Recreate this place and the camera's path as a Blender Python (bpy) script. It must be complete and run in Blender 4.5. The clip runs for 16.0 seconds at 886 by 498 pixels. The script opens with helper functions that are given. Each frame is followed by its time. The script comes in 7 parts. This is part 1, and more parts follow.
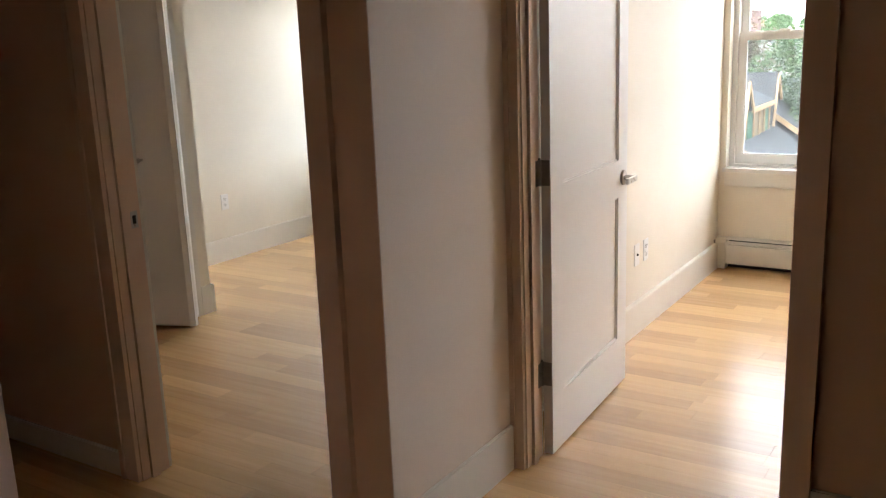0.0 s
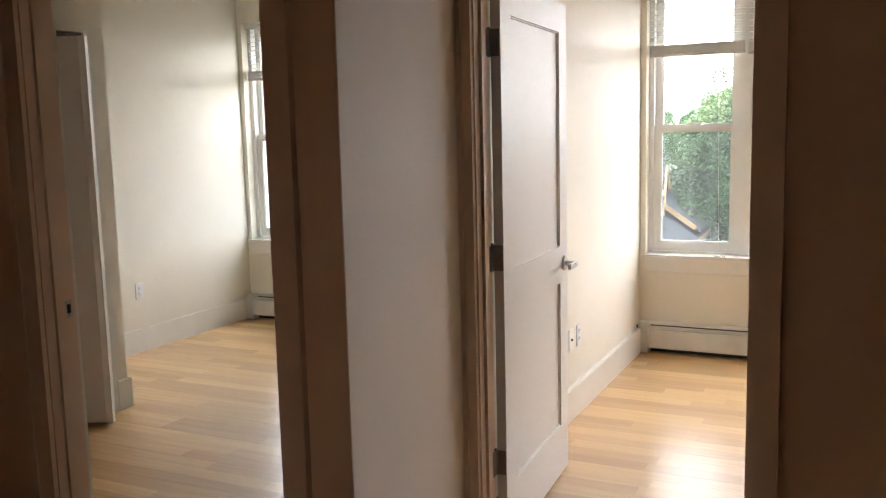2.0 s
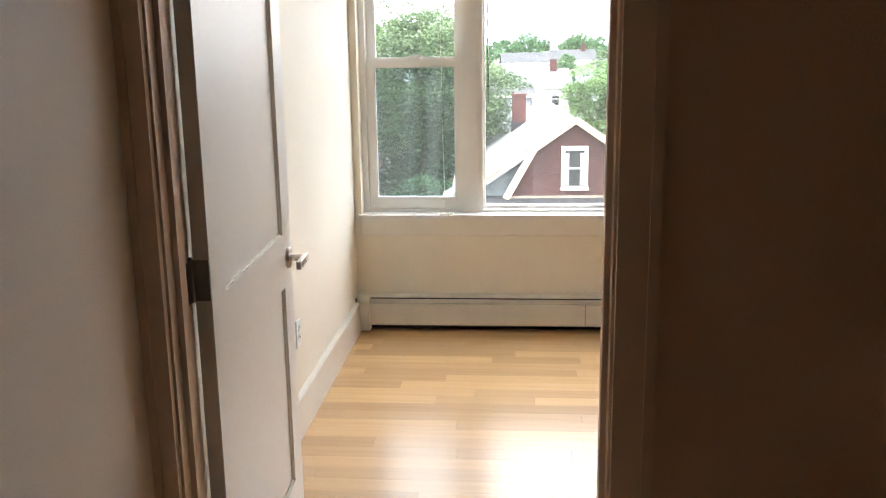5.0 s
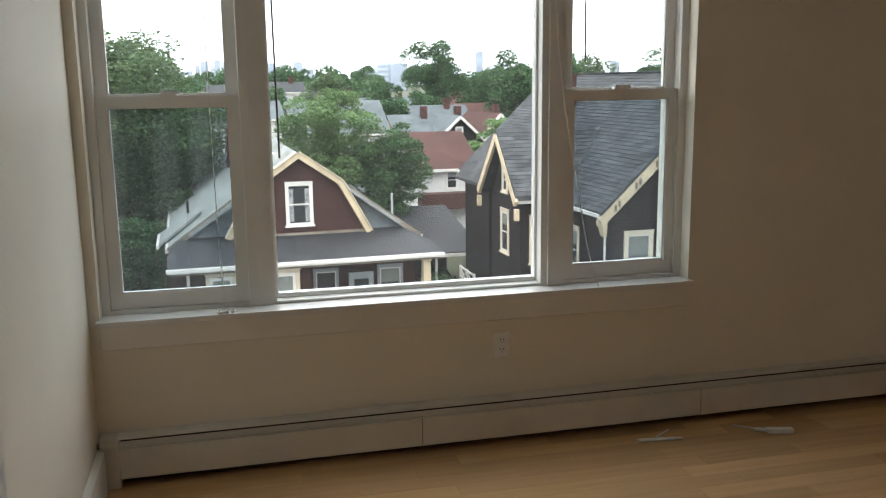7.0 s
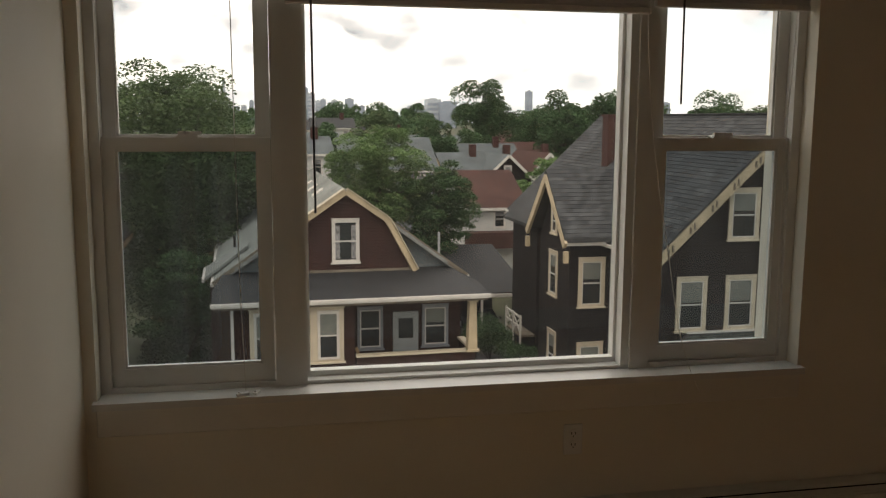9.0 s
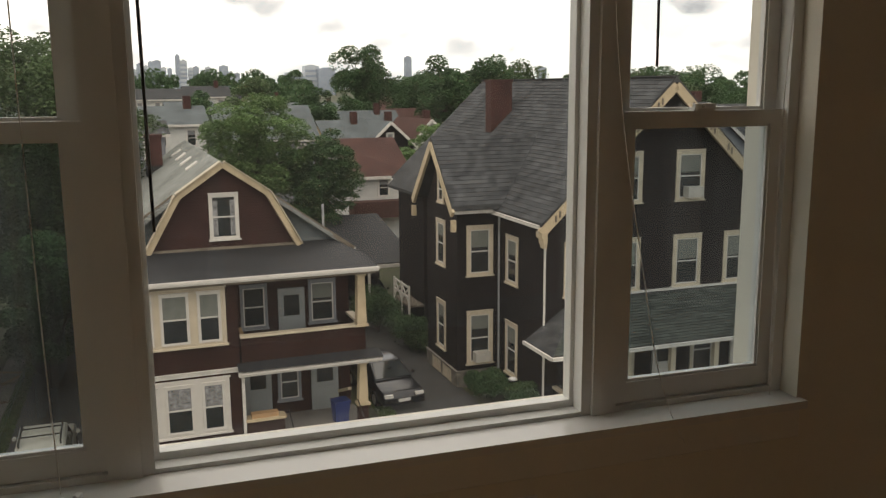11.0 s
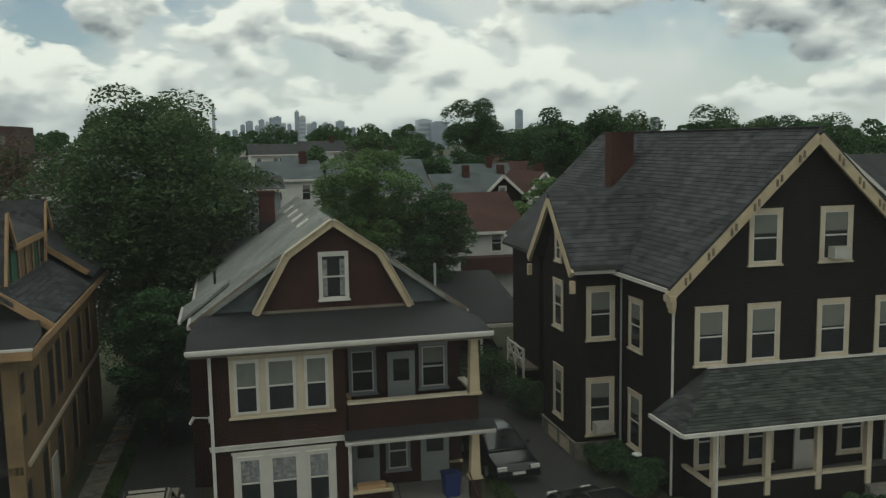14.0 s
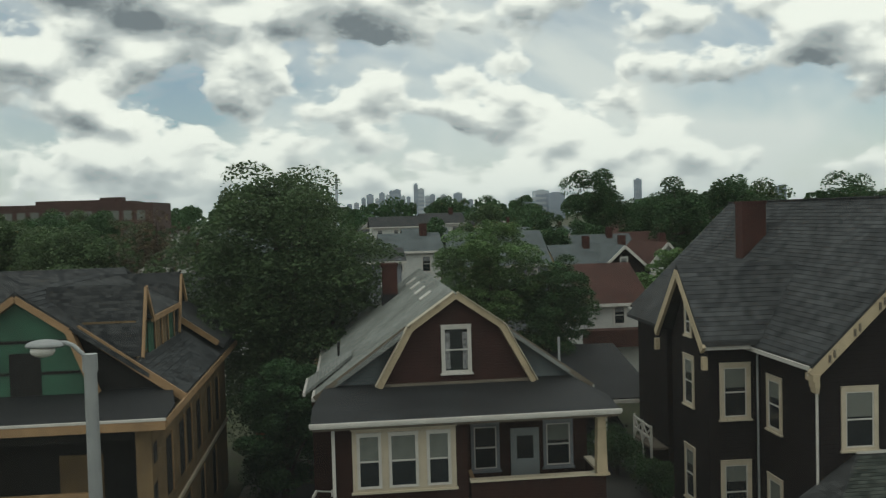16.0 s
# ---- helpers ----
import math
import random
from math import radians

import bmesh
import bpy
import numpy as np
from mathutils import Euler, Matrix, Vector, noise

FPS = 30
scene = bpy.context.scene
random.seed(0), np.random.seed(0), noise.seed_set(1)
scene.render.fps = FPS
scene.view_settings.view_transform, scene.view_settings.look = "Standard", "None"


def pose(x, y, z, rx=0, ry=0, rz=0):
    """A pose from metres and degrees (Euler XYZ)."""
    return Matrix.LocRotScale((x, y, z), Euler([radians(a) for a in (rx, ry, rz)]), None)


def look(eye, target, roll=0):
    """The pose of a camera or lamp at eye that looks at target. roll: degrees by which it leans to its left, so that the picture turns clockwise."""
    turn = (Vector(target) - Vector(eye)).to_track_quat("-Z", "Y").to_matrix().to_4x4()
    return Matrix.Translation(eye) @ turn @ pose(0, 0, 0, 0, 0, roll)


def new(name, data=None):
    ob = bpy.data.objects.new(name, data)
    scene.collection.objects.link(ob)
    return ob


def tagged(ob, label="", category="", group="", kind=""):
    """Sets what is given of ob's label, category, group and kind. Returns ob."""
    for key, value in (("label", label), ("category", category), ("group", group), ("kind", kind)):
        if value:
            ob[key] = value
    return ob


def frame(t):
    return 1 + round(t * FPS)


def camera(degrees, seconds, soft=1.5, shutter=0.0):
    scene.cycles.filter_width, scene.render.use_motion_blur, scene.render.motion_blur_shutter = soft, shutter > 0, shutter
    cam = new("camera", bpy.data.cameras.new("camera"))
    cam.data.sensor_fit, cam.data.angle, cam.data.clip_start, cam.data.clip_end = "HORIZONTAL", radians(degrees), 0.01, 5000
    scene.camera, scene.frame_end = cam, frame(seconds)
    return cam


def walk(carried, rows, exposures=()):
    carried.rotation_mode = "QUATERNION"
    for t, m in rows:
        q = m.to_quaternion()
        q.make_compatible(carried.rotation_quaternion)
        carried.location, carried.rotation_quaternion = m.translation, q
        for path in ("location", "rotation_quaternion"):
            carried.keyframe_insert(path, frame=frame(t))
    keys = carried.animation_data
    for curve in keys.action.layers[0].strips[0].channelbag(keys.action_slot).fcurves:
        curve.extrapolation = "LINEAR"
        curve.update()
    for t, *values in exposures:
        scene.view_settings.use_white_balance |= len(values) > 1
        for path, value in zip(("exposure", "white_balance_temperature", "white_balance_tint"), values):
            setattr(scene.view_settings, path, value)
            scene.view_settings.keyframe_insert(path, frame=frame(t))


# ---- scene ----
cam = camera(53.2, 16.0, soft=1.25)
PATH = [
    (0, (1.37, -2.774, 1.531), (0.318, -1.135, 1.077), -2.2),
    (0.5, (1.302, -2.729, 1.515), (0.343, -1.03, 1.078), -1.7),
    (1, (1.242, -2.734, 1.505), (0.382, -0.98, 1.075), -2.1),
    (1.5, (1.202, -2.805, 1.494), (0.348, -1.035, 1.125), -1.8),
    (2, (1.184, -2.835, 1.519), (0.32, -1.051, 1.255), -1.4),
    (2.5, (1.176, -2.837, 1.551), (0.318, -1.05, 1.291), -1.8),
    (3, (1.149, -2.796, 1.557), (0.352, -0.99, 1.234), -2.2),
    (3.5, (1.046, -2.615, 1.54), (0.39, -0.76, 1.178), -1.6),
    (5.8, (0.48, -1.266, 1.543), (0.58, 0.681, 1.099), -0.1),
    (6, (0.424, -1.13, 1.538), (0.587, 0.816, 1.103), 0.1),
    (6.5, (0.336, -0.787, 1.543), (0.669, 1.13, 1.08), -1.0),
    (7, (0.33, -0.461, 1.558), (0.804, 1.447, 1.188), -0.7),
    (7.5, (0.333, -0.212, 1.579), (0.885, 1.688, 1.285), -0.3),
    (8, (0.338, -0.024, 1.585), (0.926, 1.873, 1.344), -0.7),
    (8.5, (0.355, 0.067, 1.585), (0.829, 1.994, 1.338), -0.4),
    (9, (0.411, 0.137, 1.578), (0.788, 2.08, 1.291), 0.3),
    (9.5, (0.469, 0.228, 1.576), (0.86, 2.161, 1.24), 0.4),
    (10, (0.472, 0.453, 1.57), (1.032, 2.339, 1.211), 0.0),
    (10.2, (0.477, 0.548, 1.588), (1.107, 2.41, 1.218), -0.3),
    (12.3, (0.826, 1.892, 1.593), (1.357, 3.796, 1.284), -1.0),
    (12.5, (0.868, 2.01, 1.611), (1.32, 3.937, 1.32), -0.7),
    (13, (0.867, 2.275, 1.633), (1.188, 4.23, 1.359), 0.5),
    (13.5, (0.859, 2.55, 1.655), (1.211, 4.501, 1.395), -0.5),
    (14, (0.839, 2.767, 1.665), (1.231, 4.713, 1.422), -1.0),
    (14.5, (0.802, 2.968, 1.678), (1.108, 4.933, 1.471), -0.6),
    (15, (0.766, 3.045, 1.704), (1.007, 5.023, 1.535), -1.0),
    (15.5, (0.73, 3.10, 1.715), (0.923, 5.088, 1.617), -1.6),
    (16, (0.68, 3.13, 1.71), (0.816, 5.123, 1.632), -1.6),
]
walk(cam, [(t, look(eye, target, roll)) for t, eye, target, roll in PATH],
     exposures=[(0, 2.97, 6350, 18), (2, 2.88, 6350, 18), (3.5, 2.84, 6300, 17), (5.8, 2.25, 6100, 14), (6.2, 1.72, 5950, 13), (7, 1.0, 6200, 12), (8, 0.0, 6750, 14), (9, -0.45, 7450, 17), (10.2, -0.45, 7550, 17), (12.3, -0.9, 6800, 9), (13, -1.42, 6600, 3), (14, -1.46, 6600, 1), (16, -1.40, 6550, 2)])

# ---- sky and sun ----
world = bpy.data.worlds.new("sky")
scene.world = world
world.use_nodes = True
wt = world.node_tree
wt.nodes.clear()


def wn(kind, **props):
    n = wt.nodes.new(kind)
    for k, v in props.items():
        if k == "operation":
            n.operation = v
        elif k == "blend":
            n.blend_type = v
    return n


SUN_EL, SUN_AZ = 52.0, 215.0
sky = wn("ShaderNodeTexSky")
sky.sky_type = "NISHITA"
sky.sun_disc = False
sky.sun_elevation = radians(SUN_EL)
sky.sun_rotation = radians(SUN_AZ)
sky.air_density, sky.dust_density = 1.0, 0.6


def wmath(op, a, b=None, c=None):
    n = wn("ShaderNodeMath", operation=op)
    for i, v in enumerate((a, b, c)):
        if v is None:
            continue
        if isinstance(v, (int, float)):
            n.inputs[i].default_value = v
        else:
            wt.links.new(v, n.inputs[i])
    return n.outputs[0]


def wramp(fac, stops):
    n = wn("ShaderNodeValToRGB")
    wt.links.new(fac, n.inputs[0])
    e = n.color_ramp.elements
    while len(e) < len(stops):
        e.new(0.5)
    for el, (p, c) in zip(e, stops):
        el.position, el.color = p, (*c, 1)
    return n.outputs[0]


def wmix(fac, a, b, blend="MIX"):
    n = wn("ShaderNodeMix")
    n.data_type, n.blend_type = "RGBA", blend
    for s, v in ((n.inputs[0], fac), (n.inputs[6], a), (n.inputs[7], b)):
        if isinstance(v, (int, float)):
            s.default_value = v
        elif isinstance(v, tuple):
            s.default_value = (*v, 1)
        else:
            wt.links.new(v, s)
    return n.outputs[2]


def wnoise(vec, scale, detail, rough, dist=0.0):
    n = wn("ShaderNodeTexNoise")
    n.inputs["Scale"].default_value, n.inputs["Detail"].default_value = scale, detail
    n.inputs["Roughness"].default_value, n.inputs["Distortion"].default_value = rough, dist
    wt.links.new(vec, n.inputs["Vector"])
    return n.outputs["Fac"]


wtc = wn("ShaderNodeTexCoord")
wsep = wn("ShaderNodeSeparateXYZ")
wt.links.new(wtc.outputs["Generated"], wsep.inputs[0])
def wstep(vec, scale, shift):
    n = wn("ShaderNodeMapping")
    n.inputs["Scale"].default_value, n.inputs["Location"].default_value = scale, shift
    wt.links.new(vec, n.inputs["Vector"])
    return n.outputs[0]


DOME = (1.0, 1.0, 1.75)
plane = wstep(wtc.outputs["Generated"], DOME, (0.35, 0.2, 0.1))


def billow(vec):
    """Cloud depth: broad lumps with rounded puffs on them."""
    vo = wn("ShaderNodeTexVoronoi")
    vo.feature = "SMOOTH_F1"
    vo.inputs["Scale"].default_value = 17.0
    vo.inputs["Smoothness"].default_value = 0.6
    wt.links.new(vec, vo.inputs["Vector"])
    return wmath("ADD", wnoise(vec, 3.9, 14.0, 0.62, 0.0), wmath("MULTIPLY", wmath("SUBTRACT", 0.45, vo.outputs["Distance"]), 0.20))


lump = billow(plane)
lit = wmath("SUBTRACT", billow(wstep(wtc.outputs["Generated"], DOME, (0.35, 0.2, 0.075))), billow(wstep(wtc.outputs["Generated"], DOME, (0.35, 0.2, 0.125))))
shade = wmath("ADD", wmath("ADD", wmath("MULTIPLY", lit, 2.6), 0.62), wmath("MULTIPLY", wmath("SUBTRACT", 0.5, lump), 0.65))
cover = wramp(lump, [(0.455, (0, 0, 0)), (0.49, (1, 1, 1))])
thin = wnoise(plane, 2.2, 6.0, 0.6, 0.5)
veil = wramp(thin, [(0.36, (0.12, 0.12, 0.12)), (0.54, (0.94, 0.94, 0.94))])
cloud_col = wramp(shade, [(0.15, (0.30, 0.34, 0.38)), (0.45, (0.80, 0.84, 0.86)), (0.70, (1.50, 1.49, 1.42))])
blue = wmix(1.0, sky.outputs[0], (0.12, 0.12, 0.12), "MULTIPLY")
veiled = wmix(veil, blue, (1.12, 1.15, 1.14))
clouded = wmix(cover, veiled, cloud_col)
low = wramp(wsep.outputs[2], [(0.0, (0.7, 0.7, 0.7)), (0.05, (0.25, 0.25, 0.25)), (0.11, (0, 0, 0))])
hazed = wmix(low, clouded, (0.84, 0.92, 0.96))
wbg = wn("ShaderNodeBackground")
wt.links.new(hazed, wbg.inputs[0])
wbg.inputs[1].default_value = 1.75
wout = wn("ShaderNodeOutputWorld")
wt.links.new(wbg.outputs[0], wout.inputs[0])

sun = new("sun", bpy.data.lights.new("sun", "SUN"))
sun.data.energy, sun.data.angle, sun.data.color = 0.55, radians(14), (1.0, 0.95, 0.87)
sun.matrix_world = look((0, 0, 0), (-math.sin(radians(SUN_AZ)) * math.cos(radians(SUN_EL)), -math.cos(radians(SUN_AZ)) * math.cos(radians(SUN_EL)), -math.sin(radians(SUN_EL))))


# ---- materials ----
def material(name, base, rough=0.6, metal=0.0, var=0.06, scale=6.0, bump=0.0, bump_scale=60.0, stain=0.0, stain_scale=1.2, stain_col=(0.1, 0.08, 0.06), piece=0.0, coat=0.0, spec=0.5, rv=0.012):
    m = bpy.data.materials.new(name)
    m.use_nodes = True
    nt = m.node_tree
    bsdf = nt.nodes["Principled BSDF"]
    L = nt.links.new
    tc = nt.nodes.new("ShaderNodeTexCoord")
    col = None

    def noise_fac(sc, detail=5.0):
        n = nt.nodes.new("ShaderNodeTexNoise")
        n.inputs["Scale"].default_value, n.inputs["Detail"].default_value = sc, detail
        L(tc.outputs["Object"], n.inputs["Vector"])
        return n.outputs["Fac"]

    def mixed(fac, a, b, blend="MIX"):
        n = nt.nodes.new("ShaderNodeMix")
        n.data_type, n.blend_type = "RGBA", blend
        for s, v in ((n.inputs[0], fac), (n.inputs[6], a), (n.inputs[7], b)):
            if isinstance(v, (int, float)):
                s.default_value = v
            elif isinstance(v, tuple):
                s.default_value = (*v, 1)
            else:
                L(v, s)
        return n.outputs[2]

    def ranged(fac, a, b, lo=0.0, hi=1.0):
        n = nt.nodes.new("ShaderNodeMapRange")
        n.inputs[1].default_value, n.inputs[2].default_value, n.inputs[3].default_value, n.inputs[4].default_value = a, b, lo, hi
        L(fac, n.inputs[0])
        return n.outputs[0]

    dark = tuple(c * (1 - 2.2 * var) for c in base)
    light = tuple(min(1, c * (1 + 1.6 * var)) for c in base)
    col = mixed(ranged(noise_fac(scale), 0.3, 0.7), dark, light)
    if stain:
        col = mixed(ranged(noise_fac(stain_scale, 8.0), 0.5, 0.75, 0, stain), col, stain_col)
    if piece:
        oi = nt.nodes.new("ShaderNodeObjectInfo")
        hsv = nt.nodes.new("ShaderNodeHueSaturation")
        L(ranged(oi.outputs["Random"], 0, 1, 1 - piece, 1 + piece), hsv.inputs["Value"])
        L(col, hsv.inputs["Color"])
        col = hsv.outputs[0]
    L(col, bsdf.inputs["Base Color"])
    L(ranged(noise_fac(scale * 2.3), 0.25, 0.75, max(0.02, rough - rv), min(1, rough + rv)), bsdf.inputs["Roughness"])
    bsdf.inputs["Metallic"].default_value = metal
    bsdf.inputs["Specular IOR Level"].default_value = spec
    if coat:
        bsdf.inputs["Coat Weight"].default_value, bsdf.inputs["Coat Roughness"].default_value = coat, 0.12
    if bump:
        b = nt.nodes.new("ShaderNodeBump")
        b.inputs["Strength"].default_value, b.inputs["Distance"].default_value = bump, 0.01
        L(noise_fac(bump_scale, 4.0), b.inputs["Height"])
        L(b.outputs[0], bsdf.inputs["Normal"])
    return m


def wood_floor(name, random_from):
    m = material(name, (0.56, 0.36, 0.18), 0.26, var=0.05, scale=3.0, spec=0.5)
    nt = m.node_tree
    L = nt.links.new
    bsdf = nt.nodes["Principled BSDF"]
    tc = nt.nodes.new("ShaderNodeTexCoord")
    mp = nt.nodes.new("ShaderNodeMapping")
    mp.inputs["Scale"].default_value = (0.9, 16.0, 16.0)
    L(tc.outputs["Object"], mp.inputs[0])
    n = nt.nodes.new("ShaderNodeTexNoise")
    n.inputs["Scale"].default_value, n.inputs["Detail"].default_value, n.inputs["Distortion"].default_value = 2.0, 6.0, 0.6
    L(mp.outputs[0], n.inputs["Vector"])
    r = nt.nodes.new("ShaderNodeValToRGB")
    r.color_ramp.elements[0].position, r.color_ramp.elements[0].color = 0.25, (0.62, 0.39, 0.185, 1)
    r.color_ramp.elements[1].position, r.color_ramp.elements[1].color = 0.75, (0.715, 0.48, 0.25, 1)
    L(n.outputs["Fac"], r.inputs[0])
    hsv = nt.nodes.new("ShaderNodeHueSaturation")
    L(r.outputs[0], hsv.inputs["Color"])
    mr = nt.nodes.new("ShaderNodeMapRange")
    mr.inputs[3].default_value, mr.inputs[4].default_value = 0.84, 1.14
    if random_from == "island":
        g = nt.nodes.new("ShaderNodeNewGeometry")
        L(g.outputs["Random Per Island"], mr.inputs[0])
    else:
        g = nt.nodes.new("ShaderNodeObjectInfo")
        L(g.outputs["Random"], mr.inputs[0])
    L(mr.outputs[0], hsv.inputs["Value"])
    L(hsv.outputs[0], bsdf.inputs["Base Color"])
    return m


def lapped(name, base, lap=0.115, var=0.12, stain=0.35, stain_col=(0.012, 0.008, 0.007), rough=0.75):
    """Clapboard or shingle courses: fine level laps with a shadow line of relief."""
    m = material(name, base, rough, var=var, scale=1.5, stain=stain, stain_scale=0.9, stain_col=stain_col, spec=0.12)
    nt = m.node_tree
    L = nt.links.new
    bsdf = nt.nodes["Principled BSDF"]
    tc = nt.nodes.new("ShaderNodeTexCoord")
    sep = nt.nodes.new("ShaderNodeSeparateXYZ")
    L(tc.outputs["Object"], sep.inputs[0])
    d = nt.nodes.new("ShaderNodeMath")
    d.operation = "DIVIDE"
    d.inputs[1].default_value = lap
    L(sep.outputs[2], d.inputs[0])
    f = nt.nodes.new("ShaderNodeMath")
    f.operation = "FRACT"
    L(d.outputs[0], f.inputs[0])
    inv = nt.nodes.new("ShaderNodeMath")
    inv.operation = "SUBTRACT"
    inv.inputs[0].default_value = 1.0
    L(f.outputs[0], inv.inputs[1])
    b = nt.nodes.new("ShaderNodeBump")
    b.inputs["Strength"].default_value, b.inputs["Distance"].default_value = 0.8, 0.02
    L(inv.outputs[0], b.inputs["Height"])
    L(b.outputs[0], bsdf.inputs["Normal"])
    return m


def shingled(name, base, c1, c2, row=0.14, width=0.32):
    """Asphalt shingles laid in rows on a slope; each tab has a tone of its own."""
    m = material(name, base, 0.9, var=0.1, scale=3.0, spec=0.2)
    nt = m.node_tree
    L = nt.links.new
    bsdf = nt.nodes["Principled BSDF"]
    tc = nt.nodes.new("ShaderNodeTexCoord")
    sep = nt.nodes.new("ShaderNodeSeparateXYZ")
    L(tc.outputs["Object"], sep.inputs[0])
    add = nt.nodes.new("ShaderNodeMath")
    add.operation = "ADD"
    L(sep.outputs[0], add.inputs[0])
    L(sep.outputs[1], add.inputs[1])
    comb = nt.nodes.new("ShaderNodeCombineXYZ")
    L(add.outputs[0], comb.inputs[0])
    L(sep.outputs[2], comb.inputs[1])
    br = nt.nodes.new("ShaderNodeTexBrick")
    L(comb.outputs[0], br.inputs["Vector"])
    br.inputs["Scale"].default_value = 1.0
    br.inputs["Brick Width"].default_value, br.inputs["Row Height"].default_value = width, row * 0.7
    br.inputs["Mortar Size"].default_value, br.inputs["Mortar Smooth"].default_value = 0.008, 0.4
    br.inputs["Bias"].default_value = -0.1
    br.inputs["Color1"].default_value, br.inputs["Color2"].default_value = (*c1, 1), (*c2, 1)
    br.inputs["Mortar"].default_value = (*(c * 0.45 for c in c1), 1)
    n = nt.nodes.new("ShaderNodeTexNoise")
    n.inputs["Scale"].default_value, n.inputs["Detail"].default_value = 0.7, 6.0
    L(tc.outputs["Object"], n.inputs["Vector"])
    mr = nt.nodes.new("ShaderNodeMapRange")
    mr.inputs[1].default_value, mr.inputs[2].default_value, mr.inputs[3].default_value, mr.inputs[4].default_value = 0.3, 0.7, 0.78, 1.2
    L(n.outputs["Fac"], mr.inputs[0])
    hsv = nt.nodes.new("ShaderNodeHueSaturation")
    L(mr.outputs[0], hsv.inputs["Value"])
    L(br.outputs["Color"], hsv.inputs["Color"])
    L(hsv.outputs[0], bsdf.inputs["Base Color"])
    b = nt.nodes.new("ShaderNodeBump")
    b.inputs["Strength"].default_value, b.inputs["Distance"].default_value = 0.5, 0.015
    L(br.outputs["Fac"], b.inputs["Height"])
    b.invert = True
    L(b.outputs[0], bsdf.inputs["Normal"])
    return m


def bricked(name):
    m = shingled(name, (0.2, 0.07, 0.05), (0.085, 0.036, 0.030), (0.05, 0.026, 0.022), 0.11, 0.22)
    return m


def glass_pane(name, gloss, tint, film, streak):
    m = bpy.data.materials.new(name)
    m.use_nodes = True
    nt = m.node_tree
    nt.nodes.clear()
    t = nt.nodes.new("ShaderNodeBsdfTransparent")
    t.inputs[0].default_value = (*tint, 1)
    g = nt.nodes.new("ShaderNodeBsdfGlossy")
    g.inputs["Roughness"].default_value = 0.0
    mx = nt.nodes.new("ShaderNodeMixShader")
    mx.inputs[0].default_value = gloss
    o = nt.nodes.new("ShaderNodeOutputMaterial")
    nt.links.new(t.outputs[0], mx.inputs[1])
    nt.links.new(g.outputs[0], mx.inputs[2])
    # a thin film of dust that catches the daylight, streaked downwards
    tc = nt.nodes.new("ShaderNodeTexCoord")
    mp = nt.nodes.new("ShaderNodeMapping")
    mp.inputs["Scale"].default_value = (14.0, 14.0, 0.8)
    nz = nt.nodes.new("ShaderNodeTexNoise")
    nz.inputs["Scale"].default_value, nz.inputs["Detail"].default_value = 1.0, 5.0
    nt.links.new(tc.outputs["Object"], mp.inputs[0])
    nt.links.new(mp.outputs[0], nz.inputs["Vector"])
    mr = nt.nodes.new("ShaderNodeMapRange")
    mr.inputs[1].default_value, mr.inputs[2].default_value = 0.3, 0.7
    mr.inputs[3].default_value, mr.inputs[4].default_value = film * (1 - streak), film * (1 + streak)
    nt.links.new(nz.outputs["Fac"], mr.inputs[0])
    d = nt.nodes.new("ShaderNodeBsdfTranslucent")
    d.inputs[0].default_value = (0.9, 0.95, 0.95, 1)
    mf = nt.nodes.new("ShaderNodeMixShader")
    nt.links.new(mr.outputs[0], mf.inputs[0])
    nt.links.new(mx.outputs[0], mf.inputs[1])
    nt.links.new(d.outputs[0], mf.inputs[2])
    nt.links.new(mf.outputs[0], o.inputs[0])
    return m


def leafy(name, c1, c2):
    m = material(name, c1, 0.6, var=0.1, scale=0.6, spec=0.3)
    nt = m.node_tree
    L = nt.links.new
    bsdf = nt.nodes["Principled BSDF"]
    g = nt.nodes.new("ShaderNodeNewGeometry")
    r = nt.nodes.new("ShaderNodeValToRGB")
    r.color_ramp.elements[0].color, r.color_ramp.elements[1].color = (*c1, 1), (*c2, 1)
    L(g.outputs["Random Per Island"], r.inputs[0])
    tc = nt.nodes.new("ShaderNodeTexCoord")
    nz = nt.nodes.new("ShaderNodeTexNoise")
    nz.inputs["Scale"].default_value, nz.inputs["Detail"].default_value = 0.55, 3.0
    L(tc.outputs["Object"], nz.inputs["Vector"])
    mr = nt.nodes.new("ShaderNodeMapRange")
    mr.inputs[1].default_value, mr.inputs[2].default_value, mr.inputs[3].default_value, mr.inputs[4].default_value = 0.35, 0.65, 0.72, 1.35
    L(nz.outputs["Fac"], mr.inputs[0])
    hs = nt.nodes.new("ShaderNodeHueSaturation")
    L(mr.outputs[0], hs.inputs["Value"])
    L(r.outputs[0], hs.inputs["Color"])
    L(hs.outputs[0], bsdf.inputs["Base Color"])
    tr = nt.nodes.new("ShaderNodeBsdfTranslucent")
    L(hs.outputs[0], tr.inputs[0])
    mx = nt.nodes.new("ShaderNodeMixShader")
    mx.inputs[0].default_value = 0.3
    o = nt.nodes["Material Output"]
    L(bsdf.outputs[0], mx.inputs[1])
    L(tr.outputs[0], mx.inputs[2])
    L(mx.outputs[0], o.inputs[0])
    return m


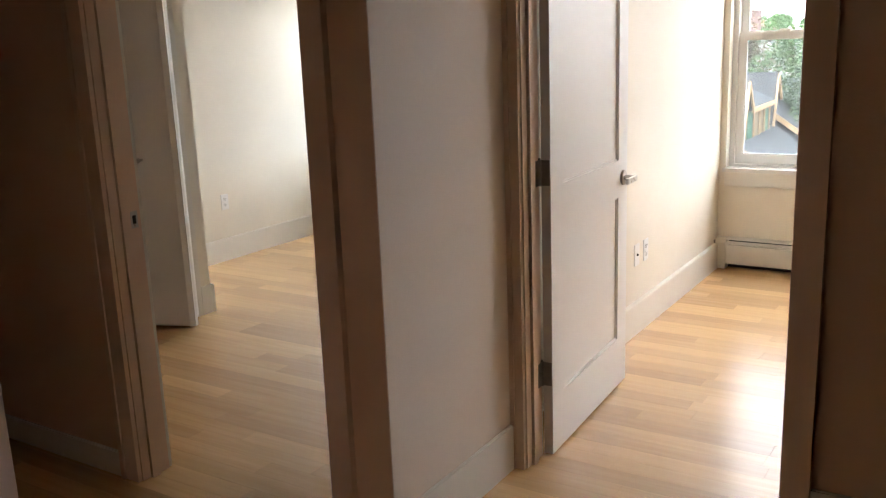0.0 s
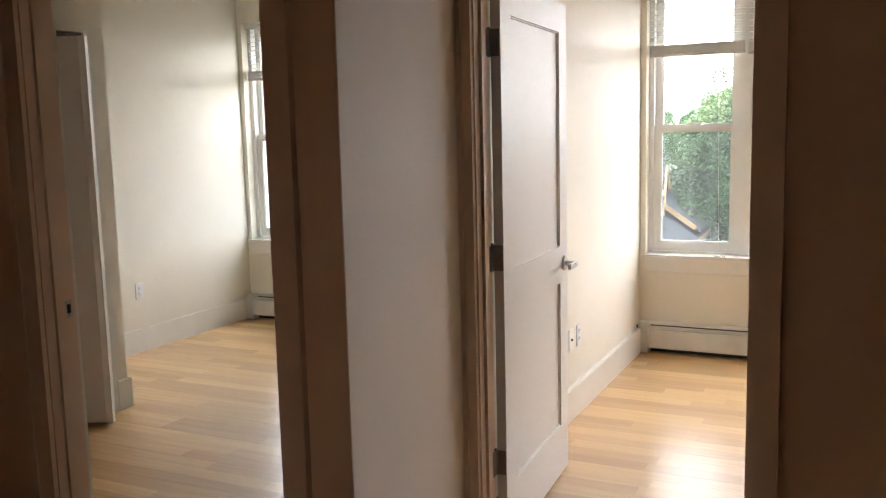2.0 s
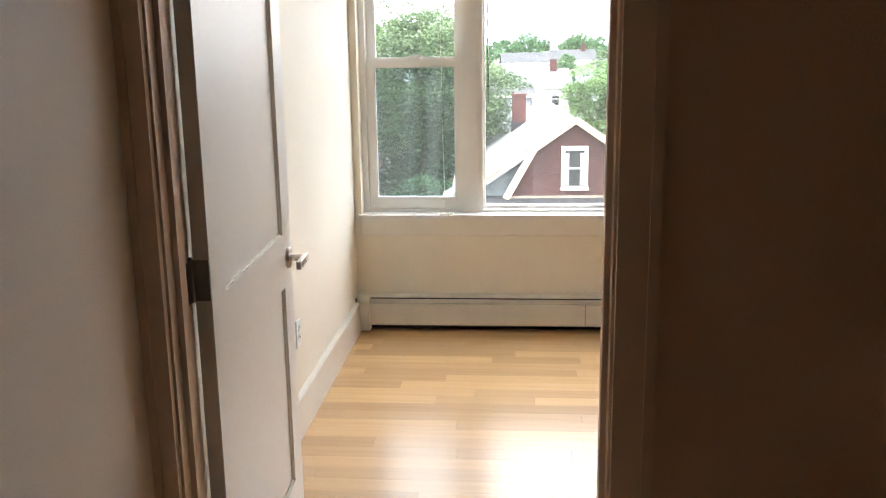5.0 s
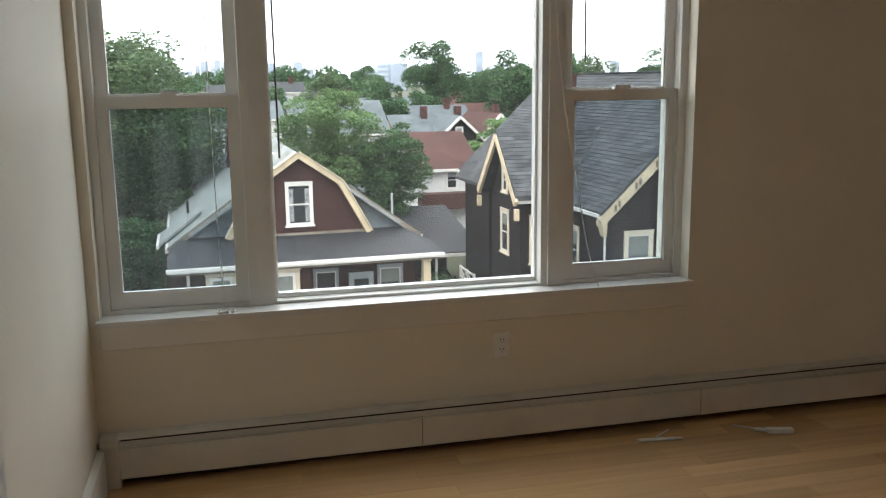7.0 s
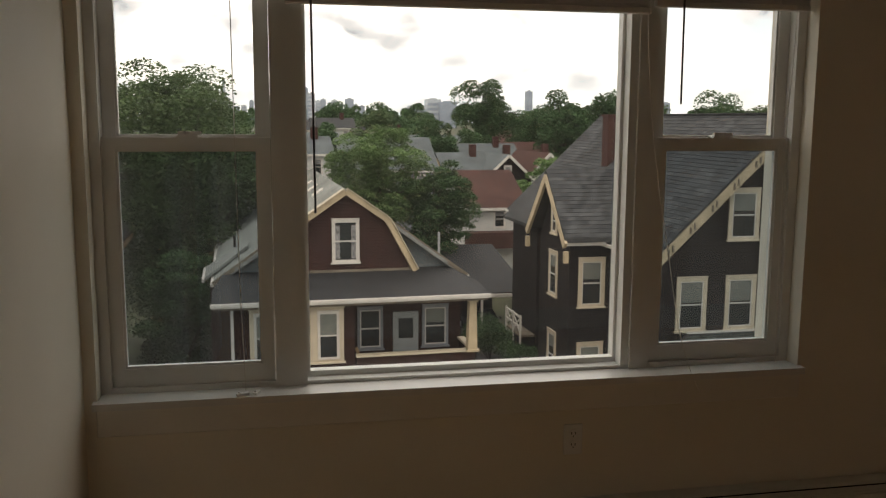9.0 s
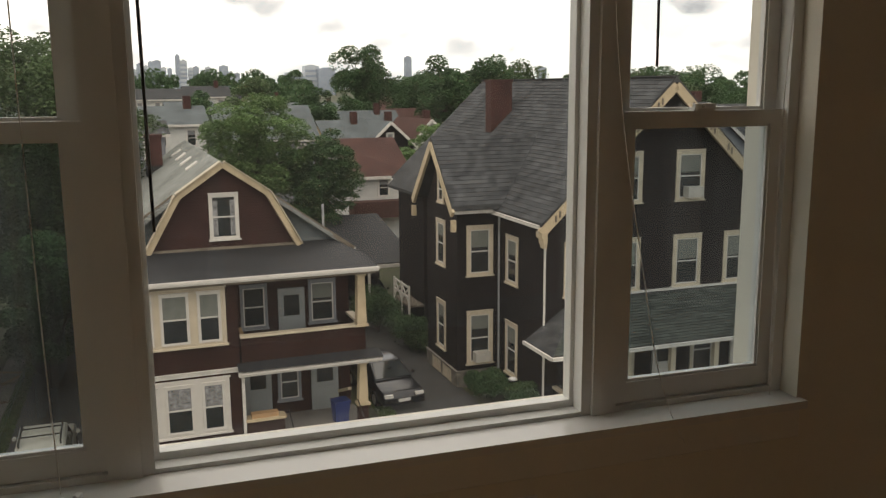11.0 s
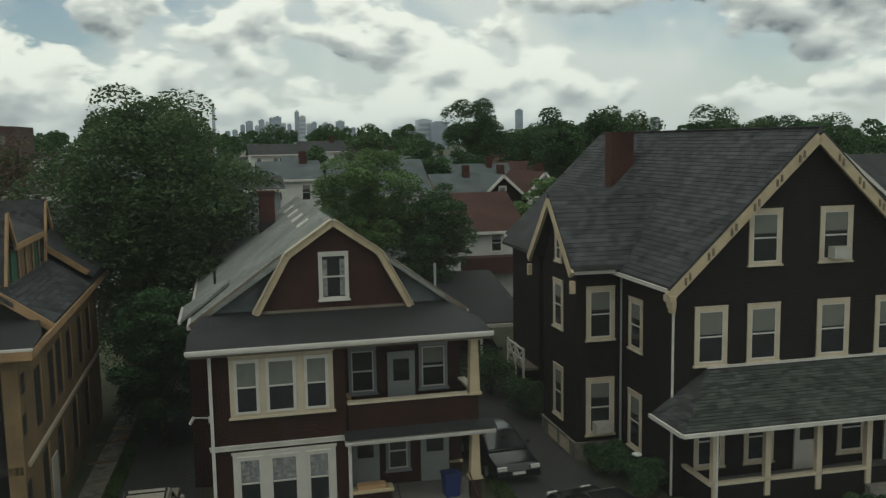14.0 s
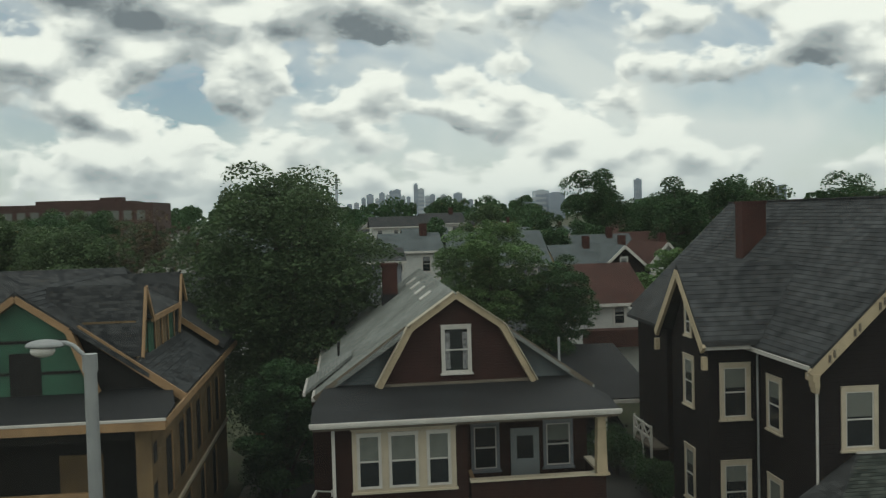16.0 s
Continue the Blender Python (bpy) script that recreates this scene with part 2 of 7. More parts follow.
M = {}
M["wall"] = material("cream_wall_paint", (0.82, 0.77, 0.66), 0.55, var=0.015, scale=2.0, bump=0.12, bump_scale=220)
M["recess"] = material("warm_white_return_paint", (0.84, 0.74, 0.64), 0.55, var=0.015, scale=2.0, bump=0.12, bump_scale=220)
# off-white hall trim and walls, turned tan to hold the warm dim light
M["hall_trim"] = material("warm_lit_trim_paint", (0.80, 0.61, 0.48), 0.42, var=0.012, scale=4.0, rv=0.0)
M["hallwall"] = material("warm_lit_hall_paint", (0.80, 0.57, 0.43), 0.55, var=0.015, scale=2.0, bump=0.12, bump_scale=220)
M["ceiling"] = material("white_ceiling_paint", (0.82, 0.81, 0.78), 0.8, var=0.01, bump=0.1, bump_scale=150)
M["trim"] = material("white_semi_gloss_paint", (0.80, 0.77, 0.70), 0.4, var=0.012, scale=4.0, rv=0.0)
M["door"] = material("white_door_paint", (0.80, 0.79, 0.76), 0.42, var=0.004, scale=3.0, rv=0.0)
M["vinyl"] = material("white_vinyl", (0.80, 0.80, 0.77), 0.35, var=0.01)
M["sill"] = material("white_gloss_sill", (0.80, 0.79, 0.76), 0.22, var=0.02, stain=0.15, stain_scale=6, stain_col=(0.5, 0.46, 0.4))
M["heater"] = material("off_white_enamel", (0.72, 0.70, 0.64), 0.38, var=0.02, stain=0.2, stain_scale=5, stain_col=(0.45, 0.42, 0.36))
# holes and heater slots get their inner shade from this near-black
M["slot"] = material("dark_slot", (0.03, 0.028, 0.025), 0.8)
M["nickel"] = material("satin_nickel", (0.60, 0.58, 0.55), 0.28, metal=1.0, var=0.03, scale=30)
M["hinge"] = material("dark_nickel_hinge", (0.28, 0.27, 0.26), 0.4, metal=1.0, var=0.05, scale=30)
M["plastic"] = material("white_plastic", (0.82, 0.82, 0.80), 0.3, var=0.005)
M["blind"] = material("white_blind_slat", (0.74, 0.72, 0.68), 0.45, var=0.02)
M["wand"] = material("grey_wand", (0.12, 0.12, 0.12), 0.3)
M["plank"] = wood_floor("maple_plank", "object")
M["plank_far"] = wood_floor("maple_plank_rest", "island")
M["subfloor"] = material("subfloor", (0.34, 0.20, 0.10), 0.8)
M["glass"] = glass_pane("window_glass", 0.03, (0.98, 0.99, 0.985), 0.0085, 0.15)
M["screened"] = glass_pane("screened_glass", 0.05, (0.74, 0.79, 0.81), 0.013, 0.55)
M["facade"] = material("grey_render", (0.4, 0.38, 0.35), 0.8, bump=0.2)

M["brown_clap"] = lapped("brown_clapboard", (0.030, 0.0125, 0.0095))
M["gable_clap"] = lapped("red_brown_clapboard", (0.042, 0.0195, 0.0165))
M["dark_clap"] = lapped("dark_brown_shingle", (0.0135, 0.0108, 0.0112), 0.14)
M["cream"] = material("cream_wood_trim", (0.50, 0.40, 0.26), 0.6, var=0.08, scale=2, stain=0.4, stain_scale=1.6, stain_col=(0.32, 0.24, 0.15))
M["cream_light"] = material("pale_cream_trim", (0.55, 0.47, 0.35), 0.6, var=0.06, scale=2, stain=0.25, stain_scale=1.6, stain_col=(0.4, 0.33, 0.24))
M["white_trim"] = material("white_house_trim", (0.60, 0.57, 0.52), 0.5, var=0.05, scale=2, stain=0.25, stain_scale=1.8, stain_col=(0.35, 0.32, 0.28))
M["dark_glass"] = material("dark_window_glass", (0.022, 0.026, 0.028), 0.08, var=0.2, scale=1.2, spec=0.6)
M["shade_cloth"] = material("drawn_window_shade", (0.15, 0.16, 0.14), 0.7, var=0.1)
M["lace"] = material("lace_curtain", (0.22, 0.22, 0.22), 0.8, var=0.3, scale=9)
M["roof_light"] = shingled("pale_grey_shingles", (0.3, 0.3, 0.29), (0.285, 0.295, 0.275), (0.21, 0.22, 0.21))
M["roof_dark"] = shingled("slate_grey_shingles", (0.08, 0.08, 0.085), (0.076, 0.078, 0.078), (0.020, 0.022, 0.025), 0.15, 0.20)
M["roof_blue"] = shingled("blue_grey_shingles", (0.12, 0.14, 0.15), (0.14, 0.16, 0.165), (0.09, 0.105, 0.11), 0.16, 0.24)
M["roof_felt"] = material("black_rolled_roofing", (0.022, 0.023, 0.025), 0.7, spec=0.25, var=0.12, scale=0.8, stain=0.3, stain_scale=0.6, stain_col=(0.04, 0.042, 0.044))
M["roof_red"] = shingled("red_brown_shingles", (0.17, 0.08, 0.06), (0.095, 0.045, 0.037), (0.065, 0.036, 0.031))
M["weathered"] = material("weathered_grey_brown_board", (0.17, 0.14, 0.105), 0.8, var=0.15, scale=2.5, stain=0.5, stain_scale=1.5, stain_col=(0.09, 0.075, 0.06))
# door paint greyed down: the porch shade sits in this colour
M["porch_door"] = material("shade_greyed_door_paint", (0.26, 0.28, 0.28), 0.5, var=0.05, scale=2)
M["brick"] = bricked("red_brick")
M["osb"] = material("tan_sheathing", (0.19, 0.125, 0.06), 0.8, var=0.15, scale=1.2, stain=0.5, stain_scale=1.0, stain_col=(0.12, 0.075, 0.04))
M["lumber"] = material("raw_lumber", (0.36, 0.22, 0.11), 0.7, var=0.12, scale=2)
M["green_sheath"] = material("green_sheathing", (0.035, 0.11, 0.065), 0.6, var=0.12, scale=1)
# near-black: black fittings, plus openings and porch insides with shade put in colour
M["black_and_unlit"] = material("black_and_unlit_fill", (0.012, 0.011, 0.010), 0.9)
M["stone"] = material("grey_foundation_stone", (0.20, 0.18, 0.15), 0.9, var=0.25, scale=3, bump=0.6, bump_scale=8)
M["concrete"] = material("worn_concrete", (0.18, 0.165, 0.145), 0.85, var=0.08, scale=1.2, stain=0.4, stain_scale=0.7, stain_col=(0.17, 0.155, 0.135), bump=0.2, bump_scale=30)
M["asphalt"] = material("asphalt", (0.048, 0.047, 0.045), 0.9, var=0.15, scale=1.0, stain=0.4, stain_scale=0.4, stain_col=(0.075, 0.07, 0.063), bump=0.3, bump_scale=40)
M["earth"] = material("grassy_earth", (0.055, 0.062, 0.026), 0.95, var=0.25, scale=0.7, stain=0.6, stain_scale=0.25, stain_col=(0.075, 0.06, 0.04), bump=0.4, bump_scale=12)
M["grass"] = leafy("grass_blades", (0.045, 0.085, 0.018), (0.085, 0.13, 0.03))
M["leaf_dark"] = leafy("maple_leaves", (0.048, 0.084, 0.036), (0.105, 0.155, 0.062))
M["leaf_mid"] = leafy("green_leaves", (0.080, 0.145, 0.048), (0.135, 0.215, 0.075))
M["leaf_deep"] = leafy("deep_green_leaves", (0.036, 0.082, 0.032), (0.066, 0.125, 0.046))
M["leaf_bronze"] = leafy("brownish_leaves", (0.07, 0.055, 0.035), (0.12, 0.085, 0.05))
M["bark"] = material("bark", (0.055, 0.042, 0.032), 0.95, var=0.3, scale=4, bump=0.6, bump_scale=14)
M["black_car"] = material("black_car_paint", (0.010, 0.011, 0.014), 0.2, var=0.05, coat=0.25)
M["silver_car"] = material("champagne_car_paint", (0.52, 0.48, 0.40), 0.3, var=0.02, coat=0.5)
M["tyre"] = material("tyre_rubber", (0.015, 0.015, 0.015), 0.85)
M["rim"] = material("alloy_rim", (0.45, 0.45, 0.46), 0.35, metal=0.8)
M["car_glass"] = material("car_glass", (0.03, 0.036, 0.038), 0.05, spec=0.8, var=0.1)
M["lamp_red"] = material("red_lamp_lens", (0.30, 0.02, 0.02), 0.2)
M["lamp_clear"] = material("clear_lamp_lens", (0.62, 0.60, 0.55), 0.15)
M["galv"] = material("galvanised_steel", (0.38, 0.39, 0.39), 0.5, metal=0.4, var=0.06, scale=3)
M["blue_bin"] = material("blue_plastic", (0.010, 0.025, 0.12), 0.5)
M["orange"] = material("orange_plastic", (0.42, 0.12, 0.04), 0.6, var=0.1)
M["ac_unit"] = material("beige_metal", (0.45, 0.43, 0.38), 0.5)
# distance haze is mixed into the base colours of the far towers
M["haze_blue"] = material("haze_blue_grey", (0.34, 0.39, 0.46), 0.5, var=0.15, scale=0.02)
M["haze_pale"] = material("haze_pale_grey", (0.50, 0.54, 0.58), 0.6, var=0.12, scale=0.02)
M["siding_white"] = lapped("white_siding", (0.55, 0.55, 0.52), 0.2, 0.05, 0.1, (0.4, 0.38, 0.34))
M["siding_cream"] = lapped("cream_siding", (0.50, 0.46, 0.36), 0.2, 0.05, 0.1, (0.4, 0.35, 0.28))
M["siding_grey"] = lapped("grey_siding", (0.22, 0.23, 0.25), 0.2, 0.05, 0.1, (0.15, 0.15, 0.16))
M["siding_tan"] = lapped("tan_siding", (0.42, 0.31, 0.17), 0.2, 0.05, 0.1, (0.3, 0.22, 0.12))
M["brick_far"] = material("far_brick", (0.075, 0.042, 0.036), 0.9, var=0.1, scale=0.2)


# ---- building blocks ----
def box(bm, x0, x1, y0, y1, z0, z1):
    v = [bm.verts.new((x, y, z)) for z in (z0, z1) for x, y in ((x0, y0), (x1, y0), (x1, y1), (x0, y1))]
    for f in ((3, 2, 1, 0), (4, 5, 6, 7), (0, 1, 5, 4), (1, 2, 6, 5), (2, 3, 7, 6), (3, 0, 4, 7)):
        bm.faces.new([v[i] for i in f])
    return v


def boxes(*args):
    bm = bmesh.new()
    for a in args:
        box(bm, *a)
    return bm


def soft_box(x0, x1, y0, y1, z0, z1, r=0.004, seg=2):
    bm = boxes((x0, x1, y0, y1, z0, z1))
    bmesh.ops.bevel(bm, geom=bm.edges[:], offset=r, segments=seg, affect="EDGES", profile=0.5)
    return bm


def prism(bm, poly, axis, a, b):
    """A polygon drawn in the two other axes, pushed along the axis from a to b."""
    def at(p, t):
        return {"x": (t, p[0], p[1]), "y": (p[0], t, p[1]), "z": (p[0], p[1], t)}[axis]
    lo = [bm.verts.new(at(p, a)) for p in poly]
    hi = [bm.verts.new(at(p, b)) for p in poly]
    n = len(poly)
    fs = [bm.faces.new(lo[::-1]), bm.faces.new(hi)]
    for i in range(n):
        fs.append(bm.faces.new((lo[i], lo[(i + 1) % n], hi[(i + 1) % n], hi[i])))
    bmesh.ops.recalc_face_normals(bm, faces=fs)
    return bm


def slab(bm, quad, thick):
    """A flat polygon given by its top corners, thickened downwards."""
    hi = [bm.verts.new(p) for p in quad]
    lo = [bm.verts.new((p[0], p[1], p[2] - thick)) for p in quad]
    n = len(quad)
    fs = [bm.faces.new(hi), bm.faces.new(lo[::-1])]
    for i in range(n):
        fs.append(bm.faces.new((hi[i], lo[i], lo[(i + 1) % n], hi[(i + 1) % n])))
    bmesh.ops.recalc_face_normals(bm, faces=fs)
    return bm


def bar(bm, p, q, w, h, up=(0, 0, 1)):
    """A straight beam of section w x h from p to q."""
    p, q = Vector(p), Vector(q)
    d = (q - p).normalized()
    s = d.cross(Vector(up)).normalized() * (w / 2)
    u = s.cross(d).normalized() * (h / 2)
    a = [bm.verts.new(c + i * s + j * u) for c in (p, q) for i, j in ((-1, -1), (1, -1), (1, 1), (-1, 1))]
    fs = [bm.faces.new([a[i] for i in f]) for f in ((3, 2, 1, 0), (4, 5, 6, 7), (0, 1, 5, 4), (1, 2, 6, 5), (2, 3, 7, 6), (3, 0, 4, 7))]
    bmesh.ops.recalc_face_normals(bm, faces=fs)
    return bm


def tube(bm, p, q, r0, r1=None, n=10):
    p, q = Vector(p), Vector(q)
    r1 = r0 if r1 is None else r1
    d = (q - p).normalized()
    s = d.orthogonal().normalized()
    u = d.cross(s)
    rings = [[bm.verts.new(c + r * (math.cos(2 * math.pi * i / n) * s + math.sin(2 * math.pi * i / n) * u)) for i in range(n)] for c, r in ((p, r0), (q, r1))]
    for i in range(n):
        bm.faces.new((rings[0][i], rings[0][(i + 1) % n], rings[1][(i + 1) % n], rings[1][i]))
    bm.faces.new(rings[0][::-1])
    bm.faces.new(rings[1])
    return bm


def mesh_of(name, bm, mat):
    me = bpy.data.meshes.new(name)
    bm.to_mesh(me)
    bm.free()
    me.materials.append(mat)
    return me


def part(name, bm, mat, parent=None, label=""):
    ob = new(name, mesh_of(name, bm, mat))
    if parent is not None:
        ob.parent = parent
    return tagged(ob, label)


def thing(name, m, label, category, group=""):
    ob = new(name)
    ob.matrix_basis = m
    return tagged(ob, label, category, group)


def setting(name, bm, mat, label="", category=""):
    return tagged(part(name, bm, mat), label, category, kind="structure")


# ---- the flat: walls, floor, ceiling ----
GROUND = -10.6
Y_IN, Y_OUT = 3.09, 3.40      # window wall
HEAD, SILL = 2.42, 0.645
OPEN_R = (-0.165, 2.36)
# right end of this opening is unseen, set narrow to dim the left room
OPEN_L = (-3.46, -1.90)
CEIL = 2.65

setting("wall_window", boxes((-3.62, OPEN_L[0], Y_IN, Y_OUT, 0, CEIL), (OPEN_L[1], OPEN_R[0], Y_IN, Y_OUT, 0, CEIL), (OPEN_R[1], 4.42, Y_IN, Y_OUT, 0, CEIL),
                             (OPEN_L[0], OPEN_L[1], Y_IN, Y_OUT, 0, SILL), (OPEN_L[0], OPEN_L[1], Y_IN, Y_OUT, HEAD, CEIL),
                             (OPEN_R[0], OPEN_R[1], Y_IN, Y_OUT, 0, SILL), (OPEN_R[0], OPEN_R[1], Y_IN, Y_OUT, HEAD, CEIL)), M["wall"], "cream painted plaster wall with window openings", "wall")
setting("wall_between_rooms", boxes((-0.32, -0.205, 0.0, Y_IN, 0, CEIL)), M["wall"], "smooth cream painted partition wall", "wall")
setting("wall_left_room_side", boxes((-3.62, -3.50, -0.75, Y_IN, 0, CEIL)), M["wall"], "smooth cream painted side wall", "wall")
setting("wall_right_room_side", boxes((4.30, 4.42, 0.0, Y_IN, 0, CEIL)), M["wall"], "smooth cream painted side wall", "wall")
DOOR_H = 2.06
setting("wall_door_right", boxes((-0.32, -0.02, -0.12, 0.0, 0, CEIL), (0.90, 4.42, -0.12, 0.0, 0, CEIL), (-0.02, 0.90, -0.12, 0.0, DOOR_H, CEIL)), M["hallwall"], "hall wall with a doorway, coloured tan for warm light", "wall")
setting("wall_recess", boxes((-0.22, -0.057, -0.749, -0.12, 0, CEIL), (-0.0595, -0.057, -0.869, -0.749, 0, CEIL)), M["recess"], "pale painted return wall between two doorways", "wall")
setting("wall_door_left", boxes((-3.62, -1.22, -0.87, -0.75, 0, CEIL), (-0.265, -0.06, -0.87, -0.75, 0, CEIL), (-1.22, -0.265, -0.87, -0.75, DOOR_H, CEIL)), M["hallwall"], "hall wall with a doorway, coloured tan for warm light", "wall")
setting("wall_corridor", boxes((-3.62, -0.20, -2.02, -1.90, 0, CEIL)), M["hallwall"], "corridor wall coloured tan for warm light", "wall")
setting("wall_hall_left", boxes((-0.32, -0.20, -4.40, -2.02, 0, CEIL)), M["hallwall"], "hall wall coloured tan for warm light", "wall")
setting("wall_hall_back", boxes((-0.32, 4.42, -4.52, -4.40, 0, CEIL)), M["hallwall"], "hall wall coloured tan for warm light", "wall")
setting("wall_hall_right", boxes((4.30, 4.42, -4.40, -0.12, 0, CEIL)), M["hallwall"], "hall wall coloured tan for warm light", "wall")
setting("wall_corridor_end", boxes((-3.62, -3.50, -1.90, -0.87, 0, CEIL)), M["hallwall"], "corridor end wall coloured tan for warm light", "wall")
setting("ceiling", boxes((-3.62, 4.42, -4.52, Y_OUT, CEIL, CEIL + 0.2)), M["ceiling"], "flat white painted ceiling", "ceiling")
# closet in the left room
setting("wall_closet", boxes((-2.68, -2.60, -0.75, -0.62, 0, CEIL), (-2.68, -2.60, 0.72, 0.80, 0, CEIL), (-2.68, -2.60, -0.62, 0.72, 2.08, CEIL), (-3.50, -2.68, 0.72, 0.80, 0, CEIL)), M["wall"], "cream painted closet wall with an opening", "wall")
setting("building_below", boxes((-4.2, 5.0, -5.0, Y_OUT, GROUND - 0.2, -0.30)), M["facade"], "plain grey storeys of the apartment building below", "building")
setting("roof_slab", boxes((-4.2, 5.0, -5.0, Y_OUT + 0.1, CEIL + 0.2, CEIL + 0.5)), M["facade"], "plain flat roof slab", "roof")


def casing(name, x0, x1, y, face, w=0.085, t=0.018, top=DOOR_H, wl=None, mat="trim"):
    """Door casing round an opening on a wall face at y; face is -1 towards -y. Two legs and a head with a stepped profile."""
    a, b = sorted((y, y + face * t))
    c, d = sorted((y + face * t, y + face * (t + 0.007)))
    wl = wl or w
    bm = boxes((x0 - wl, x0 - 0.006, a, b, 0, top + w), (x1 + 0.006, x1 + w, a, b, 0, top + w), (x0 - 0.006, x1 + 0.006, a, b, top + 0.006, top + w),
               (x0 - wl, x0 - wl + 0.02, c, d, 0, top + w), (x1 + w - 0.02, x1 + w, c, d, 0, top + w))
    setting(name, bm, M[mat], "painted wooden door casing", "trim")


# hall-side casings use the trim colour tinted for warm light
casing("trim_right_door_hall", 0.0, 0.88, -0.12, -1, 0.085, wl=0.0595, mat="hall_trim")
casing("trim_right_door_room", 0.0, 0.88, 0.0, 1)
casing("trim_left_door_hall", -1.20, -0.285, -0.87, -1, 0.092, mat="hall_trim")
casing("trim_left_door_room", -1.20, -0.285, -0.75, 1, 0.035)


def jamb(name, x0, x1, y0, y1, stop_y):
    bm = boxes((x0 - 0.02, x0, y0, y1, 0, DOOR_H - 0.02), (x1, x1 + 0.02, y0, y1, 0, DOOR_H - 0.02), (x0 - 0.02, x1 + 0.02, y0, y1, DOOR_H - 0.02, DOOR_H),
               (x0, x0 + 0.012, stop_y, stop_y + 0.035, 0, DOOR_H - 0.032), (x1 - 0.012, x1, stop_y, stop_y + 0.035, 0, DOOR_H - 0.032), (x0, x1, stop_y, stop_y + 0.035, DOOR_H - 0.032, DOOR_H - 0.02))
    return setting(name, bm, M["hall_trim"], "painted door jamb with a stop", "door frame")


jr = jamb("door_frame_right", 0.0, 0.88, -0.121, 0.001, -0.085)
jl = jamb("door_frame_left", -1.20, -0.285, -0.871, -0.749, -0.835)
# strike plates let into the latch jambs
sp = boxes((-1.20, -1.1985, -0.792, -0.762, 0.935, 0.995))
part("strike_plate", sp, M["nickel"], jl, "small nickel strike plate")
part("latch_hole", boxes((-1.1984, -1.1972, -0.784, -0.770, 0.95, 0.98)), M["slot"], jl)
part("strike_plate", boxes((0.8785, 0.880, -0.03, -0.002, 0.90, 0.96)), M["nickel"], jr)


def baseboard(name, x0, x1, y0, y1, h=0.17):
    bm = boxes((x0, x1, y0, y1, 0, h))
    bmesh.ops.bevel(bm, geom=[e for e in bm.edges if all(v.co.z > h - 0.001 for v in e.verts)], offset=0.005, segments=2, affect="EDGES")
    setting(name, bm, M["trim"], "tall white painted wooden baseboard", "baseboard")


baseboard("baseboard_recess", -0.057, -0.043, -0.868, -0.146, 0.175)
baseboard("baseboard_right_room_left", -0.205, -0.175, 0.09, 2.995)
baseboard("baseboard_right_room_door_wall", 0.967, 4.30, 0.0, 0.016)
baseboard("baseboard_right_room_right", 4.284, 4.30, 0.016, 3.0)
baseboard("baseboard_left_room_left", -3.50, -3.484, 0.80, 2.995)
baseboard("baseboard_left_room_right", -0.336, -0.32, -0.65, 2.995)
baseboard("baseboard_closet_end", -2.60, -2.584, 0.715, 0.80)
baseboard("baseboard_closet_return", -3.484, -2.584, 0.80, 0.816)
baseboard("baseboard_hall_door_wall", 0.967, 4.30, -0.136, -0.12)
baseboard("baseboard_corridor", -3.50, -1.294, -0.886, -0.87, 0.10)
baseboard("baseboard_hall_left", -0.20, -0.184, -4.40, -1.884)


# ---- doors ----
def panel_door(name, m, width, height, label, thick=0.035):
    """A two-panel shaker door; hinge edge at x=0, leaf along +x, faces at y=0 and y=thick."""
    d = thing(name, m, label, "door")
    st, rail_t, rail_b, rail_m = 0.115, 0.12, 0.22, 0.16
    zm = 0.93
    bm = boxes((0, st, 0, thick, 0, height), (width - st, width, 0, thick, 0, height), (st, width - st, 0, thick, 0, rail_b), (st, width - st, 0, thick, height - rail_t, height), (st, width - st, 0, thick, zm - rail_m / 2, zm + rail_m / 2))
    part("leaf_frame", bm, M["door"], d)
    for z0, z1 in ((rail_b, zm - rail_m / 2), (zm + rail_m / 2, height - rail_t)):
        bm = boxes((st, width - st, 0.011, thick - 0.011, z0, z1))
        for y, s in ((0.011, -1), (thick - 0.011, 1)):
            for xa, xb, za, zb in ((st, st + 0.006, z0, z1), (width - st - 0.006, width - st, z0, z1), (st, width - st, z0, z0 + 0.006), (st, width - st, z1 - 0.006, z1)):
                box(bm, xa, xb, min(y, y + s * 0.005), max(y, y + s * 0.005), za, zb)
        part("panel", bm, M["door"], d)
    return d


# leaf of the right room, open square into the room along +y
leaf = panel_door("door", pose(0.043, 0.004, 0.012, 0, 0, 92.9), 0.855, 2.02, "white two-panel shaker door standing open into the room")
for z in (0.318, 1.063, 1.80):
    h = boxes((-0.0025, 0.0, 0.002, 0.034, z - 0.045, z + 0.045))
    box(h, -0.0415, -0.0025, 0.0365, 0.039, z - 0.045, z + 0.045)
    tube(h, (-0.004, 0.040, z - 0.047), (-0.004, 0.040, z + 0.047), 0.0065)
    tube(h, (-0.004, 0.040, z + 0.047), (-0.004, 0.040, z + 0.052), 0.0045)
    part("hinge", h, M["hinge"], leaf, "dark nickel butt hinge")
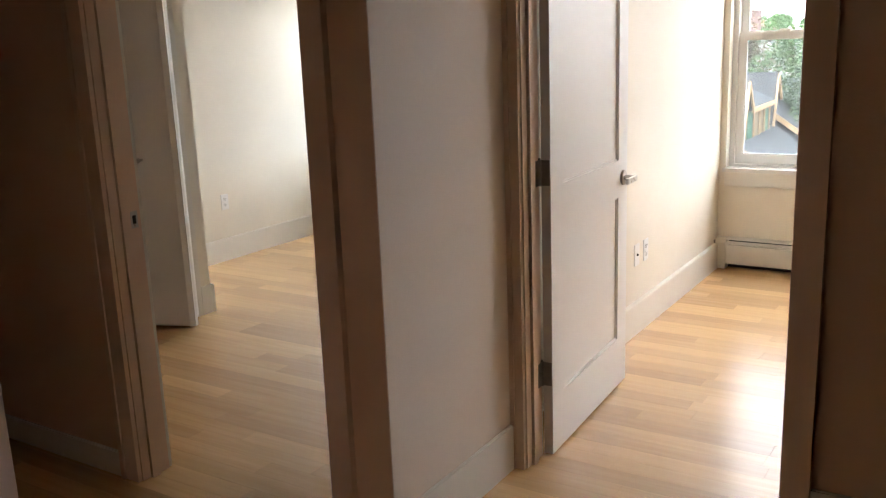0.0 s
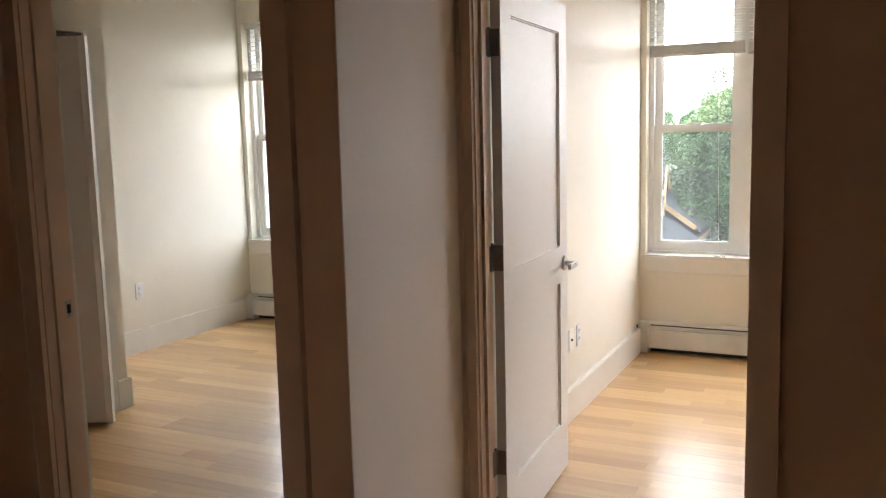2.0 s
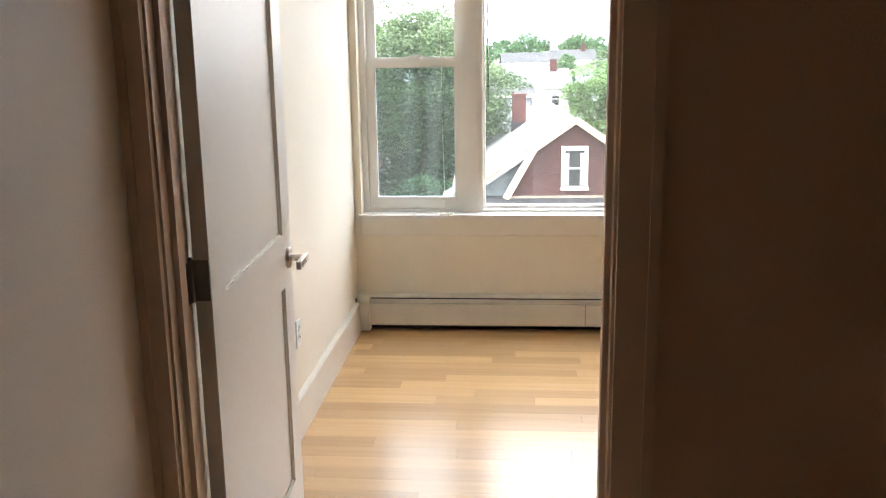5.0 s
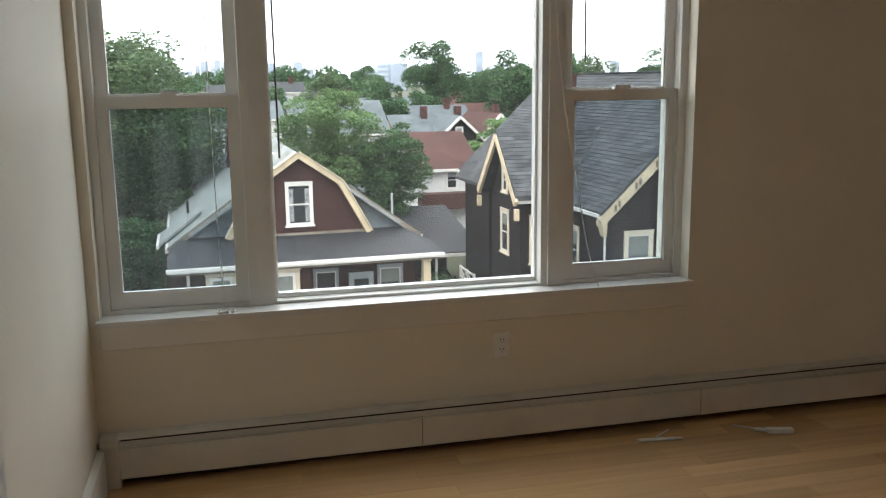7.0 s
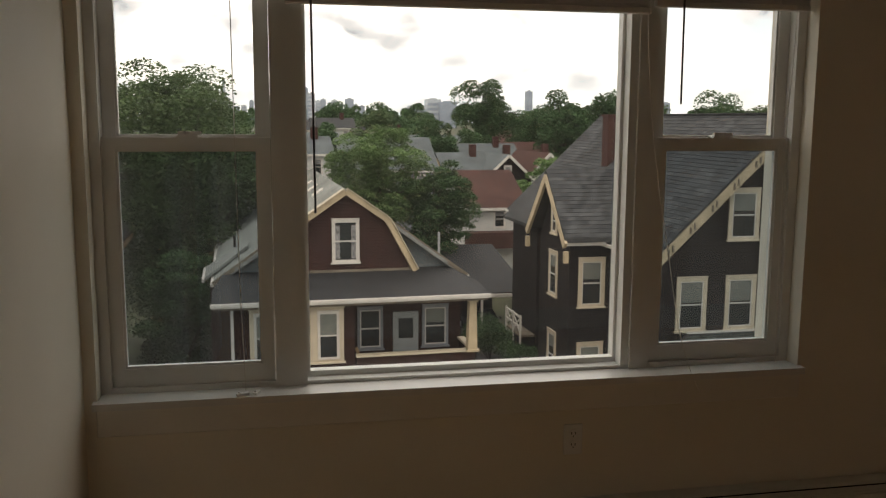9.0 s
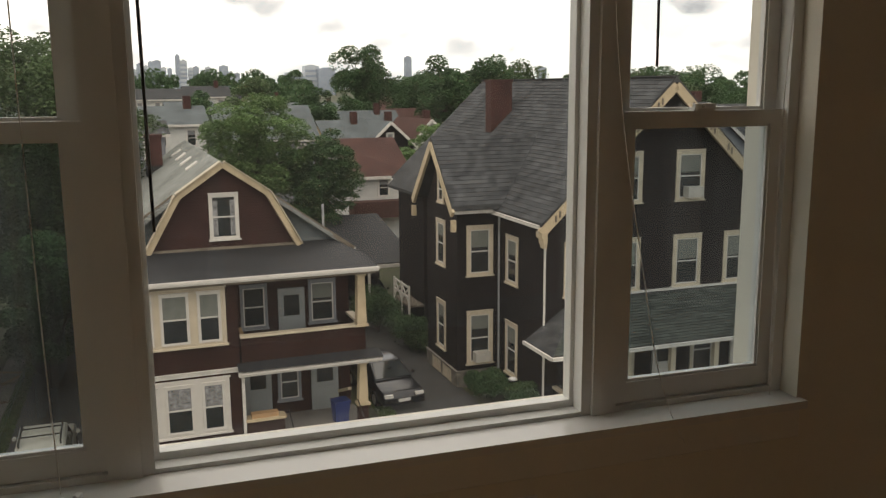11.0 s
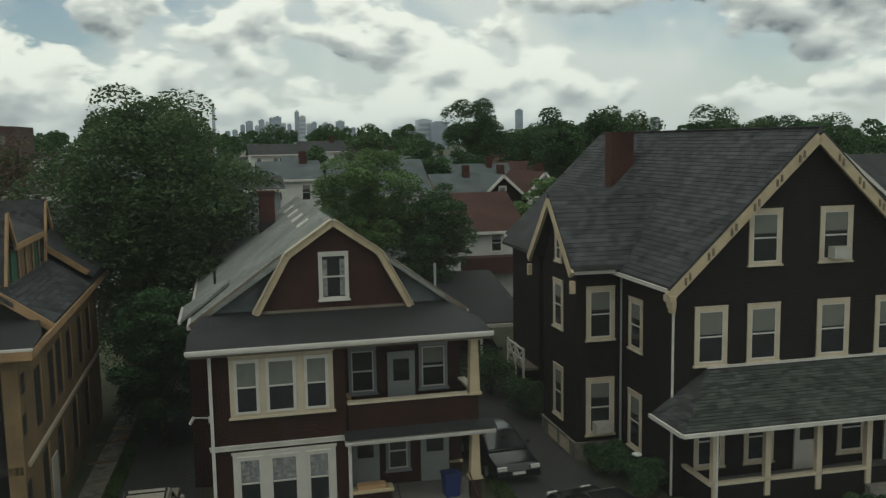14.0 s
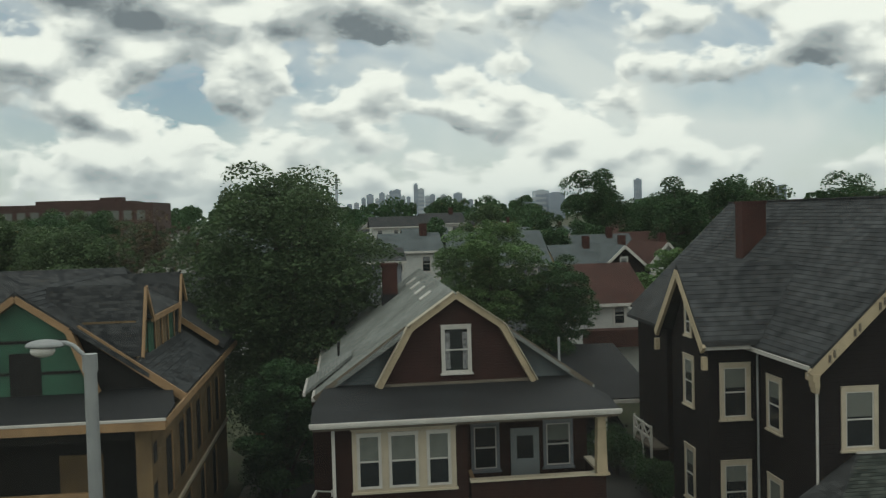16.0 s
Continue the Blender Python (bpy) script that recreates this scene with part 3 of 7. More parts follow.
for s in (1, -1):
    y0 = 0.035 if s > 0 else 0.0
    hb = bmesh.new()
    tube(hb, (0.795, y0, 0.930), (0.795, y0 + s * 0.010, 0.930), 0.033, 0.031, 20)
    tube(hb, (0.795, y0 + s * 0.008, 0.930), (0.795, y0 + s * 0.052, 0.930), 0.011, 0.011, 12)
    bar(hb, (0.805, y0 + s * 0.055, 0.930), (0.685, y0 + s * 0.055, 0.930), 0.014, 0.024)
    bmesh.ops.bevel(hb, geom=hb.edges[:], offset=0.0012, segments=1, affect="EDGES")
    part("door_handle", hb, M["nickel"], leaf, "satin nickel lever handle")
part("latch_plate", boxes((0.855, 0.8565, 0.006, 0.029, 0.885, 0.945)), M["nickel"], leaf)

# folded closet door in the left room
bif = thing("bifold_door", pose(-2.41, 0.497, 0.02), "flat off-white closet door standing half folded open", "door")
ang = math.atan2(0.365 - 0.515, -2.78 + 2.415)
bm = boxes((0, 0.38, -0.03, 0.0, 0, 2.02))
bmesh.ops.rotate(bm, verts=bm.verts, cent=(0, 0, 0), matrix=Matrix.Rotation(ang, 3, "Z"))
part("leaf", bm, M["door"], bif)
ang2 = math.atan2(0.70 - 0.515, -2.59 + 2.415)
bm = boxes((0.002, 0.26, 0.002, 0.032, 0, 2.02))
bmesh.ops.rotate(bm, verts=bm.verts, cent=(0, 0, 0), matrix=Matrix.Rotation(ang2, 3, "Z"))
part("leaf", bm, M["door"], bif)
kn = bmesh.new()
kd = Vector((math.sin(ang), -math.cos(ang), 0)) * -1
kp = Vector((math.cos(ang), math.sin(ang), 0)) * 0.215 + Vector((0, 0, 0.95))
tube(kn, kp - kd * 0.002, kp + kd * 0.045, 0.006, 0.006, 10)
tube(kn, kp + kd * 0.042, kp + kd * 0.056, 0.014, 0.011, 14)
part("knob", kn, M["nickel"], bif, "small round nickel knob")
setting("trim_closet", boxes((-2.60, -2.585, 0.655, 0.715, 0.0, 2.14), (-2.60, -2.585, -0.70, -0.62, 0, 2.14), (-2.60, -2.585, -0.62, 0.655, 2.08, 2.14)), M["trim"], "white closet opening casing", "trim")
trk = boxes((-2.66, -2.62, -0.62, 0.72, 2.055, 2.08))
setting("closet_track", trk, M["hinge"], "dark metal closet door track", "trim")


# ---- windows ----
def sash(name, parent, x0, x1, z0, z1, y0, y1, st, rail_b, rail_t, glass, gl_mat):
    bm = boxes((x0, x0 + st, y0, y1, z0, z1), (x1 - st, x1, y0, y1, z0, z1), (x0 + st, x1 - st, y0, y1, z0, z0 + rail_b), (x0 + st, x1 - st, y0, y1, z1 - rail_t, z1))
    bead = 0.008
    for a in ((x0 + st, x0 + st + bead, z0 + rail_b, z1 - rail_t), (x1 - st - bead, x1 - st, z0 + rail_b, z1 - rail_t), (x0 + st, x1 - st, z0 + rail_b, z0 + rail_b + bead), (x0 + st, x1 - st, z1 - rail_t - bead, z1 - rail_t)):
        box(bm, a[0], a[1], y0 + 0.006, y1 - 0.006, a[2], a[3])
    s = part(name, bm, M["vinyl"], parent)
    ym = (y0 + y1) / 2
    p = part("pane", boxes((x0 + st, x1 - st, ym - 0.002, ym + 0.002, z0 + rail_b, z1 - rail_t)), gl_mat, s)
    p.visible_shadow = False
    return s


def double_hung(parent, x0, x1, lock=True):
    z0, z1, zm = SILL + 0.035, HEAD - 0.03, 1.50
    f = 0.034
    bm = boxes((x0, x0 + f, 3.165, 3.285, SILL, HEAD), (x1 - f, x1, 3.165, 3.285, SILL, HEAD), (x0 + f, x1 - f, 3.165, 3.285, SILL, z0), (x0 + f, x1 - f, 3.165, 3.285, z1, HEAD))
    part("window_frame", bm, M["vinyl"], parent)
    a, b = x0 + f + 0.001, x1 - f - 0.001
    sash("lower_sash", parent, a, b, z0 + 0.001, zm + 0.02, 3.182, 3.215, 0.042, 0.06, 0.040, True, M["screened"])
    sash("upper_sash", parent, a, b, zm - 0.015, z1 - 0.001, 3.220, 3.253, 0.042, 0.036, 0.04, True, M["glass"])
    xm = (a + b) / 2
    lk = boxes((xm - 0.035, xm + 0.035, 3.186, 3.213, zm + 0.020, zm + 0.027))
    bar(lk, (xm - 0.03, 3.195, zm + 0.033), (xm + 0.045, 3.203, zm + 0.033), 0.012, 0.012)
    tube(lk, (xm, 3.199, zm + 0.026), (xm, 3.199, zm + 0.036), 0.012, 0.010, 12)
    part("sash_lock", lk, M["vinyl"], parent, "white sash lock")


def blind(m, width, drop, slats, group):
    b = thing("venetian_blind", m, "white slatted venetian blind drawn most of the way up", "blind", group)
    part("headrail", soft_box(0, width, -0.022, 0.022, -0.04, 0, 0.003, 1), M["blind"], b)
    top = -0.05
    stack = 0.075
    gap = (drop - stack + top) / max(1, slats)
    for i in range(slats):
        z = top - gap * (i + 0.5)
        bm = bmesh.new()
        prism(bm, [(-0.0125, z - 0.004), (0, z), (0.0125, z - 0.004), (0.0125, z - 0.0032), (0, z + 0.0012), (-0.0125, z - 0.0032)], "x", 0.004, width - 0.004)
        part("slat", bm, M["blind"], b)
    n = 16
    for i in range(n):
        z = -drop + 0.0125 + i * (stack - 0.016) / n
        o = 0.0025 * math.sin(i * 2.4)
        part("slat", boxes((0.003 + abs(o), width - 0.003 - abs(o), -0.0125 + o, 0.0125 + o, z, z + 0.0022)), M["blind"], b)
    part("bottom_rail", soft_box(0.002, width - 0.002, -0.014, 0.014, -drop - 0.008, -drop + 0.012, 0.003, 1), M["blind"], b)
    for x in (0.12, width - 0.12):
        cords = bmesh.new()
        tube(cords, (x, -0.014, -0.04), (x, -0.014, -drop), 0.001, n=6)
        part("ladder_cord", cords, M["blind"], b)
    return b


def triple_window(name, x_off, group):
    w = thing(name, pose(x_off, 0, 0), "white triple window with a fixed pane between two sash windows", "window")
    w["kind"] = "structure"
    xl, xr = OPEN_R
    double_hung(w, xl, 0.445)
    double_hung(w, 1.752, xr)
    # mullions
    part("mullion", boxes((0.445, 0.490, 3.158, 3.27, SILL, HEAD)), M["vinyl"], w)
    part("mullion", boxes((1.708, 1.752, 3.158, 3.27, SILL, HEAD)), M["vinyl"], w)
    x0, x1 = 0.490, 1.708
    f = 0.03
    part("picture_frame", boxes((x0, x0 + f, 3.17, 3.265, SILL, HEAD), (x1 - f, x1, 3.17, 3.265, SILL, HEAD), (x0 + f, x1 - f, 3.17, 3.265, SILL, SILL + 0.03), (x0 + f, x1 - f, 3.17, 3.265, HEAD - 0.035, HEAD)), M["vinyl"], w)
    g = 0.012
    part("glazing_bead", boxes((x0 + f, x0 + f + g, 3.222, 3.262, SILL + 0.03, HEAD - 0.035), (x1 - f - g, x1 - f, 3.222, 3.262, SILL + 0.03, HEAD - 0.035), (x0 + f + g, x1 - f - g, 3.222, 3.262, SILL + 0.03, SILL + 0.05), (x0 + f + g, x1 - f - g, 3.222, 3.262, HEAD - 0.05, HEAD - 0.035)), M["vinyl"], w)
    p = part("pane", boxes((x0 + f + g, x1 - f - g, 3.243, 3.248, SILL + 0.05, HEAD - 0.05)), M["glass"], w)
    p.visible_shadow = False
    # stool and apron
    st = bmesh.new()
    box(st, xl - 0.012, xr + 0.012, 3.055, Y_IN, SILL - 0.006, SILL + 0.018)
    box(st, xl + 0.002, xr - 0.002, Y_IN, 3.17, SILL, SILL + 0.018)
    part("window_sill", st, M["sill"], w, "glossy white window sill")
    part("apron", soft_box(xl - 0.002, xr + 0.002, 3.072, Y_IN - 0.0005, SILL - 0.10, SILL - 0.0065, 0.003, 1), M["trim"], w)
    b1 = blind(pose(x_off + xl + 0.012, 3.135, HEAD - 0.004), 0.60, 0.445, 9, group)
    blind(pose(x_off + 0.462, 3.135, HEAD - 0.004), 1.27, 0.455, 9, group)
    blind(pose(x_off + 1.745, 3.135, HEAD - 0.004), 0.60, 0.43, 9, group)
    return w


triple_window("window_1", 0.0, "blinds at the right room window")
# right sash is unseen; two sashes only, to limit the room's daylight
w2 = thing("window_2", pose(0, 0, 0), "white double window of two sash windows, the right one unseen", "window")
w2["kind"] = "structure"
double_hung(w2, OPEN_L[0], OPEN_L[0] + 0.755)
double_hung(w2, OPEN_L[1] - 0.755, OPEN_L[1])
part("mullion", boxes((OPEN_L[0] + 0.755, OPEN_L[1] - 0.755, 3.158, 3.27, SILL, HEAD)), M["vinyl"], w2)
part("window_sill", boxes((OPEN_L[0] - 0.012, OPEN_L[1] + 0.012, 3.055, Y_IN, SILL - 0.006, SILL + 0.018), (OPEN_L[0] + 0.002, OPEN_L[1] - 0.002, Y_IN, 3.17, SILL, SILL + 0.018)), M["sill"], w2, "glossy white window sill")
part("apron", soft_box(OPEN_L[0] - 0.002, OPEN_L[1] + 0.002, 3.072, Y_IN - 0.0005, SILL - 0.10, SILL - 0.0065, 0.003, 1), M["trim"], w2)
for bx in (OPEN_L[0] + 0.012, OPEN_L[1] - 0.757):
    blind(pose(bx, 3.135, HEAD - 0.004), 0.745, 0.445, 9, "blinds at the left room window")


def rod(name, p, q, r, mat, label, category):
    bm = bmesh.new()
    tube(bm, p, q, r, r, 8)
    return tagged(part(name, bm, mat), label, category)


rod("blind_wand", (0.545, 3.115, 2.38), (0.553, 3.11, 1.27), 0.004, M["wand"], "dark tilt wand hanging from the blind", "blind wand")
rod("blind_wand", (1.845, 3.115, 2.38), (1.848, 3.11, 1.64), 0.004, M["wand"], "dark tilt wand hanging from the blind", "blind wand")


def cord(points, r, mat, label):
    cu = bpy.data.curves.new("cord", "CURVE")
    cu.dimensions, cu.bevel_depth, cu.bevel_resolution = "3D", r, 2
    sp_ = cu.splines.new("BEZIER")
    sp_.bezier_points.add(len(points) - 1)
    for bp, p in zip(sp_.bezier_points, points):
        bp.co, bp.handle_left_type, bp.handle_right_type = p, "AUTO", "AUTO"
    tmp = bpy.data.objects.new("cord", cu)
    scene.collection.objects.link(tmp)
    me = bpy.data.meshes.new_from_object(tmp.evaluated_get(bpy.context.evaluated_depsgraph_get()))
    bpy.data.objects.remove(tmp)
    me.materials.clear()
    me.materials.append(mat)
    return tagged(new("cord", me), label, "cord")


cord([(0.29, 3.112, 2.38), (0.295, 3.112, 1.6), (0.30, 3.13, 1.0), (0.31, 3.11, 0.67)], 0.0016, M["blind"], "thin white pull cord hanging over the sill")
cord([(1.70, 3.112, 2.38), (1.73, 3.11, 1.7), (1.82, 3.10, 1.1), (1.90, 3.07, 0.70), (1.945, 3.045, 0.59)], 0.0016, M["blind"], "thin white pull cord hanging over the sill")
cord([(2.275, 3.112, 2.38), (2.285, 3.115, 1.9), (2.28, 3.13, 1.56), (2.29, 3.14, 1.1), (2.285, 3.12, 0.67)], 0.0016, M["blind"], "thin white pull cord beside the window")


# ---- baseboard heaters ----
def heater(m, length, joints, label):
    """Fin-tube baseboard heater; back at y=0, front towards -y."""
    h = thing("baseboard_heater", m, label, "heater")
    hz, dp = 0.205, 0.082
    for x0, x1, nm in ((0, 0.07, "end_cap"), (length - 0.07, length, "end_cap")):
        bm = bmesh.new()
        prism(bm, [(0, 0), (-dp, 0), (-dp, hz - 0.03), (-dp + 0.02, hz), (0, hz)], "x", x0, x1)
        bmesh.ops.bevel(bm, geom=bm.edges[:], offset=0.003, segments=1, affect="EDGES")
        part(nm, bm, M["heater"], h)
    part("back_plate", boxes((0.07, length - 0.07, -0.004, 0, 0.0, hz)), M["heater"], h)
    bm = bmesh.new()
    prism(bm, [(-0.004, hz), (-dp + 0.024, hz), (-dp + 0.014, hz - 0.008), (-dp + 0.015, hz - 0.010), (-dp + 0.026, hz - 0.003), (-0.004, hz - 0.004)], "x", 0.07, length - 0.07)
    part("top_lip", bm, M["heater"], h)
    bm = bmesh.new()
    prism(bm, [(-dp + 0.006, hz - 0.027), (-dp + 0.020, hz - 0.018), (-dp + 0.021, hz - 0.020), (-dp + 0.007, hz - 0.029)], "x", 0.07, length - 0.07)
    prism(bm, [(-dp + 0.002, hz - 0.036), (-dp + 0.014, hz - 0.031), (-dp + 0.016, hz - 0.034), (-dp + 0.004, hz - 0.039)], "x", 0.07, length - 0.07)
    part("damper_louvre", bm, M["heater"], h)
    xs = [0.07, *joints, length - 0.07]
    for a, b in zip(xs, xs[1:]):
        bm = bmesh.new()
        prism(bm, [(-dp, 0.038), (-dp, hz - 0.045), (-dp + 0.008, hz - 0.041), (-dp + 0.008, hz - 0.045), (-dp + 0.004, hz - 0.05), (-dp + 0.004, 0.042), (-dp + 0.02, 0.036), (-dp + 0.02, 0.032)], "x", a + 0.0015, b - 0.0015)
        part("front_panel", bm, M["heater"], h)
    part("fin_tube", boxes((0.08, length - 0.08, -0.045, -0.008, 0.075, 0.125)), M["slot"], h)
    # added dark sheet: the shade inside the heater put into colour
    part("shadow_liner", boxes((0.07, length - 0.07, -0.010, -0.004, 0.0, hz - 0.02)), M["slot"], h)
    return h


heater(pose(-0.195, Y_IN - 0.001, 0.0), 4.46, [1.288, 2.6, 3.6], "long off-white enamelled baseboard heater under the window")
heater(pose(-3.49, Y_IN - 0.001, 0.0), 3.09, [1.3], "off-white enamelled baseboard heater under the window")
pb = bmesh.new()
tube(pb, (-0.205, 3.02, 0.178), (-0.194, 3.02, 0.178), 0.012, 0.012, 12)
tagged(part("pipe_stub", pb, M["hinge"]), "short dark heating pipe end at the heater", "pipe")


# ---- outlets ----
def outlet(m, kind, label):
    """A wall plate; the plate lies in the xz plane, its face towards -y."""
    o = thing("wall_outlet", m, label, "outlet")
    part("cover_plate", soft_box(-0.036, 0.036, -0.006, 0, -0.058, 0.058, 0.003, 2), M["plastic"], o)
    if kind == "duplex":
        for dz_ in (-0.021, 0.021):
            r = bmesh.new()
            tube(r, (0, -0.0055, dz_), (0, -0.0085, dz_), 0.0165, 0.0165, 16)
            rc = part("receptacle", r, M["plastic"], o)
            part("slots", boxes((-0.0085, -0.0055, -0.0092, -0.0086, dz_ - 0.001, dz_ + 0.008), (0.0055, 0.0085, -0.0092, -0.0086, dz_ - 0.001, dz_ + 0.007), (-0.002, 0.002, -0.0092, -0.0086, dz_ - 0.010, dz_ - 0.006)), M["slot"], rc)
    else:
        r = bmesh.new()
        tube(r, (0, -0.0055, 0), (0, -0.012, 0), 0.007, 0.006, 12)
        part("cable_jack", r, M["slot"], o)
    return o


outlet(pose(1.47, Y_IN, 0.43), "duplex", "white duplex outlet on the wall below the window")
outlet(pose(-0.205, 1.545, 0.415, 0, 0, 90), "jack", "white cable jack plate above the baseboard")
outlet(pose(-0.205, 1.68, 0.415, 0, 0, 90), "duplex", "white duplex outlet beside the cable jack")
outlet(pose(-3.50, 1.83, 0.438, 0, 0, 90), "duplex", "white duplex outlet above the baseboard")

# ---- litter on the sill and floor ----
for x, y, r, s in ((0.30, 3.075, 20, 1.0), (0.345, 3.085, 70, 0.8)):
    bm = boxes((-0.022 * s, 0.022 * s, -0.008, 0.008, 0, 0.010))
    tube(bm, (-0.012 * s, 0, 0.010), (-0.012 * s, 0, 0.016), 0.005, 0.004, 8)
    bmesh.ops.bevel(bm, geom=bm.edges[:], offset=0.0015, segments=1, affect="EDGES")
    o = part("plastic_clip", bm, M["plastic"])
    o.matrix_basis = pose(x, y, SILL + 0.018, 0, 0, r)
    tagged(o, "small grey-white plastic clip lying on the sill", "clip")
bm = boxes((-0.10, 0.07, -0.012, 0.012, 0, 0.006), (0.03, 0.10, -0.018, -0.006, 0.006, 0.012))
bar(bm, (-0.02, 0.005, 0.009), (0.06, 0.06, 0.02), 0.006, 0.006)
o = part("blind_bracket", bm, M["plastic"])
o.matrix_basis = pose(2.13, 2.87, 0.002, 0, 0, -8)
tagged(o, "loose white plastic blind bracket lying on the floor", "bracket")
bm = boxes((-0.06, 0.06, -0.015, 0.015, 0, 0.022))
tube(bm, (-0.06, 0, 0.012), (-0.11, 0.01, 0.014), 0.010, 0.008, 10)
bmesh.ops.bevel(bm, geom=bm.edges[:], offset=0.003, segments=1, affect="EDGES")
o = part("plastic_tube", bm, M["plastic"])
o.matrix_basis = pose(2.68, 2.80, 0.002, 0, 0, -15)
tagged(o, "short white plastic tube lying on the floor", "tube")
cord([(2.52, 2.93, 0.006), (2.58, 2.88, 0.006), (2.63, 2.84, 0.006)], 0.003, M["plastic"], "short loose white cord on the floor")


# ---- ground, road, driveways ----
def sheet(name, x0, x1, y0, y1, z, mat, label, cat, thick=0.1):
    return setting(name, boxes((x0, x1, y0, y1, z - thick, z)), mat, label, cat)


sheet("ground", -4900, 4900, -1500, 4990, GROUND, M["earth"], "flat grassy earth reaching to the horizon", "ground", 1.0)
sheet("road", -300, 300, 11.0, 21.5, GROUND + 0.02, M["asphalt"], "worn grey asphalt street", "road", 0.02)
sheet("pavement", -300, 300, 21.7, 23.6, GROUND + 0.14, M["concrete"], "worn concrete pavement beside the street", "pavement", 0.14)
setting("kerb", boxes((-300, 300, 21.5, 21.7, GROUND, GROUND + 0.15)), M["stone"], "grey granite kerb", "kerb")
sheet("driveway", 8.9, 12.3, 23.6, 60, GROUND + 0.03, M["asphalt"], "worn asphalt driveway between two houses", "driveway", 0.03)
sheet("driveway_side", -4.6, -1.7, 23.6, 44, GROUND + 0.03, M["asphalt"], "dark shaded asphalt driveway", "driveway", 0.03)
sheet("path_front", 4.9, 7.2, 23.6, 28.3, GROUND + 0.05, M["concrete"], "pale concrete front path", "path", 0.05)
sheet("path_side", 7.5, 8.3, 23.6, 31, GROUND + 0.05, M["concrete"], "pale concrete side path", "path", 0.05)
sheet("path_alley", -6.0, -5.2, 26, 46, GROUND + 0.04, M["stone"], "dusty concrete alley path", "path", 0.04)
sheet("parking_lot", 27, 70, 34, 62, GROUND + 0.03, M["asphalt"], "asphalt parking lot", "parking lot", 0.03)


def leaves(name, pts, sizes, mat, seed, flat=0.0):
    """Many small bent leaf tufts, one quad each, at the given points."""
    rng = np.random.default_rng(seed)
    n = len(pts)
    a = rng.normal(size=(n, 3))
    a /= np.linalg.norm(a, axis=1)[:, None]
    b = np.cross(a, rng.normal(size=(n, 3)))
    b /= np.linalg.norm(b, axis=1)[:, None]
    if flat:
        a[:, 2] *= 1 - flat
        b[:, 2] *= 1 - flat
    s = np.asarray(sizes)[:, None]
    v = np.stack([pts - a * s, pts + b * s * 0.7, pts + a * s, pts - b * s * 0.7], 1).reshape(-1, 3)
    me = bpy.data.meshes.new(name)
    me.vertices.add(4 * n)
    me.vertices.foreach_set("co", v.astype(np.float32).ravel())
    me.loops.add(4 * n)
    me.loops.foreach_set("vertex_index", np.arange(4 * n, dtype=np.int32))
    me.polygons.add(n)
    me.polygons.foreach_set("loop_start", np.arange(0, 4 * n, 4, dtype=np.int32))
    me.polygons.foreach_set("loop_total", np.full(n, 4, dtype=np.int32))
    me.update(calc_edges=True)
    me.validate()
    me.materials.append(mat)
    return me


def crown_points(rng, n, lobes, shell=0.45, squash=0.85):
    """Points in the outer shells of many overlapping lobes (x, y, z, r)."""
    lobes = np.asarray(lobes, float)
    w = lobes[:, 3] ** 2
    k = rng.choice(len(lobes), n, p=w / w.sum())
    d = rng.normal(size=(n, 3))
    d /= np.linalg.norm(d, axis=1)[:, None]
    d[:, 2] = np.where(rng.random(n) < 0.62, np.abs(d[:, 2]), d[:, 2])
    r = lobes[k, 3] * (1 - shell * rng.random(n) ** 1.6)
    return lobes[k, :3] + d * r[:, None] * np.array([1, 1, squash])


def tree(x, y, height, rx, ry, crown_from, mat, seed, count, size, label, lobes=34, base=GROUND, shell=0.45):
    rng = np.random.default_rng(seed)
    t = thing("tree", pose(x, y, base), label, "tree")
    bm = bmesh.new()
    tr = 0.028 * height
    knots = [Vector((0, 0, 0))]
    for i in range(1, 5):
        knots.append(Vector((rng.normal() * 0.15, rng.normal() * 0.15, height * 0.18 * i)))
    for i in range(4):
        tube(bm, knots[i], knots[i + 1], tr * (1 - 0.2 * i), tr * (1 - 0.2 * (i + 1)), 9)
    cz = (crown_from + height) / 2
    hz = (height - crown_from) / 2
    lb = []
    near = y < 70
    lobes = int(lobes * (2.4 if near else 1.5))
    for i in range(lobes):
        u = rng.normal(size=3)
        u /= np.linalg.norm(u)
        q = rng.random() ** 0.42 * (0.84 if near else 0.76)
        r = min(rx, hz) * (rng.uniform(0.15, 0.30) if near else rng.uniform(0.22, 0.38))
        p = np.array([u[0] * rx * q, u[1] * ry * q, cz + u[2] * hz * q])
        lb.append((*p, r))
        if i % 5 == 0:
            st = knots[1 + i % 3]
            tube(bm, st, st.lerp(Vector(p), 0.55) + Vector((0, 0, 0.2)), tr * 0.4, tr * 0.22, 6)
            tube(bm, st.lerp(Vector(p), 0.55) + Vector((0, 0, 0.2)), p, tr * 0.22, tr * 0.05, 6)
    part("trunk", bm, M["bark"], t, "grey-brown branching trunk")
    pts = crown_points(rng, count, lb, shell, 0.66 if near else 0.85)
    sz = size * rng.uniform(0.55, 1.25, count)
    cr = new("crown", leaves("crown", pts, sz, mat, seed + 1, 0.35))
    cr.parent = t
    return t


tree(-4.3, 46.5, 16.2, 6.6, 5.4, 0.6, M["leaf_dark"], 11, 84000, 0.108, "large dark green maple tree behind the houses", 60)
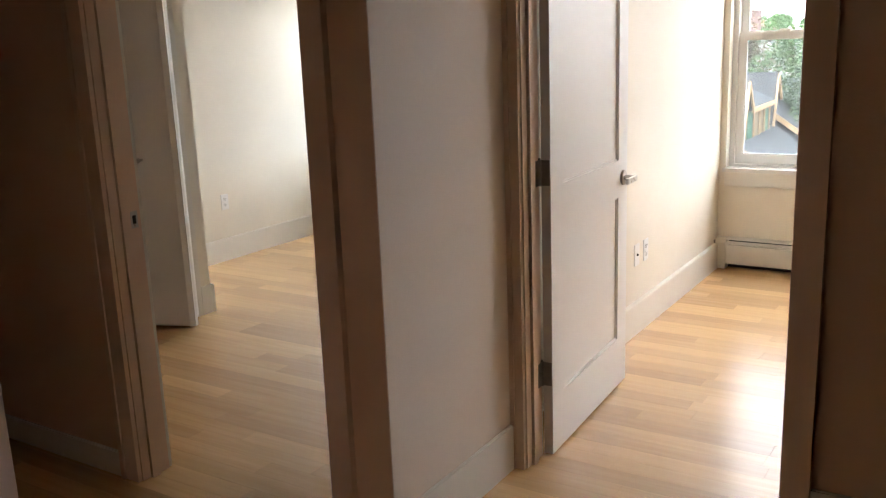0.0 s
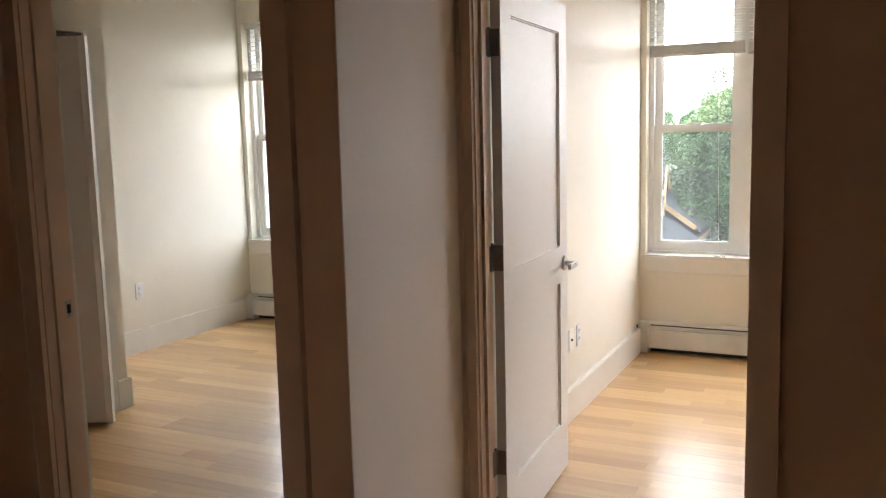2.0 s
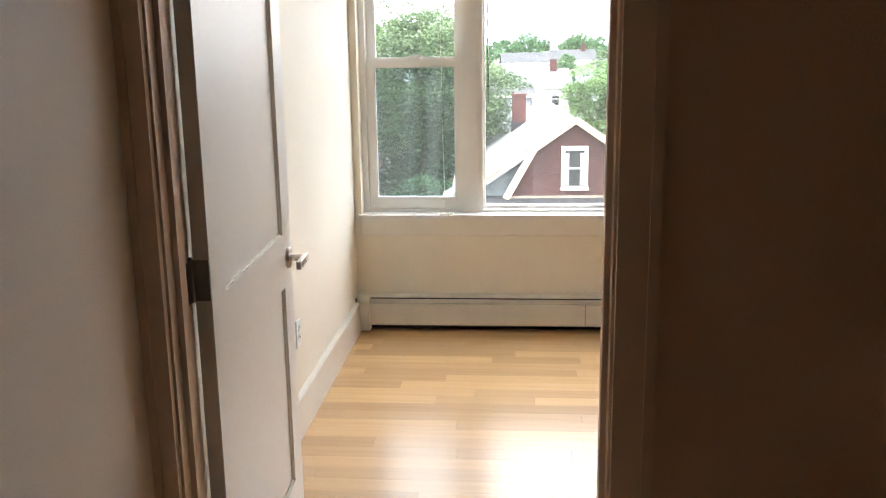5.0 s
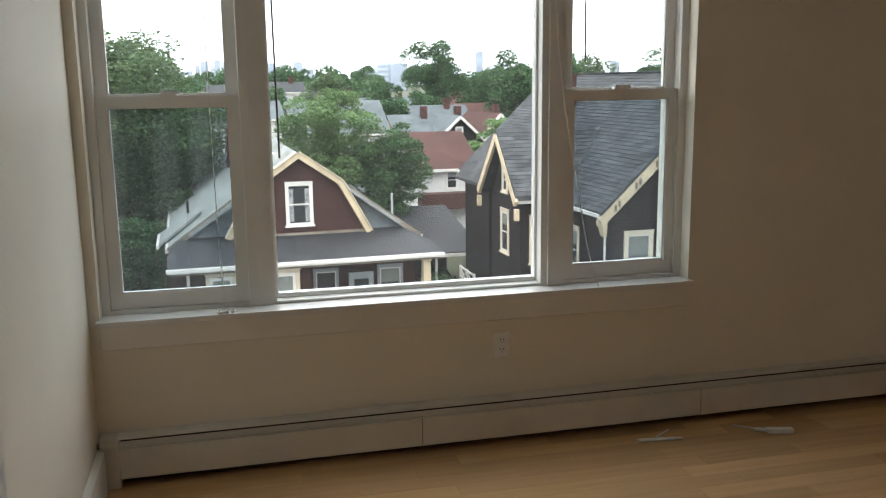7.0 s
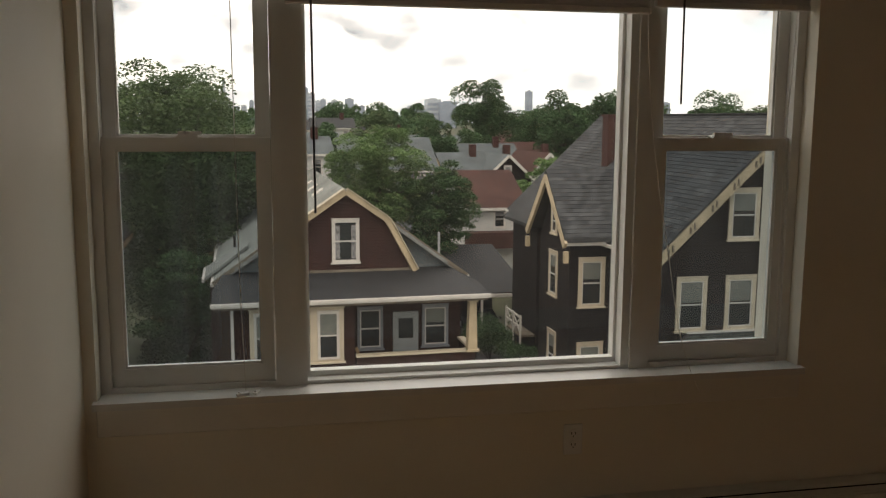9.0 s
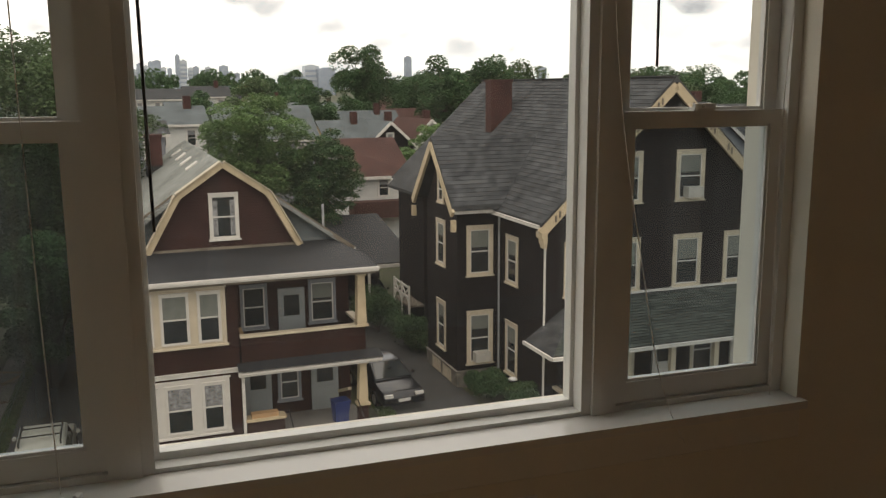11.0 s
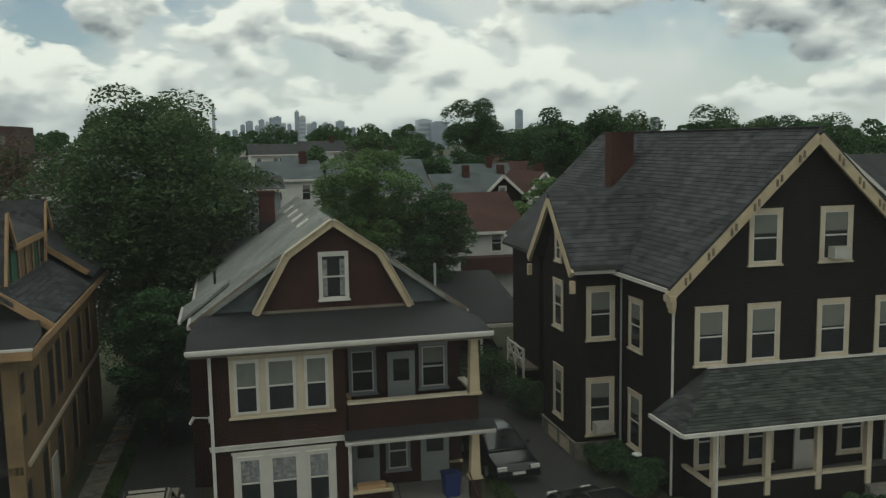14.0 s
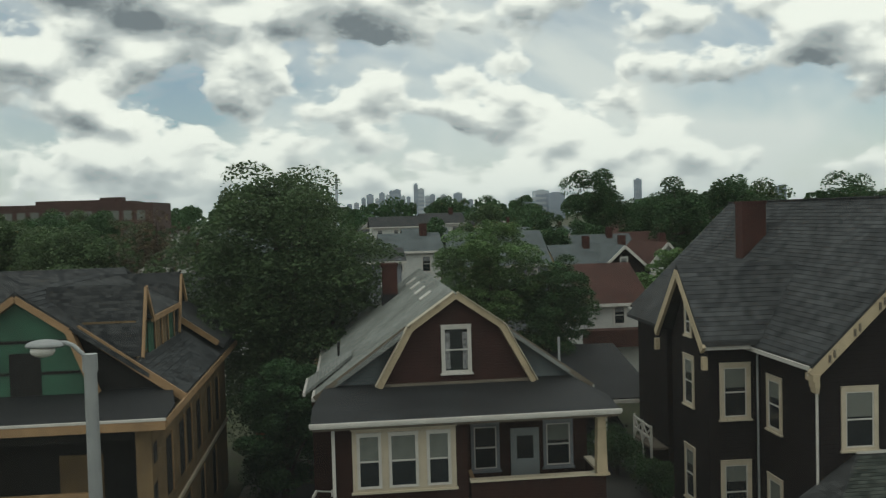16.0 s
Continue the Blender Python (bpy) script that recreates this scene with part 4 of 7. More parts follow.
tree(-3.6, 39.5, 7.4, 2.3, 2.8, 0.2, M["leaf_deep"], 12, 24000, 0.085, "dark overgrown bushy tree beside the driveway", 24)
tree(7.2, 58.0, 12.6, 3.9, 4.2, 2.5, M["leaf_mid"], 13, 42000, 0.10, "broad light green tree behind the brown house", 44)
tree(11.0, 57.0, 10.4, 3.2, 3.6, 0.8, M["leaf_deep"], 14, 32000, 0.095, "dense deep green tree beside the light green one", 40)
tree(21.5, 66.0, 10.2, 3.4, 3.4, 1.5, M["leaf_mid"], 15, 8000, 0.2, "yellow-green tree behind the dark house", 26)
tree(32.0, 132, 20.2, 5.6, 5.0, 4.0, M["leaf_deep"], 16, 22000, 0.2, "tall round dark tree above the roofs", 30)
tree(39.5, 128, 16.0, 6.0, 5.0, 3.0, M["leaf_deep"], 17, 20000, 0.2, "dark green tree above the roofs", 30)
tree(28.0, 118, 12.6, 3.6, 3.6, 3.0, M["leaf_deep"], 18, 14000, 0.2, "dark green tree above the roofs", 26)
tree(-27.0, 84, 13.4, 6.0, 5.0, 2.5, M["leaf_dark"], 19, 20000, 0.17, "broad green tree beyond the building site", 34)
tree(-17.5, 76, 15.6, 4.4, 4.0, 4.0, M["leaf_bronze"], 20, 2600, 0.16, "thin bronze-leaved tree with bare twigs", 30, shell=0.9)
tree(-19.5, 62, 10.2, 5.0, 4.0, 1.5, M["leaf_dark"], 21, 16000, 0.14, "green tree beyond the building site", 30)
tree(34.0, 39.5, 6.6, 2.0, 2.0, 0.6, M["leaf_deep"], 22, 4000, 0.14, "small round green tree by the parking lot", 20)
for i, (x, y, h, r) in enumerate(((13.5, 112, 14.0, 4.5), (20.5, 108, 13.6, 3.6), (45.0, 112, 17.2, 5.4), (52.0, 118, 16.6, 5.6), (37.6, 110, 17.0, 4.6), (60.5, 112, 17.0, 6.0), (68.0, 120, 16.6, 6.0), (75.5, 118, 17.0, 6.0), (84.0, 122, 16.8, 6.5), (58.0, 90, 13.6, 4.2), (9.0, 128, 12.2, 4.0), (-40.0, 110, 14.2, 6.0), (-50.0, 120, 15.0, 6.0), (-32.0, 130, 13.4, 5.0), (-62.0, 130, 14.2, 6.0), (-52.0, 165, 16.2, 7.0), (-62.0, 175, 16.0, 7.0), (-44.0, 150, 15.0, 6.0), (-36.0, 96, 13.8, 5.0))):
    tree(x, y, h, r, r, 2.5, M["leaf_deep"] if i % 3 else M["leaf_dark"], 40 + i, 12000, 0.22, "dark green tree among distant roofs", 26)


def woods(name, y0, y1, half, top, seed, count, size, mat, label, clear=None):
    """A far wood: lobes along a belt, joined, too many to count."""
    rng = np.random.default_rng(seed)
    lb = []
    k = int(half * 2 / (top * 0.45))
    for i in range(k):
        x = -half + 2 * half * (i + rng.random()) / k
        y = rng.uniform(y0, y1)
        h = top * rng.uniform(0.55, 1.0)
        for j in range(3):
            lb.append((x + rng.normal() * h * 0.25, y + rng.normal() * h * 0.2, GROUND + h * (0.35 + 0.17 * j), h * rng.uniform(0.2, 0.32)))
    pts = crown_points(rng, count, lb)
    o = new(name, leaves(name, pts, size * rng.uniform(0.6, 1.3, count), mat, seed))
    return tagged(o, label, "woods", kind="stuff")


woods("distant_woods", 190, 330, 260, 17.5, 70, 90000, 0.42, M["leaf_deep"], "belt of dark green trees between distant roofs")
woods("distant_woods", 420, 800, 700, 26.0, 71, 90000, 0.8, M["leaf_deep"], "dark green treetops reaching to the skyline")
woods("distant_woods", 1200, 2200, 1700, 48, 72, 80000, 2.2, M["leaf_deep"], "far dark treetops along the horizon")


# ---- shingle courses ----
def tabbed(name, c1, c2):
    m = material(name, c1, 0.92, var=0.1, scale=3.0, spec=0.15)
    nt = m.node_tree
    g = nt.nodes.new("ShaderNodeNewGeometry")
    r = nt.nodes.new("ShaderNodeValToRGB")
    r.color_ramp.elements[0].color, r.color_ramp.elements[1].color = (*c1, 1), (*c2, 1)
    nt.links.new(g.outputs["Random Per Island"], r.inputs[0])
    nz = nt.nodes.new("ShaderNodeTexNoise")
    nz.inputs["Scale"].default_value, nz.inputs["Detail"].default_value = 0.6, 7.0
    tc = nt.nodes.new("ShaderNodeTexCoord")
    nt.links.new(tc.outputs["Object"], nz.inputs["Vector"])
    mr = nt.nodes.new("ShaderNodeMapRange")
    mr.inputs[1].default_value, mr.inputs[2].default_value, mr.inputs[3].default_value, mr.inputs[4].default_value = 0.3, 0.7, 0.75, 1.25
    nt.links.new(nz.outputs["Fac"], mr.inputs[0])
    hs = nt.nodes.new("ShaderNodeHueSaturation")
    nt.links.new(mr.outputs[0], hs.inputs["Value"])
    nt.links.new(r.outputs[0], hs.inputs["Color"])
    nt.links.new(hs.outputs[0], nt.nodes["Principled BSDF"].inputs["Base Color"])
    return m


M["tab_dark"] = tabbed("slate_grey_shingle_tabs", (0.034, 0.036, 0.039), (0.086, 0.090, 0.092))
M["tab_green"] = tabbed("green_grey_shingle_tabs", (0.028, 0.034, 0.030), (0.082, 0.092, 0.080))
M["tab_light"] = tabbed("pale_grey_shingle_tabs", (0.205, 0.215, 0.20), (0.265, 0.275, 0.255))


def shingle_field(parent, a, b, c, d, row, width, mat, seed):
    """Staggered shingle tabs on a slope; a to b is the eave, d to c the ridge. Each tab lies a little proud of the one above."""
    rng = np.random.default_rng(seed)
    a, b, c, d = (np.array(p, float) for p in (a, b, c, d))
    up = np.cross(b - a, d - a)
    up /= np.linalg.norm(up)
    if up[2] < 0:
        up = -up
    n = max(2, int(np.linalg.norm(d - a) / row))
    verts, faces = [], []
    for i in range(n):
        f0, f1 = i / n, min(1.0, (i + 1.1) / n)
        lo0, lo1 = a + (d - a) * f0, b + (c - b) * f0
        hi0, hi1 = a + (d - a) * f1, b + (c - b) * f1
        k = max(1, int(np.linalg.norm(lo1 - lo0) / width))
        cuts = (np.arange(k + 1) + (0.5 if i % 2 else 0.0) + rng.uniform(-0.14, 0.14, k + 1)) / k
        cuts = np.concatenate([[0.0], np.sort(np.clip(cuts, 0, 1)), [1.0]])
        for u, v in zip(cuts, cuts[1:]):
            if v - u < 0.004:
                continue
            v2 = v - 0.03 / k
            lift = rng.uniform(0.016, 0.030)
            p = [lo0 + (lo1 - lo0) * u + up * lift, lo0 + (lo1 - lo0) * v2 + up * lift, hi0 + (hi1 - hi0) * v2 + up * 0.006, hi0 + (hi1 - hi0) * u + up * 0.006,
                 lo0 + (lo1 - lo0) * u + up * 0.002, lo0 + (lo1 - lo0) * v2 + up * 0.002]
            o = len(verts)
            verts += [tuple(q) for q in p]
            faces += [(o, o + 1, o + 2, o + 3), (o, o + 4, o + 5, o + 1)]
    me = bpy.data.meshes.new("shingles")
    me.from_pydata(verts, [], faces)
    me.materials.append(mat)
    ob = new("shingles", me)
    ob.parent = parent
    tagged(ob, kind="stuff")
    return ob


# ---- windows of houses ----
def house_window(parent, m, w, h, mat_trim, trim=0.13, shade=0.5, curtain="shade_cloth", sill=True):
    """A double-hung house window; outer size w x h with its casing; in the xz plane, out towards -y; origin at the lower left corner."""
    bm = boxes((0, trim, -0.05, 0.0, 0, h), (w - trim, w, -0.05, 0.0, 0, h), (trim, w - trim, -0.05, 0.0, h - trim, h), (trim, w - trim, -0.05, 0, 0, trim * 0.6))
    box(bm, -0.015, w + 0.015, -0.07, 0.0, h, h + 0.035)
    win = part("window", bm, mat_trim, parent)
    win.matrix_basis = m
    if sill:
        part("sill", boxes((-0.05, w + 0.05, -0.10, 0.0, -0.06, 0.0)), mat_trim, win)
    a, b, z0, z1 = trim, w - trim, trim * 0.6, h - trim
    zm = (z0 + z1) / 2
    s = 0.04
    part("sash", boxes((a, a + s, -0.035, -0.002, z0, z1), (b - s, b, -0.035, -0.002, z0, z1), (a + s, b - s, -0.035, -0.002, z0, z0 + s), (a + s, b - s, -0.035, -0.002, z1 - s, z1), (a + s, b - s, -0.038, -0.002, zm - 0.025, zm + 0.025)), M["white_trim"], win)
    part("pane", boxes((a + s, b - s, -0.014, -0.001, z0 + s, z1 - s)), M["dark_glass"], win)
    if shade:
        part("window_shade", boxes((a + s, b - s, -0.018, -0.0145, z1 - s - (z1 - z0 - 2 * s) * shade, z1 - s)), M[curtain], win)
    return win


FRONT = Matrix.Identity(4)


def facing(x, y, z, turn=0):
    return pose(x, y, z, 0, 0, turn)


# ---- the brown two-family house ----
def brown_house():
    h = thing("house", pose(3.15, 29.9, GROUND, 0, 0, 2.3), "brown clapboard two-family house with porches and a grey gambrel-gabled roof", "house")
    back = 17.0
    part("wall", boxes((-4.2, -0.05, 0.0, back, 0, 6.15), (-0.05, 4.2, 1.9, back, 0, 6.15)), M["brown_clap"], h, "dark brown clapboard wall")
    # gable front: red-brown boards in the gambrel, grey shingles beside it
    gy = 3.05
    gam = [(-2.62, 6.55), (-1.52, 8.50), (0.05, 9.58), (1.60, 8.50), (2.66, 6.55)]
    bm = bmesh.new()
    prism(bm, gam, "y", gy, gy + 0.3)
    part("gable", bm, M["gable_clap"], h, "weathered red-brown clapboard gable")
    bm = bmesh.new()
    prism(bm, [(-4.6, 6.42), (-2.55, 6.5), (-1.52, 8.45), (-1.6, 8.40)], "y", gy + 0.35, gy + 0.6)
    part("gable_side", bm, M["roof_blue"], h, "blue-grey shingled gable side")
    bm = bmesh.new()
    prism(bm, [(4.6, 6.42), (2.6, 6.5), (1.60, 8.45), (1.68, 8.40)], "y", gy + 0.35, gy + 0.6)
    part("gable_side", bm, M["roof_blue"], h, "blue-grey shingled gable side")
    for a, b in zip(gam, gam[1:]):
        bm = bmesh.new()
        bar(bm, (a[0], gy - 0.12, a[1]), (b[0], gy - 0.12, b[1]), 0.34, 0.20)
        part("gable_trim", bm, M["cream"], h, "cream painted gable board")
        bm = bmesh.new()
        n = Vector((-(b[1] - a[1]), 0, b[0] - a[0])).normalized() * 0.13
        bar(bm, (a[0] + n.x, gy - 0.16, a[1] + n.z), (b[0] + n.x, gy - 0.16, b[1] + n.z), 0.42, 0.03)
        part("gable_capping", bm, M["cream_light"], h)
    part("gable_foot", boxes((-2.7, 2.75, gy - 0.10, gy - 0.001, 6.50, 6.64)), M["weathered"], h, "weathered grey-brown board")
    # main roof
    ez, ex, rz = 6.25, 4.78, 9.66
    for s, mat, lab in ((-1, M["roof_light"], "pale grey shingled roof slope"), (1, M["roof_light"], "grey shingled roof slope")):
        bm = bmesh.new()
        slab(bm, [(0.05, gy - 0.28, rz), (0.05, back + 0.4, rz), (s * ex, back + 0.4, ez), (s * ex, gy + 0.25, ez), (s * 1.6, gy - 0.28, rz - abs(s * 1.6 - 0.05) * (rz - ez) / (ex - 0.05 * s))], 0.16)
        part("roof", bm, mat, h, lab)
        bm = bmesh.new()
        q = (rz - ez) / ex
        bar(bm, (s * 1.62, gy + 0.16, rz - 1.62 * q + 0.0), (s * (ex + 0.02), gy + 0.16, ez - 0.02), 0.08, 0.15)
        part("rake_board", bm, M["weathered"], h)
        bm = bmesh.new()
        bar(bm, (s * (ex + 0.05), gy + 0.25, ez - 0.08), (s * (ex + 0.05), back + 0.4, ez - 0.08), 0.13, 0.14)
        part("side_gutter", bm, M["white_trim"], h)
    shingle_field(h, (-4.78, 3.35, 6.25), (-4.78, 17.35, 6.25), (0.02, 17.35, 9.66), (0.02, 2.8, 9.66), 0.17, 0.32, M["tab_light"], 61)
    bm = bmesh.new()
    prism(bm, [(-4.3, 6.1), (0.05, 9.5), (4.4, 6.1)], "y", back - 0.2, back)
    part("rear_gable", bm, M["brown_clap"], h)
    # front skirt roof of black felt over the upper porch
    bm = bmesh.new()
    slab(bm, [(-4.78, -0.48, 6.24), (4.62, -0.48, 6.24), (4.62, 0.9, 6.40), (4.0, gy + 0.5, 6.60), (-4.4, gy + 0.5, 6.60), (-4.78, 0.9, 6.40)], 0.10)
    part("skirt_roof", bm, M["roof_felt"], h, "flat black felt roof above the porch")
    part("front_gutter", boxes((-4.82, 4.66, -0.60, -0.482, 6.13, 6.23), (-4.80, 4.64, -0.57, -0.482, 6.08, 6.13)), M["white_trim"], h, "white front gutter")
    part("fascia", boxes((-4.74, 4.58, -0.44, -0.38, 5.98, 6.139)), M["weathered"], h)
    part("soffit", boxes((-4.7, 4.56, -0.38, 3.0, 6.08, 6.138)), M["weathered"], h)
    # shallow bay roof on the left side
    bm = bmesh.new()
    slab(bm, [(-5.15, 4.6, 6.22), (-5.15, 7.4, 6.22), (-3.5, 6.9, 7.32), (-3.5, 5.4, 7.32)], 0.12)
    part("bay_roof", bm, M["roof_light"], h, "small pale grey bay roof")
    part("bay_wall", boxes((-4.95, -4.2, 4.8, 7.2, 0, 6.05)), M["brown_clap"], h)
    part("bay_gutter", boxes((-5.25, -5.152, 4.55, 7.45, 6.06, 6.18)), M["white_trim"], h)
    # chimney, vent pipes, roof windows
    bm = boxes((-1.98, -1.30, 13.6, 14.3, 7.4, 10.02), (-2.03, -1.25, 13.55, 14.35, 10.02, 10.15))
    part("chimney", bm, M["brick"], h, "dark red brick chimney")
    part("chimney_flashing", boxes((-2.02, -1.26, 13.56, 14.34, 7.4, 8.75)), M["roof_felt"], h, "black tarred chimney base")
    for x, y, z, hh in ((-4.0, 8.6, 6.8, 0.55), (4.0, 4.7, 6.75, 1.0)):
        bm = bmesh.new()
        tube(bm, (x, y, z), (x, y, z + hh), 0.05, 0.05, 8)
        part("vent_pipe", bm, M["galv"] if x > 0 else M["black_and_unlit"], h)
    q = (rz - ez) / (ex + 0.05)
    for i in range(4):
        y = 6.6 + 2.5 * i
        bm = bmesh.new()
        slab(bm, [(-0.42, y, rz - 0.45 * q + 0.07), (-0.42, y + 0.6, rz - 0.45 * q + 0.07), (-0.85, y + 0.6, rz - 0.87 * q + 0.07), (-0.85, y, rz - 0.87 * q + 0.07)], 0.12)
        part("skylight", bm, M["white_trim"], h, "small white roof vent")
    # banks of three windows
    for z0, z1, ct in ((3.97, 5.86, "shade_cloth"), (0.95, 2.80, "lace")):
        x0, x1 = -3.58, -0.42
        fr = M["cream_light"] if z0 > 3 else M["white_trim"]
        bank = part("window_bank", boxes((x0, x1, -0.04, -0.001, z0, z1), (x0 - 0.04, x1 + 0.04, -0.08, -0.001, z1, z1 + 0.06), (x0 - 0.05, x1 + 0.05, -0.10, -0.001, z0 - 0.06, z0)), fr, h, "wide pale window surround")
        wd = (0.74, 0.90, 0.74)
        xs = (x0 + 0.14, x0 + 1.10, x0 + 2.26)
        for xx, ww in zip(xs, wd):
            w = house_window(bank, facing(xx, -0.041, z0 + 0.10), ww, z1 - z0 - 0.22, M["white_trim"], 0.05, 0.48, ct, False)
    part("belt_board", boxes((-4.24, -0.1, -0.06, -0.001, 2.94, 3.06), (-4.26, -0.1, -0.10, -0.001, 3.06, 3.10)), M["white_trim"], h)
    house_window(h, facing(-0.47, gy - 0.001, 6.92), 1.03, 1.62, M["white_trim"], 0.09, 0.0)
    for x in (-0.26, 0.35):
        part("curtain", boxes((x - 0.09, x + 0.09, gy - 0.019, gy - 0.0155, 7.05, 8.3)), M["lace"], h)
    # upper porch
    # near-black floor: the shade under the porch is put into its colour
    part("porch_floor", boxes((-0.05, 4.45, -0.25, 1.9, 2.80, 3.05)), M["black_and_unlit"], h)
    part("porch_ledge", boxes((-0.15, 4.72, -0.46, -0.252, 2.86, 3.04), (-0.15, 4.72, -0.54, -0.462, 2.95, 3.06)), M["white_trim"], h, "white ledge between the porches")
    bm = bmesh.new()
    slab(bm, [(-0.15, -0.54, 3.07), (4.75, -0.54, 3.07), (4.75, 0.0, 3.22), (-0.15, 0.0, 3.22)], 0.06)
    part("ledge_roof", bm, M["roof_felt"], h)
    part("porch_parapet", boxes((0.02, 4.28, 0.0, 0.14, 3.05, 4.06), (4.14, 4.28, 0.14, 1.9, 3.05, 4.06)), M["brown_clap"], h, "brown clapboard porch parapet")
    part("parapet_cap", boxes((0.0, 4.34, -0.06, 0.20, 4.06, 4.14), (4.08, 4.34, 0.20, 1.9, 4.06, 4.14)), M["cream_light"], h)
    for z0, z1 in ((4.14, 5.95), (1.28, 2.80)):
        bm = bmesh.new()
        prism(bm, [(3.98, z0), (4.32, z0), (4.27, z1), (4.03, z1)], "y", -0.08, 0.24)
        box(bm, 3.92, 4.38, -0.13, 0.29, z0 - 0.08, z0)
        box(bm, 3.97, 4.33, -0.10, 0.26, z1 - 0.10, z1)
        part("porch_column", bm, M["cream"], h, "cream tapered porch column")
    # lower porch
    part("pier", boxes((3.98, 4.32, -0.06, 0.24, 0, 1.20)), M["brown_clap"], h)
    part("pier", boxes((0.1, 1.35, -0.1, 0.25, 0, 1.15)), M["brown_clap"], h)
    part("pier_cap", boxes((0.05, 1.40, -0.16, 0.31, 1.15, 1.25)), M["cream"], h)
    part("flower_box", boxes((0.25, 1.15, -0.10, 0.20, 1.25, 1.40)), M["lumber"], h, "weathered wooden planter box")
    part("deck", boxes((-0.05, 4.3, -0.05, 1.9, 0.0, 0.55)), M["concrete"], h)
    for i in range(3):
        part("step", boxes((1.55, 3.9, -0.05 - 0.32 * (3 - i), -0.05 - 0.32 * (2 - i) + 0.03, 0, 0.14 * (i + 1))), M["concrete"], h)
    for x in (1.5, 3.95):
        bm = bmesh.new()
        tube(bm, (x, -0.95, 0.2), (x, -0.95, 1.0), 0.02, n=8)
        tube(bm, (x, -0.95, 1.0), (x, 0.0, 1.42), 0.02, n=8)
        part("handrail", bm, M["black_and_unlit"], h)
    bm = bmesh.new()
    bar(bm, (3.75, 0.3, 1.75), (3.75, 1.85, 1.15), 0.12, 0.10)
    part("side_rail", bm, M["cream"], h)
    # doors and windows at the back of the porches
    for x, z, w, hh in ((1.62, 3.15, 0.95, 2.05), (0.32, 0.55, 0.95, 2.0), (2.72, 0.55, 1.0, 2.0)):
        d = part("door", boxes((x, x + w, 1.83, 1.899, z, z + hh)), M["porch_door"], h, "panelled porch door, greyed for the porch shade")
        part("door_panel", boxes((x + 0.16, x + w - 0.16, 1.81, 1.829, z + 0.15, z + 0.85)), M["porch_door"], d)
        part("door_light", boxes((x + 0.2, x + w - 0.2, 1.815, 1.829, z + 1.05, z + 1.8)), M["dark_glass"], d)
    # grey trim here darkens these windows for the shade of the porch
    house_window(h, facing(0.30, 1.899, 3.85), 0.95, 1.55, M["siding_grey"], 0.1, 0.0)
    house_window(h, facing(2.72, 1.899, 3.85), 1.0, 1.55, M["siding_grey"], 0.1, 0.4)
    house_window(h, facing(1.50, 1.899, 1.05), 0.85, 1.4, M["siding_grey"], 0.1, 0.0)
    # downspouts
    for x, z1 in ((-4.14, 6.08), (0.02, 2.9)):
        bm = boxes((x - 0.05, x + 0.05, -0.11, -0.03, 0.1, z1))
        if x < -1:
            bar(bm, (x, -0.07, z1), (x, -0.5, z1 + 0.02), 0.09, 0.08)
        part("downspout", bm, M["white_trim"], h)
    bm = boxes((-4.28, -4.2, 1.2, 1.3, 3.5, 3.7))
    bar(bm, (-4.25, 1.25, 3.65), (-4.75, 1.25, 3.70), 0.04, 0.04)
    bar(bm, (-4.72, 1.25, 3.72), (-4.86, 1.2, 3.50), 0.10, 0.06)
    part("wall_lamp", bm, M["white_trim"], h, "small white wall lamp on a bracket")
    lean = boxes((-0.06, 0.06, -0.02, 0.02, 0, 1.2))
    pl = part("leaning_board", lean, M["lumber"], h)
    pl.matrix_basis = pose(0.55, 1.0, 3.06, 0, -22, 10)
    return h


brown_house()


